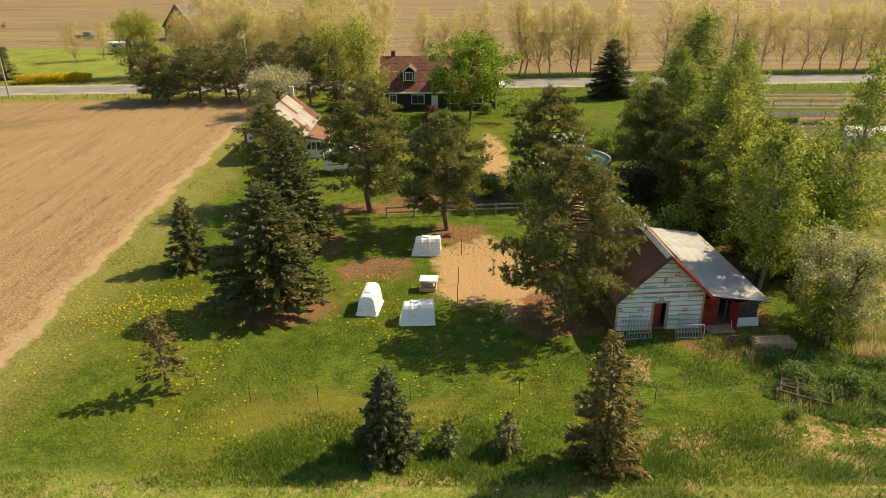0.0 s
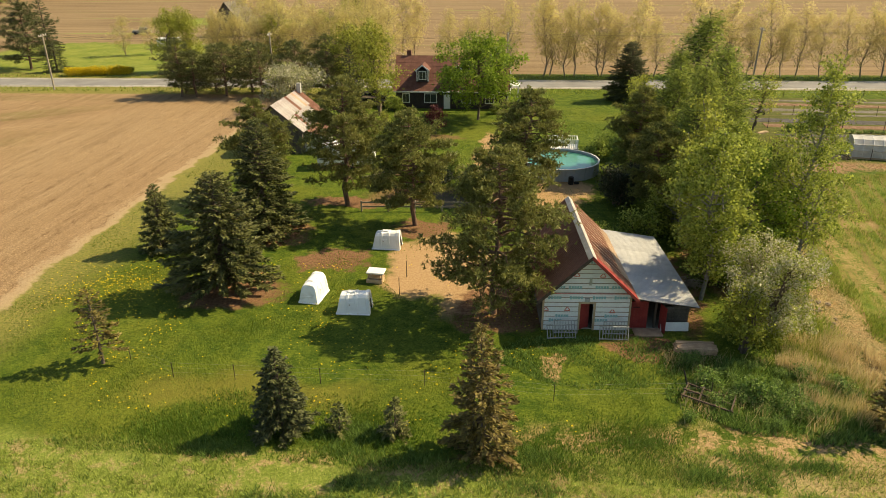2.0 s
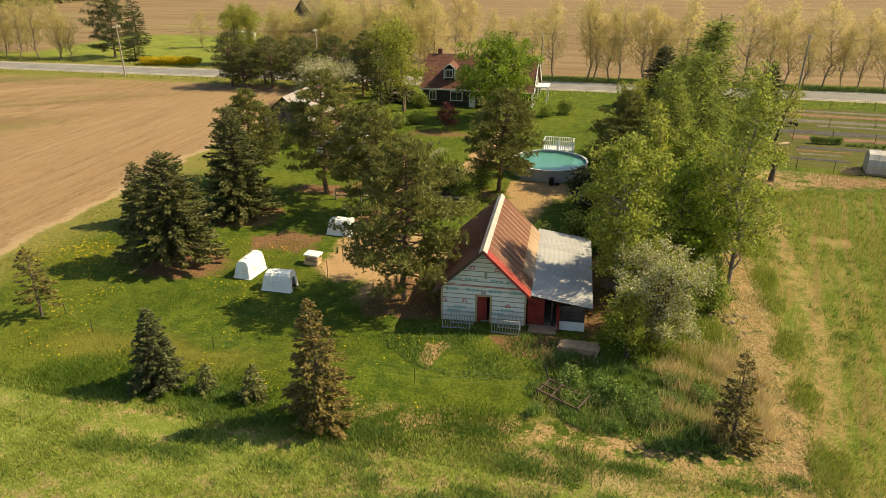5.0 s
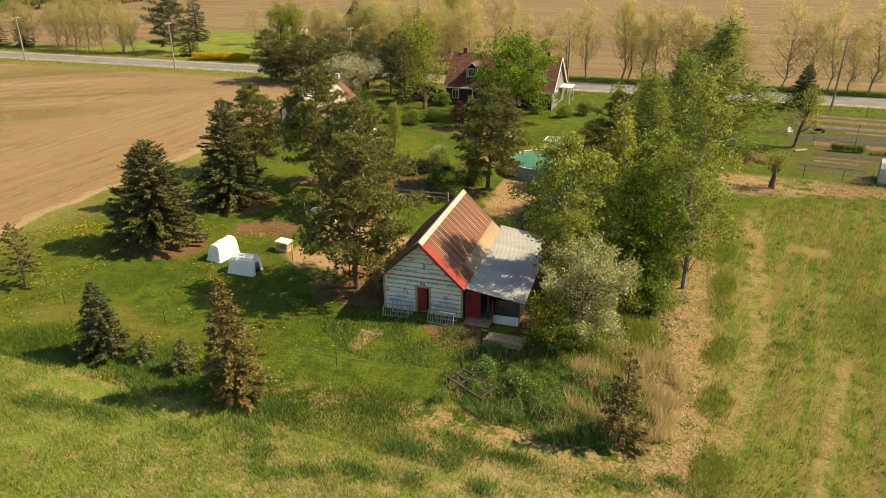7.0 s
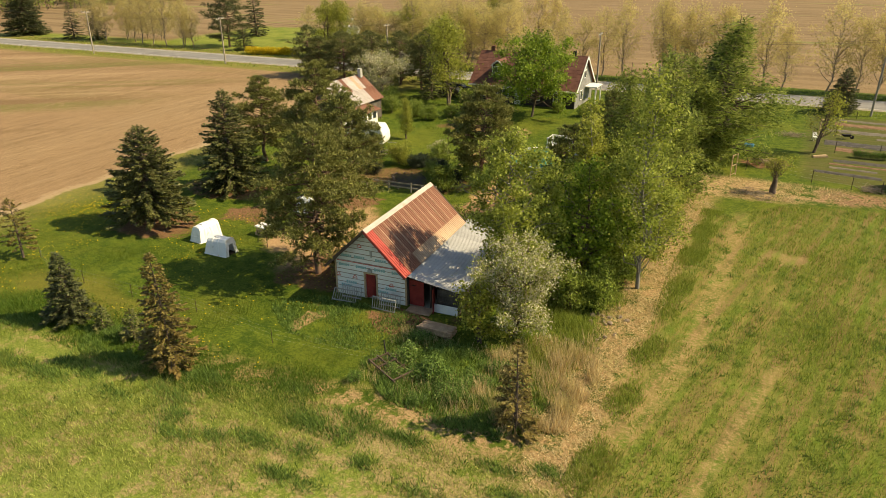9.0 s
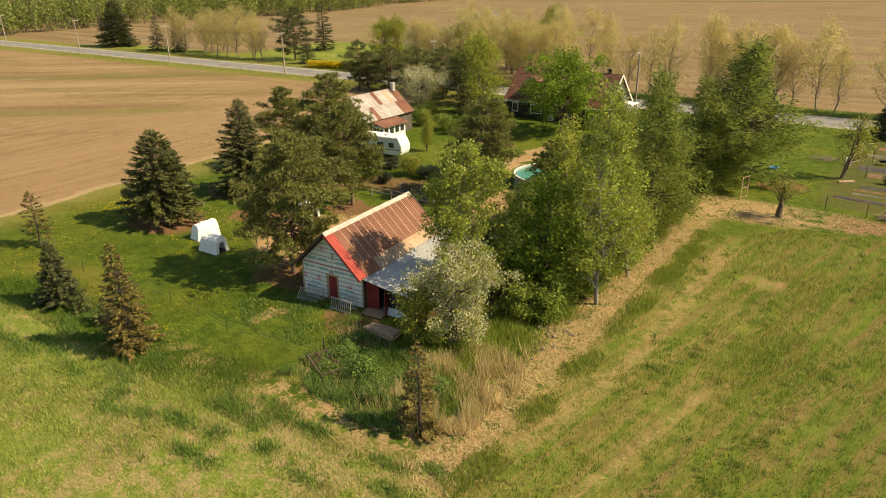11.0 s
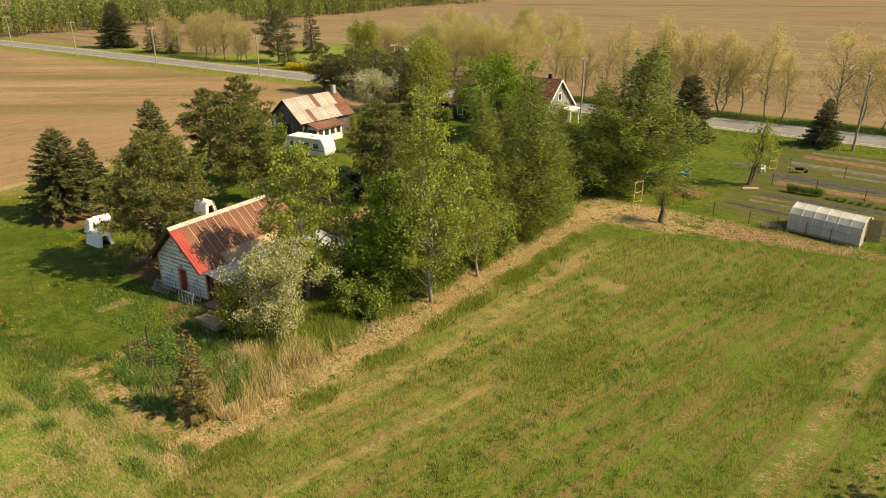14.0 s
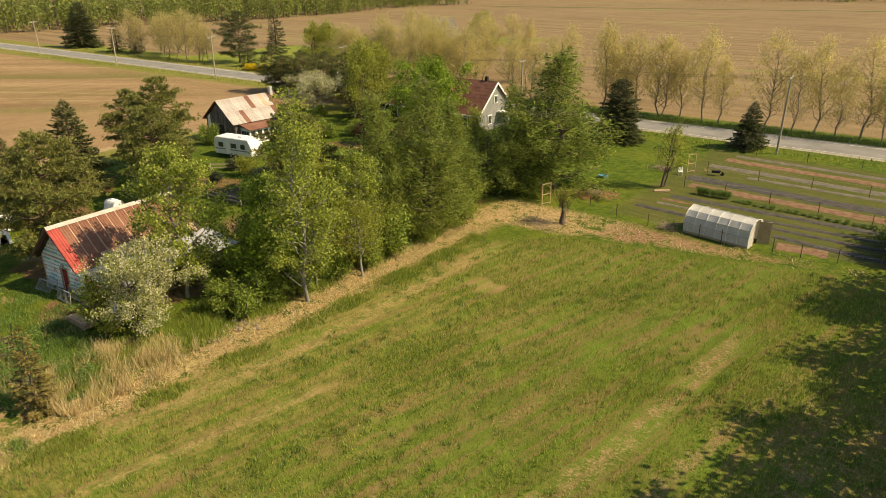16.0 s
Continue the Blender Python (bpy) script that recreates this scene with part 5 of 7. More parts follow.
def greenhouse():
    g = thing("greenhouse", "tunnel greenhouse of milky film on hoops with open door", "greenhouse", pose(48.4, 79.4, 0, 0, 0, -8))
    L, W, Hh = 6.0, 3.0, 2.35
    prof = [(-W / 2, 0.0), (-W / 2 - 0.02, 0.9), (-W / 2 + 0.12, 1.55), (-W / 2 + 0.55, 2.08), (0, Hh), (W / 2 - 0.55, 2.08), (W / 2 - 0.12, 1.55), (W / 2 + 0.02, 0.9), (W / 2, 0.0)]
    bm = bmesh.new()
    n = 13
    loops = [[bm.verts.new((-L / 2 + L * i / (n - 1), y * (1 + (0.008 if i % 2 else 0)), z * (1 - (0.012 if i % 2 else 0)))) for y, z in prof] for i in range(n)]
    for a, b in zip(loops, loops[1:]):
        for j in range(len(prof) - 1):
            bm.faces.new((a[j], b[j], b[j + 1], a[j + 1]))
    film = part("film", bm, MAT["film"], g, "milky translucent plastic film")
    film.modifiers.new("thick", "SOLIDIFY").thickness = 0.012
    for i in range(0, n, 2):
        x = -L / 2 + L * i / (n - 1)
        bm = bmesh.new()
        for p, q in zip(prof, prof[1:]):
            rod((x, p[0] * 1.015, p[1]), (x, q[0] * 1.015, q[1] * 1.004), 0.022, bm, 6)
        part("hoop", bm, MAT["hutch"], g)
    for y, z in ((-W / 2 - 0.05, 0.95), (-W / 2 + 0.07, 1.58), (W / 2 + 0.05, 0.95), (W / 2 - 0.07, 1.58), (0, Hh + 0.03)):
        part("purlin", rod((-L / 2, y, z), (L / 2, y, z), 0.025, sides=6), MAT["metal"], g)
    bm = bmesh.new()
    bm.faces.new([bm.verts.new((0, y, z)) for y, z in prof])
    wall = part("end_wall", bm, MAT["film"], g, at=pose(-L / 2, 0, 0))
    wall.modifiers.new("thick", "SOLIDIFY").thickness = 0.012
    for s in (-1, 1):
        bm = bmesh.new()
        pts = [(s * 0.5, 0), (s * W / 2, 0), (s * (W / 2 + 0.02), 0.9), (s * (W / 2 - 0.12), 1.55), (s * (W / 2 - 0.55), 2.08), (s * 0.5, 2.2)]
        bm.faces.new([bm.verts.new((0, y, z)) for y, z in pts])
        e = part("end_wall", bm, MAT["film"], g, at=pose(L / 2, 0, 0))
        e.modifiers.new("thick", "SOLIDIFY").thickness = 0.012
        part("door_post", box((0.08, 0.08, 2.25), (L / 2, s * 0.5, 1.12)), MAT["newwood"], g)
    part("door", box((0.05, 0.95, 2.0), (L / 2 + 0.45, 0.75, 1.02), (0, 0, -60)), MAT["newwood"], g, "open wooden greenhouse door")
    part("base_board", box((L, 0.05, 0.18), (0, -W / 2 - 0.03, 0.09)), MAT["newwood"], g)


greenhouse()


# ---- poles and wires ----
def pole(x, y, h, lean=0.0, arm=True, lamp=False):
    p = thing("utility_pole", "grey wooden utility pole beside the road", "utility pole", pose(x, y, 0, lean, lean * 0.6, 2.5), "utility poles along the road")
    part("post", rod((0, 0, -0.3), (0, 0, h), 0.16, sides=10, r2=0.11), MAT["polewood"], p)
    if arm:
        part("cross_arm", box((0.10, 2.2, 0.13), (0, 0, h - 0.35)), MAT["polewood"], p)
        for yy in (-1.0, -0.4, 0.4, 1.0):
            part("insulator", rod((0, yy, h - 0.28), (0, yy, h - 0.08), 0.05, sides=8, r2=0.03), MAT["whitepaint"], p)
    else:
        part("transformer", rod((0.28, 0, h - 1.6), (0.28, 0, h - 0.8), 0.2, sides=12), MAT["metal"], p)


POLES = [(-221.0, 106.5, 9.1), (-183.0, 107.5, 9.1), (-145.1, 108.5, 9.0), (-107.2, 109.3, 9.1), (-69.5, 110.8, 9.1), (-31.5, 112.0, 9.3), (6.5, 113.2, 9.5), (44.8, 114.6, 10.2), (83.0, 116.0, 10.0), (121.0, 117.5, 10.0)]
for i, (x, y, h) in enumerate(POLES):
    pole(x, y, h, (i * 37 % 5 - 2) * 0.8, True)


def wires():
    t = Tubes(4)
    for (x0, y0, h0), (x1, y1, h1) in zip(POLES, POLES[1:]):
        for yy in (-1.0, 1.0):
            s = np.linspace(0, 1, 9)
            z = (h0 - 0.1) * (1 - s) + (h1 - 0.1) * s - 0.9 * 4 * s * (1 - s)
            t.add(np.stack((x0 + (x1 - x0) * s, y0 + yy + (y1 - y0) * s, z), 1), np.full(9, 0.012))
    tagged(obj("power_lines", t.mesh("power_lines", MAT["cable"])), "thin sagging power lines between the poles", "power lines", kind="structure")


wires()


# ---- garden ----
def bed(x0, y0, x1, y1, w, mat, label, seed, h=0.07):
    """A raised bed: a ragged low mound along a line."""
    rng = np.random.default_rng(seed)
    n = max(4, int(math.hypot(x1 - x0, y1 - y0) / 0.6))
    t = np.linspace(0, 1, n)
    c = np.stack((x0 + (x1 - x0) * t, y0 + (y1 - y0) * t), 1)
    nr = np.array([-(y1 - y0), x1 - x0]) / math.hypot(x1 - x0, y1 - y0)
    rows = []
    for off, z in ((-0.5, -0.02), (-0.34, 0.8), (0.0, 1.0), (0.34, 0.8), (0.5, -0.02)):
        o = off * w * (1 + rng.normal(size=n) * 0.10)
        rows.append(np.concatenate((c + nr * o[:, None], (z * h * (1 + 0.25 * rng.normal(size=n)) if z > 0 else np.full(n, -0.01))[:, None]), 1))
    v = np.concatenate(rows)
    f = [(r * n + i, r * n + i + 1, (r + 1) * n + i + 1, (r + 1) * n + i) for r in range(4) for i in range(n - 1)]
    o = obj("garden_bed", np_mesh("garden_bed", v, f, np.full(len(f), 4), MAT[mat]))
    tagged(o, label, "garden bed", "beds of the kitchen garden")


FILM, SOIL, GREY = "garden bed under wrinkled black mulch film", "garden bed of bare brown soil", "dusty grey garden bed with dry remains"
for i, (x0, y0, x1, y1, w, mat, label) in enumerate([
        (38.6, 83.4, 44.8, 82.9, 1.0, "blackfilm", FILM), (52.2, 82.2, 62.0, 81.2, 1.1, "blackfilm", FILM), (40.0, 85.4, 44.5, 85.2, 0.7, "greyfilm", GREY),
        (50.0, 84.3, 64.0, 83.9, 0.9, "blackfilm", FILM), (50.5, 86.0, 66.0, 86.4, 0.8, "blackfilm", FILM), (40.4, 88.4, 66.0, 88.8, 1.2, "blackfilm", FILM), (40.0, 86.9, 46.0, 86.8, 0.5, "soil", SOIL),
        (40.6, 93.7, 60.0, 92.9, 1.9, "soil", SOIL), (39.4, 96.8, 80.0, 95.0, 2.4, "blackfilm", FILM), (45.0, 100.6, 80.0, 99.2, 0.9, "greyfilm", GREY),
        (39.7, 103.6, 80.0, 101.8, 1.7, "greyfilm", GREY), (40.5, 107.6, 80.0, 105.4, 1.8, "soil", SOIL), (41.0, 110.2, 80.0, 108.6, 1.2, "greyfilm", GREY), (53.0, 79.8, 57.0, 80.3, 2.0, "soil", SOIL)]):
    bed(x0, y0, x1, y1, w, mat, label, 100 + i)


def fence_line(name, label, pts, h, mat, wire=True, r=0.035):
    f = thing(name, label, "fence", pose(*pts[0], 0))
    ox, oy = pts[0]
    for x, y in pts:
        part("post", rod((x - ox, y - oy, -0.1), (x - ox, y - oy, h), r, sides=6), MAT[mat], f)
    if wire:
        for z in (0.35 * h, 0.65 * h, 0.95 * h):
            bm = bmesh.new()
            for (x0, y0), (x1, y1) in zip(pts, pts[1:]):
                rod((x0 - ox, y0 - oy, z), (x1 - ox, y1 - oy, z), 0.0025, bm, 4)
            part("wire", bm, MAT["metal"], f)


fence_line("wire_fence", "dark steel posts and thin wire along the garden", [(32.2, 80.4), (35.2, 79.6), (38.5, 78.6), (42.0, 77.9), (44.5, 77.6), (46.9, 77.6), (48.9, 77.5), (51.0, 77.6), (53.1, 77.9), (55.3, 78.0), (58.0, 78.6), (61.0, 79.4)], 1.3, "darkwood")
fence_line("wire_fence", "dark steel posts across the garden rows", [(40.5, 92.0), (44.9, 92.0), (49.5, 91.6), (54.2, 90.9), (59.0, 89.7), (63.5, 89.0)], 1.4, "darkwood")
fence_line("wire_fence", "dark steel posts across the upper garden", [(40.5, 100.0), (46.3, 99.9), (51.8, 100.3), (57.4, 100.1), (63.0, 99.8), (70.0, 99.4)], 1.4, "darkwood")
fence_line("wire_fence", "dark steel posts behind the garden", [(37.0, 111.5), (43.0, 111.8), (49.0, 112.1), (55.0, 112.4), (61.0, 112.8), (68.0, 113.2)], 1.3, "darkwood")
fence_line("stake_line", "thin dark stakes with wire across the lawn", [(-13.6, 31.7), (-10.3, 30.2), (-6.8, 30.3), (-2.0, 30.4), (3.7, 30.7), (10.6, 30.0), (18.8, 31.0)], 1.0, "darkwood", True, 0.02)
fence_line("stake_line", "thin dark stakes in the sandy yard", [(0.6, 41.3), (0.7, 44.0), (1.0, 49.0)], 1.3, "darkwood", False, 0.025)


def rail_fence(pts):
    f = thing("rail_fence", "low grey-white board fence before the pond", "fence", pose(*pts[0], 0))
    ox, oy = pts[0]
    for x, y in pts:
        part("post", box((0.12, 0.12, 1.0), (x - ox, y - oy, 0.5)), MAT["polewood"], f)
    for (x0, y0), (x1, y1) in zip(pts, pts[1:]):
        for z in (0.45, 0.85):
            part("rail", box((math.hypot(x1 - x0, y1 - y0), 0.04, 0.13), ((x0 + x1) / 2 - ox, (y0 + y1) / 2 - oy, z), (0, 0, math.degrees(math.atan2(y1 - y0, x1 - x0)))), MAT["polewood"], f)


rail_fence([(-5.4, 57.2), (-3.0, 57.4), (-0.6, 57.6), (1.8, 57.8), (4.2, 58.0), (6.8, 58.2)])
rail_fence([(-6.8, 64.4), (-4.9, 66.4), (-4.0, 68.0)])


def pond():
    rng = np.random.default_rng(9)
    a = np.linspace(0, 2 * math.pi, 40, endpoint=False)
    r = 1 + 0.12 * np.sin(3 * a + 1) + 0.08 * np.sin(5 * a) + 0.04 * rng.normal(size=40)
    v = np.stack((3.6 + 3.6 * r * np.cos(a), 61.3 + 2.5 * r * np.sin(a), np.full(40, 0.012)), 1)
    o = obj("pond", np_mesh("pond", v, np.arange(40), [40], MAT["pond"]))
    tagged(o, "small murky brown garden pond behind a fence", "pond", kind="structure")
    st = random.Random(5)
    for i in range(46):
        t = st.uniform(0, 6.28)
        q = 1 + 0.12 * math.sin(3 * t + 1) + 0.08 * math.sin(5 * t)
        stone("pond_stone", "rounded field stone at the pond edge", 3.6 + 3.8 * q * math.cos(t), 61.3 + 2.7 * q * math.sin(t), st.uniform(0.15, 0.4), st)


STONES = {}


def stone(name, label, x, y, s, rng):
    k = rng.randrange(4)
    if k not in STONES:
        bm = bmesh.new()
        bmesh.ops.create_icosphere(bm, subdivisions=2, radius=0.5)
        rr = random.Random(k)
        off = Vector((rr.uniform(0, 9), rr.uniform(0, 9), k))
        for v in bm.verts:
            v.co *= 0.8 + 0.5 * noise.noise(v.co * 2.2 + off)
            v.co.z *= 0.65
        me = bpy.data.meshes.new("stone")
        bm.to_mesh(me)
        bm.free()
        me.materials.append(MAT["stone"])
        STONES[k] = me
    o = new(name, STONES[k])
    o.matrix_basis = Matrix.Translation((x, y, s * 0.15)) @ pose(0, 0, 0, rng.uniform(-20, 20), rng.uniform(-20, 20), rng.uniform(0, 360)) @ Matrix.Diagonal((s, s, s, 1))
    tagged(o, label, "stone", name.replace("_stone", " stones") if name != "stone" else "stones at the field edge")


pond()
srng = random.Random(6)
for i in range(26):
    stone("field_stone", "pale field stone in a heap by the straw strip", 27.8 + srng.gauss(0, 0.6), 41.0 + srng.gauss(0, 2.2), srng.uniform(0.15, 0.45), srng)


def small_garden_things():
    c = thing("garden_chair", "white plastic garden chair by the beds", "chair", pose(38.3, 97.0, 0, 0, 0, 30))
    part("seat", box((0.5, 0.48, 0.05), (0, 0, 0.44), bevel=0.015), MAT["whitepaint"], c)
    part("backrest", box((0.5, 0.05, 0.5), (0, 0.23, 0.70), (-10, 0, 0), 0.015), MAT["whitepaint"], c)
    for x in (-0.22, 0.22):
        part("armrest", box((0.05, 0.45, 0.04), (x, 0, 0.66)), MAT["whitepaint"], c)
        for y in (-0.2, 0.2):
            part("leg", rod((x, y, 0), (x, y, 0.44), 0.025), MAT["whitepaint"], c)
    b = thing("wheelbarrow", "black wheelbarrow standing on the garden path", "wheelbarrow", pose(41.6, 99.4, 0, 0, 0, 20))
    part("tray", prism([(-0.35, 0.35), (0.4, 0.35), (0.55, 0.6), (-0.45, 0.6)], 0.55), MAT["black"], b, at=pose(0, -0.32, 0))
    part("wheel", rod((0.75, -0.06, 0.22), (0.75, 0.06, 0.22), 0.22, sides=14), MAT["rubber"], b)
    for y in (-0.28, 0.28):
        part("handle", rod((0.7, y * 0.3, 0.3), (-1.3, y, 0.6), 0.022), MAT["newwood"], b)
        part("leg", rod((-0.5, y, 0.35), (-0.5, y, 0.0), 0.02), MAT["metal"], b)
    p = thing("paddling_pool", "small round blue and white toy pool", "paddling pool", pose(31.5, 90.6, 0))
    bm = bmesh.new()
    bmesh.ops.create_cone(bm, cap_ends=False, segments=24, radius1=0.50, radius2=0.58, depth=0.3, matrix=pose(0, 0, 0.15))
    part("rim", bm, MAT["bluepaint"], p).modifiers.new("thick", "SOLIDIFY").thickness = 0.08
    part("bottom", rod((0, 0, 0.0), (0, 0, 0.05), 0.49, sides=24), MAT["whitepaint"], p)
    for (x, y, rz, hgt) in ((31.2, 77.6, 70, 2.3), (38.9, 98.8, 60, 2.3)):
        g = thing("gate_frame", "tall pale wooden gate frame at the garden", "gate", pose(x, y, 0, 0, 0, rz))
        for sx in (-0.55, 0.55):
            part("post", box((0.08, 0.08, hgt), (sx, 0, hgt / 2)), MAT["newwood"], g)
        for z in (0.2, hgt * 0.5, hgt - 0.05):
            part("rail", box((1.1, 0.05, 0.07), (0, 0, z)), MAT["newwood"], g)
    lg = thing("timber_stack", "three pale timbers lying in the grass", "timber", pose(39.0, 89.3, 0, 0, 0, 35))
    for i in range(3):
        part("timber", box((1.7, 0.18, 0.16), (0.05 * i, -0.2 + 0.2 * i, 0.08 + 0.04 * (i == 1)), (0, 0, 4 * i - 4), 0.01), MAT["newwood"], lg)
    for k, (x, y, w) in enumerate(((35.8, 98.0, 2.6), (34.0, 72.0, 3.6), (43.6, 78.2, 1.8), (33.4, 84.0, 1.6), (20.6, 44.4, 1.2))):
        rng = np.random.default_rng(60 + k)
        t = Tubes(4)
        for i in range(110):
            c0 = np.array([rng.normal() * w * 0.3, rng.normal() * w * 0.2, abs(rng.normal()) * 0.22 + 0.05])
            d = unit(rng.normal(size=3) * np.array([1, 1, 0.22])) * rng.uniform(0.4, 1.1)
            pts = np.array([c0 - d / 2, c0 + rng.normal(size=3) * 0.04, c0 + d / 2])
            pts[:, 2] = np.clip(pts[:, 2], 0.0, 1.0)
            t.add(pts, [0.02, 0.016, 0.006])
        o = obj("brush_pile", t.mesh("brush_pile", MAT["twig"]), at=pose(x, y, 0))
        tagged(o, "pile of dry cut branches on the ground", "brush pile")


small_garden_things()


def neighbour():
    N, s = gable_house("neighbour_house", "grey gabled house far beyond the road", (-67.9, 190.0, 0), 80, 8.0, 9.0, 3.6, 8.6, "barnwood", "greyfilm")
    window(N, (-4.55, 0, 3.2), 1.0, 1.4, -90)
    T = thing("white_trailer", "white box trailer parked on the far lawn", "trailer", pose(-73.4, 161.5, 0, 0, 0, 10))
    part("body", box((5.0, 2.2, 2.0), (0, 0, 1.5), bevel=0.08), MAT["whitepaint"], T)
    part("door", box((0.9, 0.05, 1.7), (1.4, -1.12, 1.4)), MAT["hutch"], T)
    part("window", box((0.9, 0.05, 0.6), (-1.0, -1.12, 1.8)), MAT["glass"], T)
    for x in (-0.8, 0.8):
        part("wheel", rod((x, -1.1, 0.35), (x, -0.9, 0.35), 0.35, sides=14), MAT["rubber"], T)
        part("wheel", rod((x, 0.9, 0.35), (x, 1.1, 0.35), 0.35, sides=14), MAT["rubber"], T)
    P = thing("pickup_truck", "pale grey pickup truck on the far lawn", "pickup truck", pose(-95.0, 190.0, 0, 0, 0, 15))
    part("body", box((5.0, 1.9, 0.7), (0, 0, 0.75), bevel=0.1), MAT["greysiding"], P)
    part("cab", box((2.0, 1.75, 0.75), (0.5, 0, 1.45), bevel=0.18), MAT["greysiding"], P)
    part("windscreen", box((0.05, 1.5, 0.5), (1.5, 0, 1.45), (0, -20, 0)), MAT["glass"], P)
    for x in (-1.6, 1.6):
        for y in (-0.9, 0.9):
            part("wheel", rod((x, y - 0.1, 0.36), (x, y + 0.1, 0.36), 0.36, sides=14), MAT["rubber"], P)


neighbour()


def parked_car(at, rz, mat, label):
    c = thing("car", label, "car", pose(*at, 0, 0, rz))
    bm = prism([(-2.2, 0.35), (2.2, 0.35), (2.25, 0.75), (1.3, 0.92), (0.6, 1.42), (-1.3, 1.45), (-2.1, 0.95), (-2.25, 0.7)], 1.75)
    bmesh.ops.bevel(bm, geom=list(bm.edges), offset=0.06, segments=2, affect="EDGES")
    part("body", bm, MAT[mat], c, at=pose(0, -0.875, 0))
    for y in (-0.88, 0.88):
        part("side_window", box((1.9, 0.03, 0.36), (-0.35, y, 1.16), bevel=0.01), MAT["glass"], c)
        for x in (-1.35, 1.4):
            w = part("wheel", rod((x, y - 0.1, 0.33), (x, y + 0.1, 0.33), 0.33, sides=16), MAT["rubber"], c)
            part("rim", rod((x, y - 0.11, 0.33), (x, y + 0.11, 0.33), 0.2, sides=12), MAT["metal"], w)
    part("windscreen", box((0.03, 1.4, 0.66), (0.98, 0, 1.16), (0, -54, 0)), MAT["glass"], c)
    for y in (-0.6, 0.6):
        part("headlight", box((0.05, 0.3, 0.14), (2.24, y, 0.66)), MAT["whitepaint"], c)


parked_car((-14.0, 105.0, 0), 8, "black", "black car parked beside the house")
parked_car((-13.2, 101.5, 0), 8, "darkwood", "dark brown car parked beside the house")


# ---- trees of the yard ----
rngp = random.Random(11)
big = place(spruce(1, 8.6, 8.2, "large dark green spruce spreading over needle litter", bare=0.14, per=14, power=0.66, sp=0.06), -11.5, 40.7)
tall = place(spruce(2, 9.8, 7.6, "tall dense spruce with layered drooping boughs", bare=0.05, per=14, power=0.78, sp=0.06), -12.2, 51.3)
place(spruce(3, 5.5, 4.0, "medium dark spruce at the field edge", bare=0.05, power=0.8), -19.2, 47.2)
place(spruce(4, 4.8, 3.4, "thin leaning spruce with sparse boughs", "dryspruce", bare=0.2, per=5, gap=0.3, power=0.7), -15.0, 31.2)
place(spruce(5, 4.7, 3.7, "young blue-green spruce on the lawn edge", "bluespruce", bare=0.02, per=9, power=0.85, step=0.2), -2.8, 26.4)
place(spruce(6, 1.6, 1.5, "small young spruce seedling in the grass", "spruce", bare=0.02, per=7), 0.0, 26.5)
place(spruce(7, 2.0, 1.9, "small young spruce in tall grass", "spruce", bare=0.02, per=7), 2.8, 26.5)
place(spruce(8, 7.0, 3.9, "slender spruce with browning boughs on one side", "dryspruce", bare=0.03, per=9, power=0.75, step=0.22), 7.1, 25.5)
place(spruce(9, 5.1, 2.5, "half-dead brown spruce among dry reeds", "dryspruce", bare=0.05, per=7, gap=0.3, power=0.7), 26.8, 29.0)
dark = place(spruce(10, 9.7, 5.6, "dark spruce behind the white blossom tree", "bluespruce", bare=0.03, per=9, step=0.3), -15.6, 99.0)
place(spruce(11, 6.5, 3.7, "narrow spruce in the tree belt", "spruce", bare=0.03, per=8, step=0.3), 24.4, 76.7)
road_spruce = place(spruce(12, 8.6, 7.4, "wide dark spruce beside the road", "bluespruce", bare=0.02, per=16, power=0.6, step=0.21), 25.1, 108.8)
place(spruce(13, 6.3, 6.0, "dark open spruce beside a utility pole", "bluespruce", bare=0.05, per=12, power=0.8, step=0.24), 40.9, 115.4)

pa = place(pine(21, 11.0, 9.4, "large spreading pine beside the barn", limbs=96, fill=7, bare=0.12, tuft=0.32), 7.1, 39.3)
pb = place(pine(22, 10.0, 8.0, "tall pine with bare lower trunk", limbs=78, fill=7, bare=0.17), -0.1, 54.2)
pc = place(pine(23, 11.8, 8.4, "tall pine with open crown", limbs=84, fill=7, bare=0.16), -7.0, 58.7)
again(pb, 9.0, 63.5, 140, 1.0, 1.0, "pine with dark olive crown near the pool")
again(pc, -15.6, 60.2, 80, 0.84, 0.8, "pine standing behind the spruces")
pf = place(pine(25, 9.0, 7.4, "dark pine crowded along the roadside", "spruce", limbs=50, fill=4, tuft=0.5, blades=8, bare=0.1), -45.0, 106.5)
again(pf, -45.6, 109.4, 30, 1.1, 0.74, "dark pine crowded along the roadside")
again(pf, -40.7, 110.2, 100, 1.05, 0.85, "dark pine crowded along the roadside")
again(pf, -35.0, 111.0, 220, 1.0, 0.9, "dark pine crowded along the roadside")
again(pf, -28.0, 111.0, 300, 1.1, 0.9, "dark pine crowded along the roadside")
again(pc, 20.4, 68.6, 40, 0.8, 0.8, "pine inside the tree belt")
again(pb, 20.5, 57.5, 300, 0.8, 0.85, "pine inside the tree belt")
for x, y, s, sz in ((-42.5, 106.5, 1.0, 0.7), (-38.0, 107.5, 1.15, 0.8), (-32.0, 107.5, 1.1, 0.8), (-26.0, 107.0, 1.1, 0.85), (-22.0, 110.0, 1.1, 0.9), (-20.5, 104.5, 0.9, 0.85)):
    again(pf, x, y, x * 31, s, sz * 1.15, "dark pine crowded along the roadside")
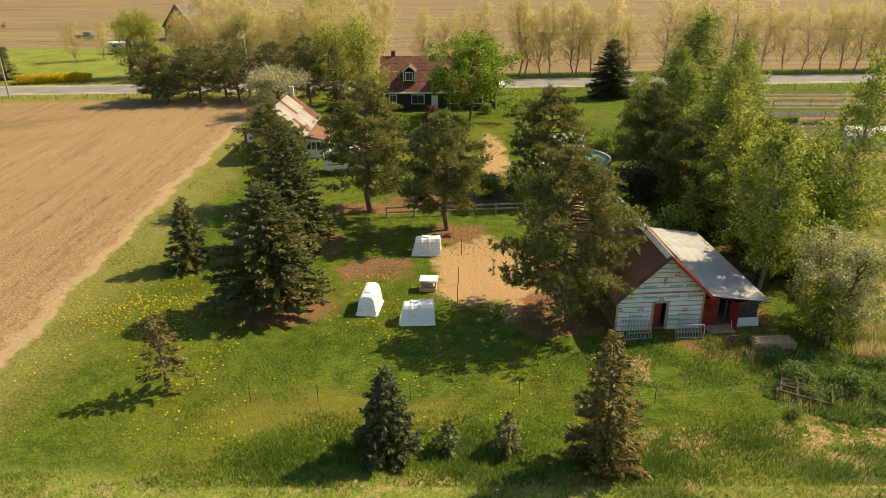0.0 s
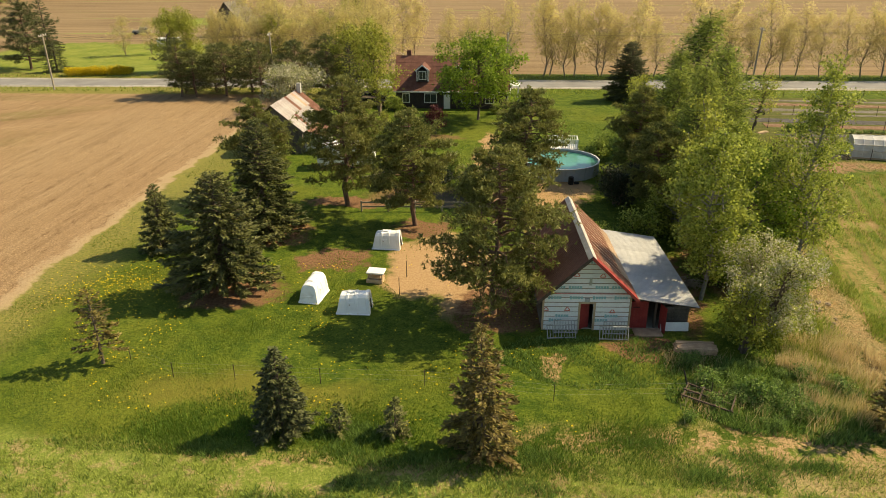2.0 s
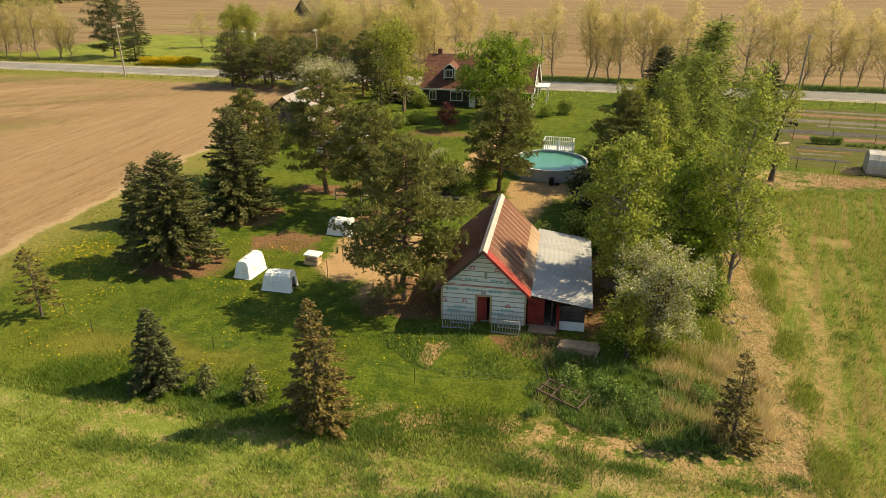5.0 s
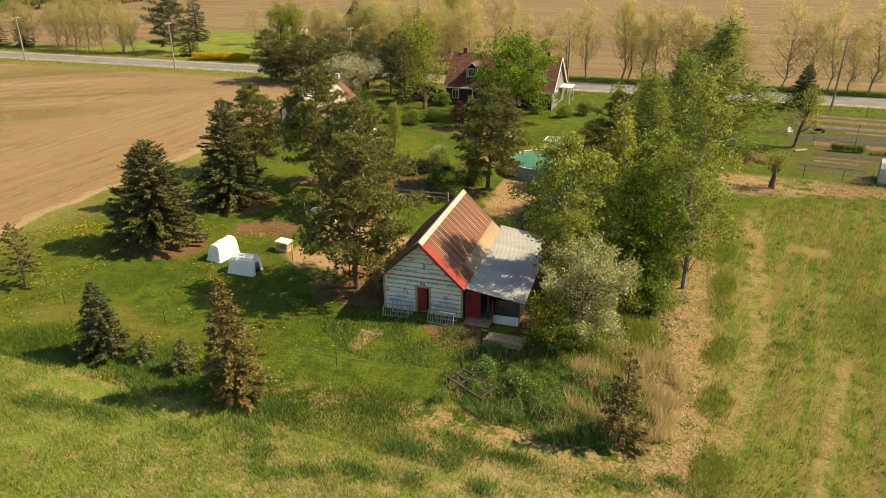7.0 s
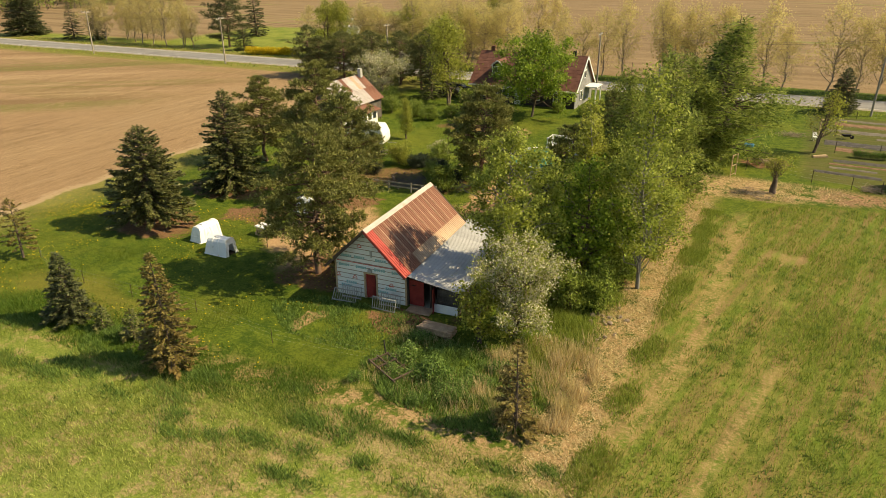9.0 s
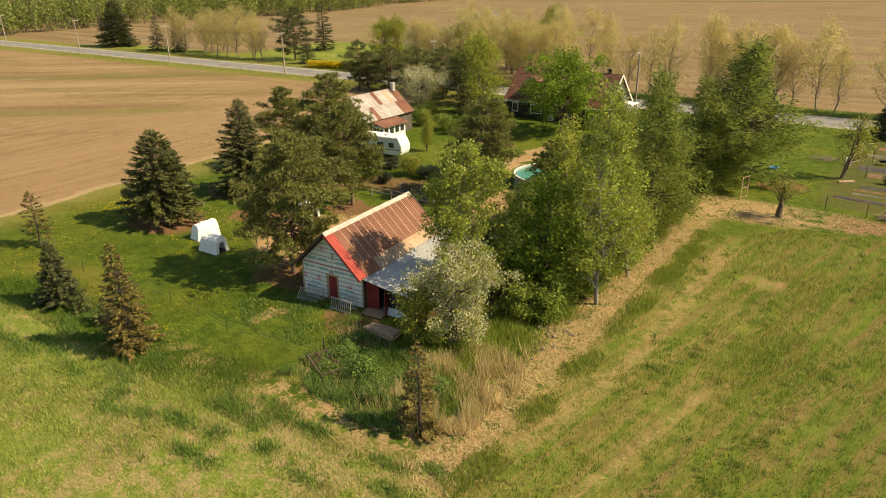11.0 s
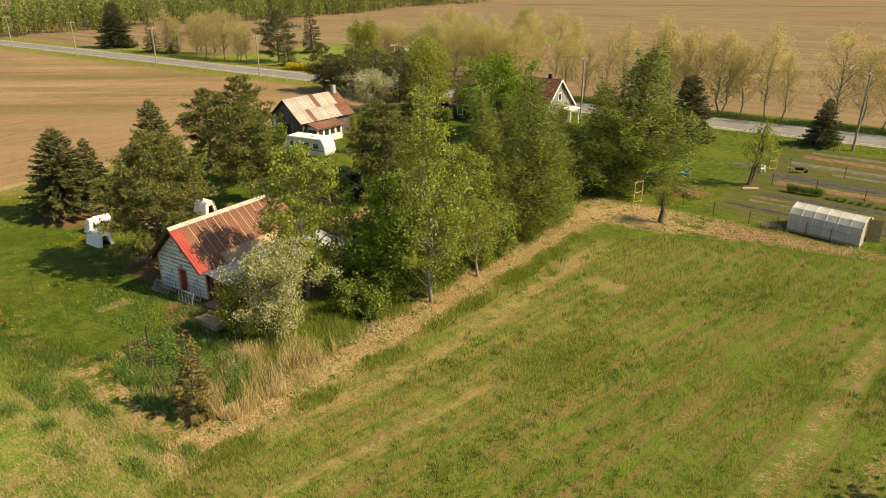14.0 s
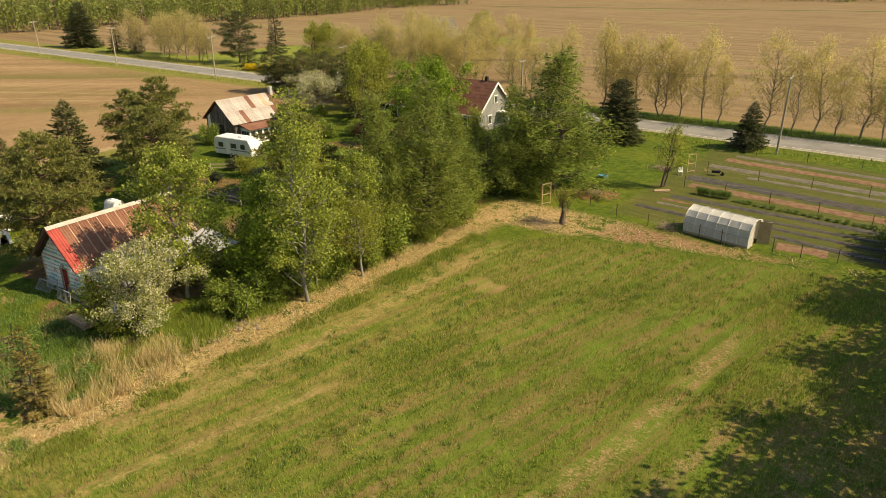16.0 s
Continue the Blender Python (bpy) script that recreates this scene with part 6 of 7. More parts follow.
fir = place(pine(24, 12.6, 12.0, "broad old pine on the neighbouring lawn", "bluespruce", limbs=70, fill=5, tuft=0.6, blades=8, bare=0.12), -87.6, 131.3)
again(dark, -96.5, 151.0, 50, 1.5, 1.35, "tall dark spruce on the neighbouring lawn")
again(dark, -80.0, 128.0, 150, 1.0, 0.62, "small spruce on the neighbouring lawn")
again(road_spruce, -155.0, 126.0, 50, 1.5, 1.5, "large conifer at the far roadside")
again(dark, -136.0, 126.0, 20, 1.2, 0.9, "dark conifer at the far roadside")

place(leafy(31, 11.7, 12.0, "round bright green maple before the house", "maple", limbs=70, leaves=14000, size=0.30, bare=0.16, upright=0.45, clump=0.36, low=0.40, keep=0.55), 3.0, 93.8)
place(leafy(32, 7.0, 8.6, "round tree covered in white blossom", "blossom", limbs=44, leaves=8000, size=0.20, bare=0.15, upright=0.5, clump=0.35, low=0.35, extra=("birchleaf", 0.25)), -24.0, 98.0)
wil = place(leafy(33, 13.4, 8.0, "tall yellow-green willow behind the yard", "willow", limbs=44, leaves=5500, size=0.40, slim=0.17, bare=0.15, upright=1.0, clump=0.5, low=0.4, stems=3), -10.4, 95.5)
again(wil, -16.5, 106.0, 100, 1.0, 0.9, "pale green tree behind the dark spruce")
place(leafy(34, 3.6, 3.0, "small dark red ornamental maple", "redleaf", limbs=24, leaves=2500, size=0.16, bare=0.2, upright=0.5, clump=0.22), -1.9, 85.7)
place(leafy(35, 6.3, 6.6, "broad fruit tree in white blossom beside the barn", "blossom", limbs=66, leaves=14000, size=0.12, bare=0.06, upright=0.75, clump=0.22, low=0.32, stems=4, extra=("birchleaf", 0.8), keep=0.6), 23.1, 37.5)
place(leafy(351, 4.2, 3.4, "young yellow-green bush before the blossom tree", "willow", limbs=30, leaves=3000, size=0.17, bare=0.06, upright=0.8, clump=0.26, low=0.4, stems=4, name="bush", category="bush", keep=0.6), 21.8, 35.9)
place(leafy(36, 16.8, 6.2, "tall pale-stemmed aspen with fresh green leaves", "birchleaf", "palebark", limbs=90, leaves=11500, size=0.18, bare=0.07, upright=0.95, clump=0.26, low=0.62, stems=1, trunk=0.0075, keep=0.36), 28.5, 47.3)
place(leafy(361, 11.0, 4.0, "thin young aspen beside the tall one", "birchleaf", "palebark", limbs=36, leaves=4200, size=0.18, bare=0.14, upright=1.1, clump=0.34, low=0.42, trunk=0.008), 27.0, 49.6)
place(leafy(37, 6.8, 4.6, "short young tree with yellowish buds", "willow", "palebark", limbs=36, leaves=4000, size=0.15, bare=0.2, upright=0.8, clump=0.4), 28.6, 53.0)
asp = place(leafy(38, 12.9, 6.0, "slender aspen with light green leaves", "birchleaf", "palebark", limbs=84, leaves=15000, size=0.19, bare=0.10, upright=0.6, clump=0.24, low=0.10, stems=1, trunk=0.010, keep=0.45), 20.9, 42.4)
again(asp, 21.4, 51.8, 130, 0.8, 0.62, "slender aspen in the tree belt")
again(asp, 25.4, 55.5, 250, 0.85, 0.8, "slender aspen in the tree belt")
lar = place(leafy(39, 16.0, 7.4, "tall feathery larch in fresh green", "larch", limbs=120, leaves=15000, size=0.42, slim=0.10, flat=0.3, bare=0.06, upright=0.12, clump=0.32, low=0.5, shape=1.0, hang=0.8, trunk=0.012, keep=0.62), 26.2, 63.8)
again(lar, 23.8, 60.0, 70, 0.9, 0.92, "dark green larch in the tree belt")
place(leafy(391, 9.0, 6.4, "bushy bright green tree beside the aspen", "maple", limbs=56, leaves=7500, size=0.22, bare=0.05, upright=0.5, clump=0.26, low=0.3, keep=0.5), 24.6, 46.6)
again(lar, 29.2, 83.1, 200, 1.55, 1.06, "broad larch at the end of the tree belt")
again(lar, 25.8, 79.5, 20, 1.0, 0.82, "larch at the end of the tree belt")
again(lar, 24.0, 70.5, 120, 0.9, 0.78, "green larch in the tree belt")
w2 = place(leafy(40, 11.8, 5.6, "yellow-green birch in the tree belt", "willow", "palebark", limbs=50, leaves=6500, size=0.21, bare=0.15, upright=0.9, clump=0.32, stems=2, trunk=0.009, keep=0.5), 23.4, 54.0)
again(w2, 20.6, 72.0, 60, 0.9, 0.86, "yellow-green tree behind the pool")
again(w2, 21.0, 78.0, 190, 0.9, 0.8, "yellow-green tree near the house lawn")
place(leafy(41, 7.3, 6.0, "small yellow-green tree at the garden", "willow", limbs=36, leaves=1700, size=0.18, bare=0.24, upright=0.9, clump=0.3, stems=3, keep=0.5), 38.1, 91.2)
place(leafy(42, 3.3, 3.2, "pollarded old stump sprouting pale shoots", "willow", "bark", limbs=70, leaves=1500, size=0.10, bare=0.38, upright=1.4, clump=0.18, trunk=0.10, low=0.7), 35.3, 73.5)
b1 = place(leafy(43, 3.2, 3.6, "leafy green shrub under the trees", "shrub", limbs=30, leaves=2800, size=0.20, bare=0.05, upright=0.7, clump=0.32, stems=4, sides=3, twigs=1, name="bush", category="bush"), 22.6, 44.6)
for x, y, s, rz in ((26.4, 45.0, 0.9, 40), (26.9, 42.9, 0.7, 110), (25.4, 42.6, 0.8, 200), (27.2, 51.6, 0.8, 260), (27.4, 54.8, 0.8, 330), (27.3, 47.6, 0.6, 15), (25.5, 49.8, 1.2, 90), (22.8, 48.5, 1.2, 160), (27.0, 57.2, 1.1, 10), (26.0, 60.5, 1.1, 70), (24.2, 65.0, 1.2, 140), (27.0, 69.0, 0.9, 220), (20.2, 53.5, 1.0, 300), (12.5, 50.3, 0.75, 20), (14.8, 49.9, 0.7, 80), (18.0, 50.6, 1.0, 130), (24.5, 73.5, 1.0, 60), (-18.4, 72.5, 0.9, 10), (6.8, 59.8, 0.8, 200), (4.0, 62.5, 0.6, 100), (17.3, 75.0, 0.9, 20)):
    again(b1, x, y, rz, s, s, "leafy green shrub under the trees")
wr = random.Random(14)
wb = place(leafy(49, 1.0, 1.9, "rank green weed bush below the barn", "weed", limbs=20, leaves=1200, size=0.13, bare=0.03, upright=0.6, clump=0.2, low=0.3, stems=4, sides=3, twigs=0, name="bush", category="bush"), 21.0, 31.0)
for i in range(34):
    s = wr.uniform(0.35, 0.85)
    again(wb, wr.gauss(22.0, 2.6), wr.gauss(31.2, 1.7), wr.uniform(0, 360), s * 1.1, s * wr.uniform(0.5, 1.15))
bd = place(leafy(44, 3.4, 4.4, "dense dark evergreen bush near the pool", "darkshrub", limbs=44, leaves=4500, size=0.2, bare=0.02, upright=0.5, clump=0.35, low=0.3, stems=4, name="bush", category="bush"), 17.5, 60.8)
again(bd, 20.8, 64.5, 60, 0.9, 0.8)
again(bd, -5.0, 66.5, 90, 0.5, 0.4, "low dark bush in the yard")
for x, y, s in ((-9.0, 85.5, 0.8), (-11.5, 87.0, 0.9), (-16.0, 87.5, 0.9), (-7.0, 88.5, 0.7), (-18.5, 91.0, 0.9), (5.5, 98.0, 0.6), (9.5, 97.0, 0.7), (-9.5, 98.5, 0.8), (-20.5, 95.5, 0.8), (12.0, 99.5, 0.8), (7.0, 64.8, 0.9)):
    again(b1, x, y, x * 40, s, s * 0.8, "green shrub in the house garden")
for x, y, s in ((0.5, 65.2, 0.5), (3.8, 64.6, 0.6), (6.5, 62.2, 0.5), (-2.4, 62.0, 0.45)):
    again(bd, x, y, x * 60, s, s * 0.8, "dark low shrub at the pond edge")
again(bd, 1.0, 66.0, 20, 0.5, 0.4, "low dark bush in the yard")

for i in range(7):
    again(wb, 42.5 + 0.52 * i, 90.75 + 0.02 * i, i * 77, 0.45, 0.75, "leafy green vegetable plant in a row")
for i in range(18):
    again(wb, 46.4 + 0.75 * i, 90.4 - 0.04 * i, i * 47, 0.36, 0.22 + 0.08 * (i % 3), "low green plant in a garden row")

# ---- poplar row beyond the road ----
pops = [place(leafy(60 + i, 13.8, 6.2 + 0.5 * i, "slim budding poplar in a roadside row", "poplar", "twig", limbs=58, leaves=3800, size=0.215, bare=0.09, upright=1.15, clump=0.42, low=0.40, trunk=0.010, sides=3, twigs=1, name="poplar_tree", keep=0.6), 14.0 + 4.4 * i, road_at(14) + 9.0) for i in range(3)]
x = -47.0
gaps = [(-13.0, -4.5), (8.0, 12.0), (17.5, 20.5), (35.0, 38.0)]
while x < 112:
    if not any(a < x < b for a, b in gaps):
        s = rngp.uniform(0.82, 1.1)
        again(rngp.choice(pops), x, road_at(x) + 8.6 + rngp.uniform(-0.7, 0.7), rngp.uniform(0, 360), s, s * rngp.uniform(0.9, 1.06))
    x += rngp.uniform(2.6, 4.0)
for i in range(11):
    x = -52 + 4.0 * i + rngp.uniform(-1, 1)
    s = rngp.uniform(0.8, 1.1)
    again(rngp.choice(pops + [wil]), x, road_at(x) + 18 + rngp.uniform(0, 22), rngp.uniform(0, 360), s, s, "pale budding tree beyond the road")
for i in range(9):
    x = -128 + 4.0 * i + rngp.uniform(-1, 1)
    s = rngp.uniform(0.75, 1.05)
    again(rngp.choice(pops), x, road_at(x) + 9 + rngp.uniform(0, 6), rngp.uniform(0, 360), s, s, "pale budding tree at the far roadside")


# ---- trees east of the field, whose shade falls on the crop ----
shade = place(leafy(50, 11.4, 6.4, "leafy aspen east of the crop field", "birchleaf", "palebark", limbs=44, leaves=3400, size=0.34, bare=0.1, upright=0.9, clump=0.4, low=0.36, sides=4, twigs=1), 74.0, 45.0)
for x, y, s in ((70.5, 46.0, 1.2), (71.0, 51.0, 1.05), (71.0, 55.5, 1.1), (69.0, 60.0, 0.8), (72.0, 66.0, 1.1), (70.5, 72.5, 1.1), (72.5, 78.5, 1.2), (69.5, 85.0, 1.0), (73.0, 92.0, 1.2), (76.0, 99.0, 1.1)):
    again(shade, x, y, x * 40, s * 1.2, s, "leafy aspen east of the crop field")
for x, y in ((62.5, 82.5), (64.0, 84.5), (61.8, 85.5)):
    again(b1, x, y, x * 50, 1.1, 1.0, "overgrown shrub at the garden corner")
yb = place(leafy(45, 2.3, 3.4, "round yellow-green bush beside the pond", "willow", limbs=30, leaves=3200, size=0.16, bare=0.03, upright=0.6, clump=0.3, low=0.3, stems=4, name="bush", category="bush"), -1.7, 66.0)
again(b1, 2.2, 67.7, 30, 0.7, 0.75, "dark shrub behind the pond")
place(leafy(46, 2.4, 2.4, "small bush covered in white blossom", "blossom", limbs=26, leaves=1800, size=0.13, bare=0.05, upright=0.6, clump=0.22, low=0.3, stems=3, name="bush", category="bush"), 1.6, 69.0)
place(leafy(47, 5.6, 1.6, "narrow columnar yellow-green tree on the lawn", "willow", limbs=40, leaves=3000, size=0.15, bare=0.04, upright=1.6, clump=0.2), -6.6, 75.6)
for i in range(8):
    again(yb, -76.0 + 1.6 * i, 125.0 + 0.35 * i, i * 70, 0.5, 0.5, "yellow-green bush in a roadside hedge")
fs = place(leafy(48, 1.4, 1.7, "yellow flowering shrub in a roadside hedge", "forsythia", limbs=24, leaves=1500, size=0.2, bare=0.03, upright=0.7, clump=0.25, low=0.3, stems=4, name="bush", category="bush"), -74.6, 123.6)
for i in range(7):
    again(fs, -73.0 + 1.35 * i, 123.9 + 0.4 * i, i * 50, rngp.uniform(0.85, 1.15))
again(dark, -129.0, 127.6, 60, 1.2, 1.0, "dark conifer at the far roadside")
for x, y, s in ((-122, 131, 0.8), (-118, 134, 0.75), (-112, 133, 0.85), (-95, 127, 0.75), (-78, 150, 0.7), (-73, 152, 0.65)):
    again(pops[1], x, y, x * 7, s, s * 0.9, "brownish budding tree on the far lawn")

for i in range(9):
    x = -58 + 5.0 * i + rngp.uniform(-1, 1)
    s = rngp.uniform(0.8, 1.05)
    again(rngp.choice(pops + [wil]), x, road_at(x) + 9 + rngp.uniform(0, 8), rngp.uniform(0, 360), s, s, "pale budding tree beyond the road")

# ---- far woods ----
def forest():
    rng = np.random.default_rng(77)
    cs, trunks = [], Tubes(4)
    for i in range(900):
        u = rng.random()
        if i < 620:
            by = 100 + 320 * u
            bx = -216 + 8 * math.sin(by * 0.03) - 75 * rng.random() ** 1.5
        else:
            bx, by = -330 + 470 * u, 500 + 160 * u + rng.uniform(0, 60)
        h, w = rng.uniform(9, 17), rng.uniform(4, 8)
        n = 140
        s = rng.beta(1.5, 1.5, n)
        a, r = rng.uniform(0, 6.28, n), np.sqrt(rng.random(n)) * w / 2 * np.sin(math.pi * np.clip(0.25 + 0.73 * s, 0.06, 0.98)) ** 0.6
        cs.append(np.stack((bx + r * np.cos(a), by + r * np.sin(a), h * (0.03 + 0.97 * s)), 1))
        trunks.add([(bx, by, 0), (bx, by, h * 0.8)], [0.2, 0.06])
    q = leaf_quads(rng, np.concatenate(cs), 0.95, 0.4)
    f = obj("far_forest", quads_mesh("far_forest", q, MAT["forest"]))
    tagged(f, "far mixed woods in spring green along the fields", "forest", kind="stuff")
    t = obj("far_forest_trunks", trunks.mesh("far_forest_trunks", MAT["bark"]))
    tagged(t, "trunks of the far woods", "forest", kind="stuff")


forest()


# ---- grass, weeds, reeds, flowers ----
def wave(x, y, k, seed):
    r = np.random.default_rng(seed)
    v = np.zeros_like(x)
    for _ in range(5):
        a, p = r.uniform(0, 6.28), r.uniform(0, 6.28)
        v += np.sin((x * math.cos(a) + y * math.sin(a)) * k * r.uniform(0.6, 1.7) + p)
    return v / 5


def blades(name, label, mat, pts, hgt, width, lean, seed, category="grass"):
    rng = np.random.default_rng(seed)
    n = len(pts)
    a = rng.uniform(0, 6.28, n)
    base = np.concatenate((pts, np.zeros((n, 1))), 1)
    side = np.stack((np.cos(a), np.sin(a), np.zeros(n)), 1) * (width * rng.uniform(0.7, 1.3, n))[:, None]
    h = hgt * rng.uniform(0.55, 1.25, n)
    b = rng.uniform(0, 6.28, n)
    tip = base + np.stack((np.cos(b) * lean * h, np.sin(b) * lean * h, h), 1)
    q = np.stack((base - side, base + side, tip), 1)
    me = tris_mesh(name, q, MAT[mat])
    tagged(obj(name, me), label, category, kind="stuff")


def scatter(n, x0, x1, y0, y1, keep, seed):
    rng = np.random.default_rng(seed)
    x, y = rng.uniform(x0, x1, n), rng.uniform(y0, y1, n)
    k = rng.random(n) < keep(x, y)
    return np.stack((x[k], y[k]), 1)


def crop_edge(y):
    return 30.3 + 0.4 * np.sin(y * 0.21)


def in_crop(x, y):
    ok = (x > crop_edge(y)) & (y < 70.5 + (x - 38) * 0.26) & (y < 62.5 + (x - 30) * 1.15)
    u = x - (y - 40) * 0.2
    d = 0.5 + 0.45 * wave(x, y, 0.5, 1) + 0.3 * wave(u * 3.0, y * 0.3, 1.0, 2) + 0.25 * wave(x, y, 2.4, 37)
    tr = (np.abs(x - 32.4 - np.minimum(y - 36, 6) * 0.17) < 0.6) & (wave(x, y, 1.5, 3) > -0.2) | (np.abs(u - 37.7) < 0.45) & (y < 41) & (wave(x, y, 1.8, 32) > -0.3) | (np.abs(u - 52.6 + np.maximum(y - 46, 0) * 0.11) < 0.9) & (y < 60) & (wave(x, y, 1.2, 4) > -0.25)
    bare = (x - 37.2) ** 2 * 0.6 + (y - 57.5) ** 2 < 1.4 + 2.2 * wave(x, y, 2.6, 31)
    return np.where(ok & ~tr & ~bare, np.clip(d, 0.06, 1), 0.0) * np.clip((y - 14) / 8, 0, 1) * np.clip((80 - x) / 8, 0, 1)


p = scatter(430000, 27, 80, 14, 80, in_crop, 1)
blades("crop_grass", "young green crop in thin rows on the field", "tallgrass", p, 0.24 + 0.09 * wave(p[:, 0], p[:, 1], 0.5, 1), 0.019, 0.4, 2)


def in_front(x, y):
    edge = 24.6 + np.clip((x - 2) / 18, 0, 1) * 2.2 + 0.8 * wave(x, y, 0.6, 4)
    d = 0.42 + 0.5 * wave(x, y, 0.45, 5) + 0.45 * wave(x, y, 1.3, 38) + 0.35 * wave(x * 0.4, y * 2, 1.6, 39) - 0.1 * np.clip(x / 20, 0, 1)
    return np.where((y < edge) & (x < 32), np.clip(d, 0.03, 1), 0.0) * np.clip((y - 10) / 8, 0, 1) * np.clip((x + 30) / 6, 0, 1)


p = scatter(330000, -30, 32, 10, 29, in_front, 3)
west = p[:, 0] + 7 * wave(p[:, 0], p[:, 1], 0.8, 40) < 5
for q, mat, label in ((p[west], "tallgrass", "tall green unmown grass along the lawn edge"), (p[~west], "roughgrass", "tall dry-tipped unmown grass along the lawn edge")):
    blades("tall_grass", label, mat, q, 0.21 + 0.09 * wave(q[:, 0], q[:, 1], 0.7, 8), 0.018, 0.6, 4)
p = scatter(70000, -14, 20, 24, 29.5, lambda x, y: np.clip(0.5 + 0.7 * wave(x, y, 0.9, 41), 0, 1) * np.clip((29.3 - y + wave(x, y, 0.7, 42)) / 2.5, 0, 1) * np.clip((x + 14) / 4, 0, 1), 43)
blades("lush_grass", "lush deep green grass before the mown lawn", "lushgrass", p, 0.17 + 0.07 * wave(p[:, 0], p[:, 1], 0.9, 41), 0.02, 0.5, 44)


def in_lawn(x, y):
    d = 0.35 + 0.65 * wave(x, y, 0.8, 9)
    ok = (y > 24.5) & (x < 28) & (x > -25) & ~((x > 9.5) & (x < 19.2) & (y > 36.5) & (y < 48.5))
    mul = ((x + 11.3) / 3.8) ** 2 + ((y - 41) / 3.4) ** 2 > 1
    sand = (((x - 2.6) / 3.8) ** 2 + ((y - 46.5) / 6.2) ** 2 > 1) & (((x - 5.5) / 3.4) ** 2 + ((y - 44) / 5.2) ** 2 > 1)
    return np.where(ok & mul & sand, np.clip(d, 0.1, 1), 0.0)


p = scatter(260000, -25, 28, 24, 47, in_lawn, 5)
blades("lawn_grass", "uneven mown lawn grass", "lawnblade", p, 0.07 + 0.045 * wave(p[:, 0], p[:, 1], 0.8, 9), 0.018, 0.8, 6)
p = scatter(90000, -26, 28, 47, 100, lambda x, y: np.where(wave(x, y, 0.5, 12) > 0.0, 0.7, 0.1), 7)
blades("lawn_grass", "uneven mown lawn grass", "lawnblade", p[(p[:, 0] < 9.5) | (p[:, 1] > 49)], 0.10, 0.03, 0.6, 8)


def in_weeds(x, y):
    a = ((x - 22.5) / 5.5) ** 2 + ((y - 31.0) / 3.4) ** 2 < 1 + 0.35 * wave(x, y, 1.2, 15)
    b = ((x - 14.0) / 7.0) ** 2 + ((y - 34.0) / 2.8) ** 2 < 1 + 0.4 * wave(x, y, 1.2, 16)
    return np.where(a, 0.5 + 0.5 * wave(x, y, 1.6, 17), 0) + np.where(b, 0.34 + 0.5 * wave(x, y, 1.5, 18), 0)


p = scatter(110000, 6, 30, 26, 38, in_weeds, 9)
p = p[~((p[:, 1] > 37.0) & (p[:, 0] < 19.6))]
blades("weeds", "rank blue-green weeds below the barn", "weed", p, np.where(p[:, 0] < 18, 0.17, 0.34) * (1 + 0.6 * wave(p[:, 0], p[:, 1], 1.6, 17)), 0.03, 0.6, 10, "weeds")
p = scatter(9000, 17, 27, 28, 35, lambda x, y: np.clip(0.1 + 0.6 * wave(x, y, 1.4, 33), 0, 1), 34)
blades("dry_stalks", "thin dry stalks standing among the weeds", "reed", p, 0.75 + 0.3 * wave(p[:, 0], p[:, 1], 1.1, 35), 0.012, 0.35, 36, "weeds")
clumps = np.random.default_rng(21)
cx = np.stack((clumps.uniform(-6, 30, 46), clumps.uniform(21, 27, 46)), 1)
p = np.concatenate([c + clumps.normal(size=(420, 2)) * np.array([clumps.uniform(0.4, 0.9), clumps.uniform(0.2, 0.4)]) for c in cx])
blades("weed_clumps", "bluish green grass clumps in the rough", "weed", p, 0.27, 0.02, 0.6, 11, "weeds")
p = scatter(130000, 19.5, 31, 27, 40, lambda x, y: np.where(((x - 26.4) / 3.3) ** 2 + ((y - 33.2) / 5.0) ** 2 < 1 + 0.5 * wave(x, y, 1.1, 22), np.clip(0.10 + 0.28 * wave(x, y, 2.6, 23), 0, 1), 0.0), 12)
blades("dry_reeds", "tall dry straw-coloured reeds", "reed", p, 0.85 + 0.5 * wave(p[:, 0], p[:, 1], 1.1, 24), 0.019, 0.35, 13, "reeds")
p = scatter(90000, 23, 29.5, 30, 68, lambda x, y: np.clip(0.25 + 0.6 * wave(x, y, 1.2, 26), 0, 1) * np.clip((28.6 - x) / 1.5, 0, 1), 22)
blades("edge_weeds", "yellow-green weeds under the tree belt", "tallgrass", p, 0.42 + 0.25 * wave(p[:, 0], p[:, 1], 1.2, 26), 0.025, 0.5, 23, "weeds")
p = scatter(80000, 24.5, 31, 25, 68, lambda x, y: np.where(np.abs(x - 28.9 - 0.4 * np.sin(y * 0.3)) < 1.5, 0.45 + 0.5 * wave(x, y, 1.3, 25), 0.0), 14)
blades("dry_straw", "flattened dry straw along the field edge", "reed", p, 0.16, 0.02, 1.6, 15, "straw")
p = scatter(70000, 27, 70, 67, 84, lambda x, y: np.where(np.abs(y - 74.5 - (x - 38) * 0.12) < 3.4 - np.maximum(x - 34, 0) * 0.1, np.clip(0.2 + 0.6 * wave(x, y, 1.1, 29), 0, 1), 0.0), 16)
blades("dry_brush", "low heap of dry brush between field and garden", "reed", p, 0.22, 0.025, 1.4, 17, "brush")
p = scatter(40000, -150, 150, 100, 135, lambda x, y: np.where((np.abs(y - road_at(x)) > 4.6) & (np.abs(y - road_at(x)) < 8.6) & ((x > -26) | (y > road_at(x) - 8.5)), 0.9, 0.0), 18)
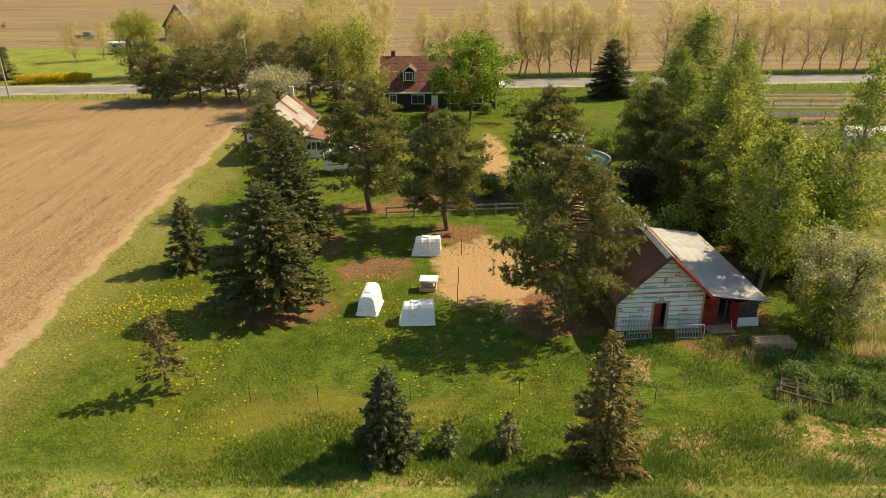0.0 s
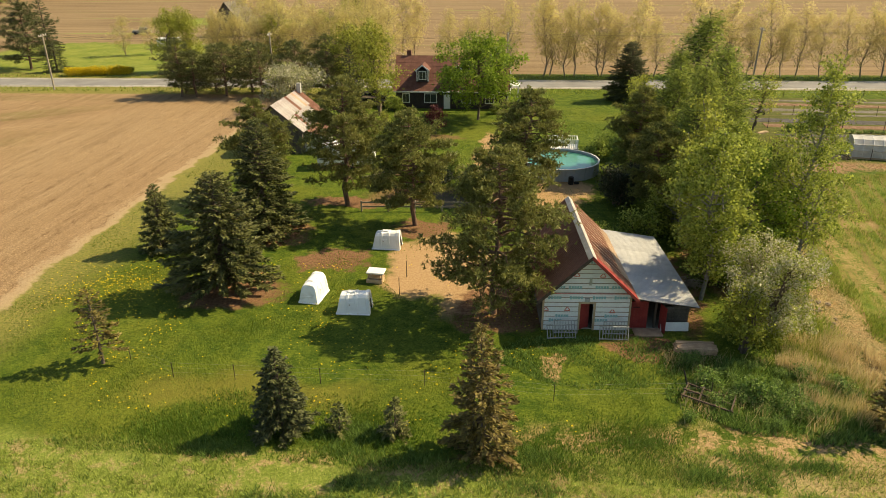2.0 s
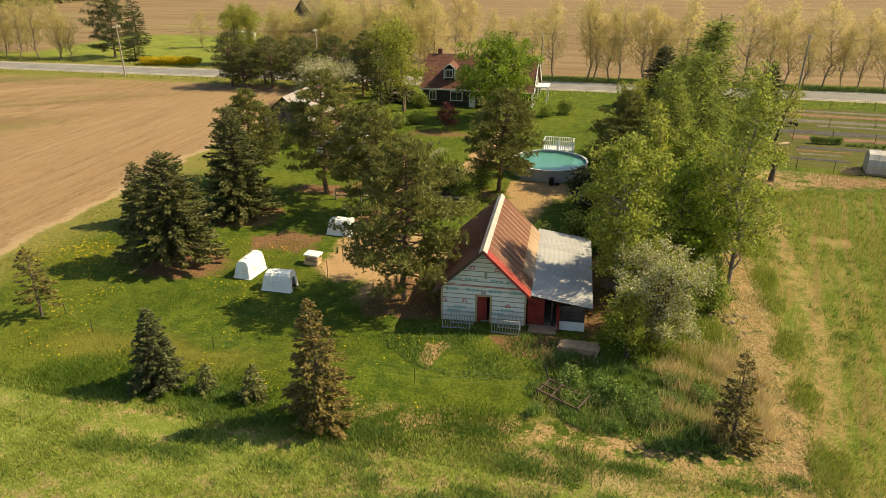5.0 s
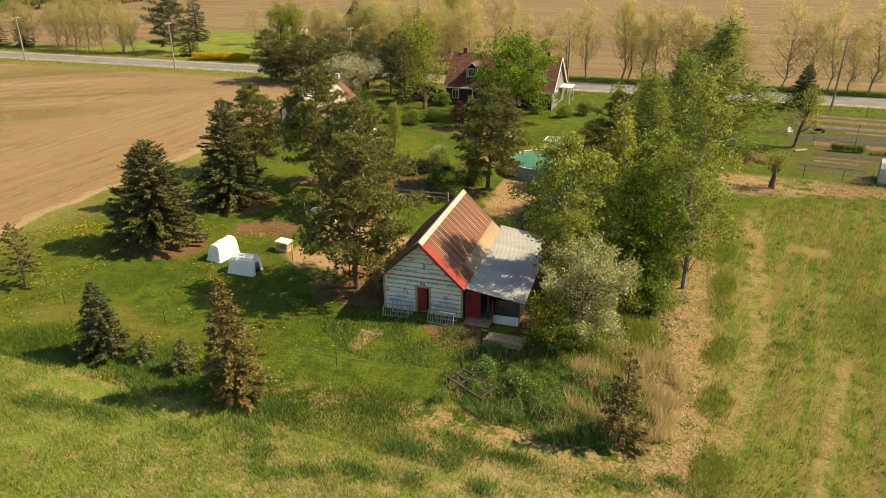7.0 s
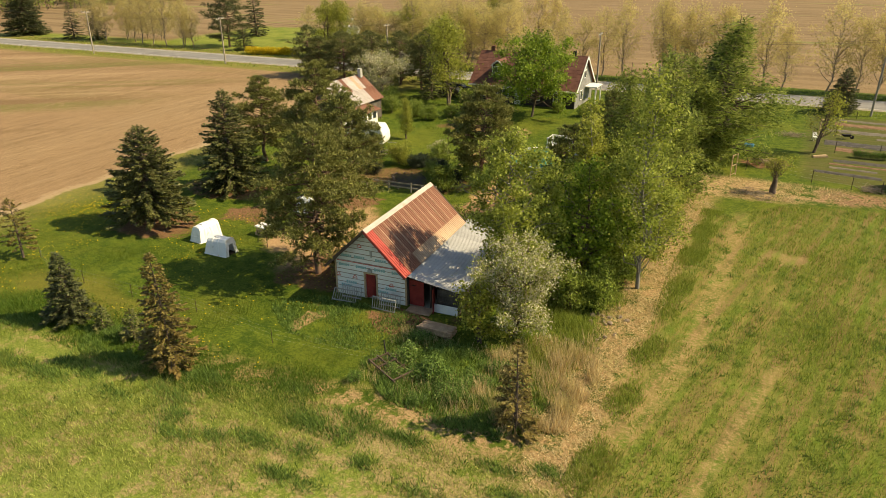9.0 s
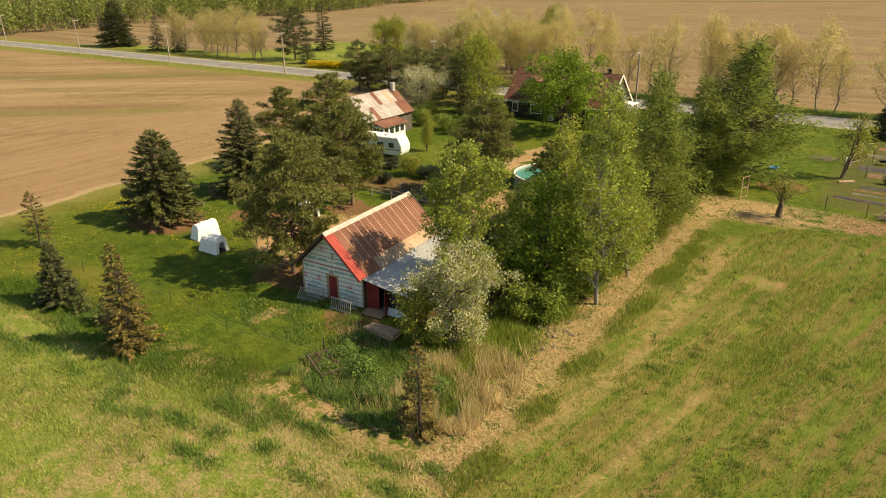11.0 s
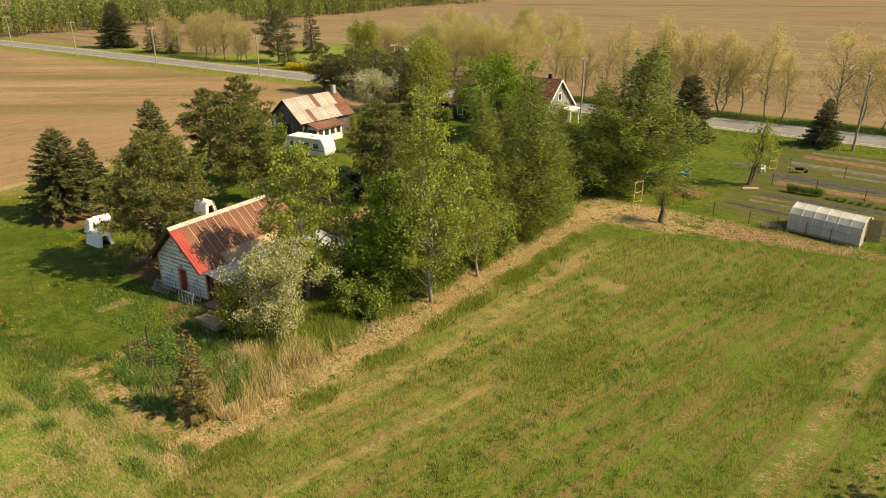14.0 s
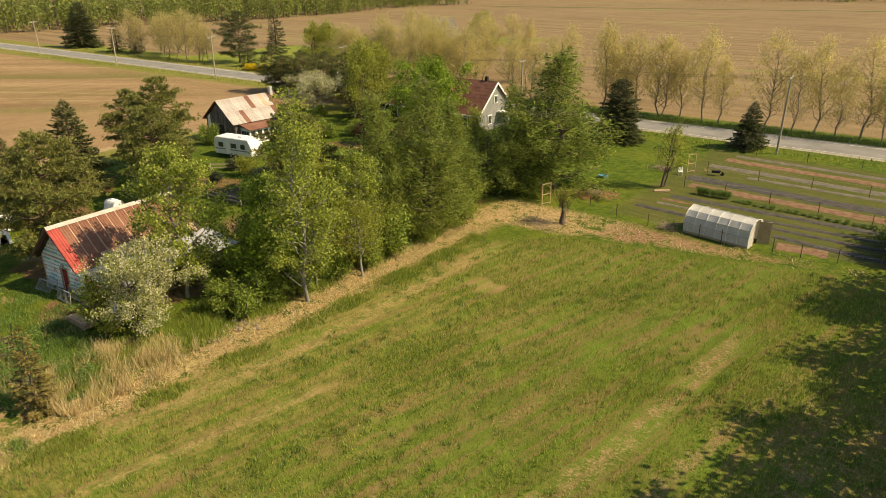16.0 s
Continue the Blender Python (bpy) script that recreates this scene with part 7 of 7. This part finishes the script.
blades("verge_grass", "green roadside verge grass", "tallgrass", p, 0.35, 0.08, 0.5, 19)
p = scatter(40000, 30, 32, 24, 66, lambda x, y: np.clip(0.5 + 0.8 * wave(x, y, 0.8, 28) - np.abs(x - 31.0) * 0.5, 0, 1), 20)
blades("edge_grass", "green grass fringe beside the straw strip", "tallgrass", p, 0.28, 0.022, 0.5, 21)


def tufts(name, label, mat, n, per, x0, x1, y0, y1, keep, h, spread, seed):
    """Small tufts, each of a few blades, set out over a stretch of ground."""
    rng = np.random.default_rng(seed)
    c = scatter(n, x0, x1, y0, y1, keep, seed)
    p = np.repeat(c, per, 0) + rng.normal(size=(len(c) * per, 2)) * spread
    blades(name, label, mat, p, h * np.repeat(rng.uniform(0.6, 1.3, len(c)), per), 0.022, 0.45, seed + 1)


tufts("crop_tufts", "taller dark green tufts standing in the crop rows", "cropdark", 9000, 13, 31, 72, 22, 72, lambda x, y: in_crop(x, y) * np.clip(0.25 + 0.9 * wave((x - (y - 40) * 0.2) * 1.2, y * 0.25, 1.0, 51) + 0.5 * wave(x, y, 0.3, 52), 0, 1), 0.30, 0.14, 53)
tufts("rough_tufts", "bluish tufts of grass in the unmown strip", "cropdark", 4200, 13, -24, 30, 14, 27.5, lambda x, y: in_front(x, y) * np.clip(0.1 + 0.9 * wave(x * 0.5, y * 1.6, 1.0, 54) + 0.3 * wave(x, y, 0.3, 55), 0, 1), 0.27, 0.16, 56)


def dandelions():
    rng = np.random.default_rng(31)
    p = scatter(15000, -25, 12, 27, 46, lambda x, y: np.clip(0.05 + 0.35 * wave(x, y, 0.9, 33) + 1.4 * np.exp(-((x + 19.5) / 3.0) ** 2 - ((y - 40.5) / 2.4) ** 2), 0, 1), 30)
    n = len(p)
    c = np.concatenate((p, rng.uniform(0.07, 0.13, (n, 1))), 1)
    s = rng.uniform(0.028, 0.060, n)[:, None]
    a = rng.uniform(0, 6.28, n)
    u, v = np.stack((np.cos(a), np.sin(a), 0 * a), 1), np.stack((-np.sin(a), np.cos(a), 0.3 + 0 * a), 1)
    q = np.stack((c - u * s, c - v * s, c + u * s, c + v * s), 1)
    tagged(obj("dandelions", quads_mesh("dandelions", q, MAT["dandelion"])), "yellow dandelion heads scattered over the lawn", "flowers", kind="stuff")


dandelions()


def clods():
    """Small lumps of soil on the ploughed field."""
    rng = np.random.default_rng(91)
    p = scatter(60000, -85, -25, 22, 108, lambda x, y: np.where(x < -26.4 - (y - 40) * 0.035, np.clip(0.45 + 0.7 * wave(x, y, 0.5, 92), 0.04, 1) * np.clip((x + 95) / 55, 0.1, 1), 0.0), 90)
    n = len(p)
    s = rng.uniform(0.04, 0.13, n)[:, None]
    a = rng.uniform(0, 6.28, n)
    base = np.concatenate((p, np.zeros((n, 1))), 1)
    ring = [base + np.stack((np.cos(a + k * 2.094) * 1.2, np.sin(a + k * 2.094) * 0.8, 0 * a - 0.1), 1) * s for k in range(3)]
    top = base + np.stack((rng.normal(size=n) * 0.3, rng.normal(size=n) * 0.3, rng.uniform(0.5, 0.9, n)), 1) * s
    v = np.stack((*ring, top), 1).reshape(-1, 3)
    f = (np.array([[0, 1, 3], [1, 2, 3], [2, 0, 3]])[None] + 4 * np.arange(n)[:, None, None]).reshape(-1, 3)
    tagged(obj("soil_clods", np_mesh("soil_clods", v, f, np.full(len(f), 3), MAT["clod"])), "dry clods of soil on the ploughed field", "soil", kind="stuff")


clods()
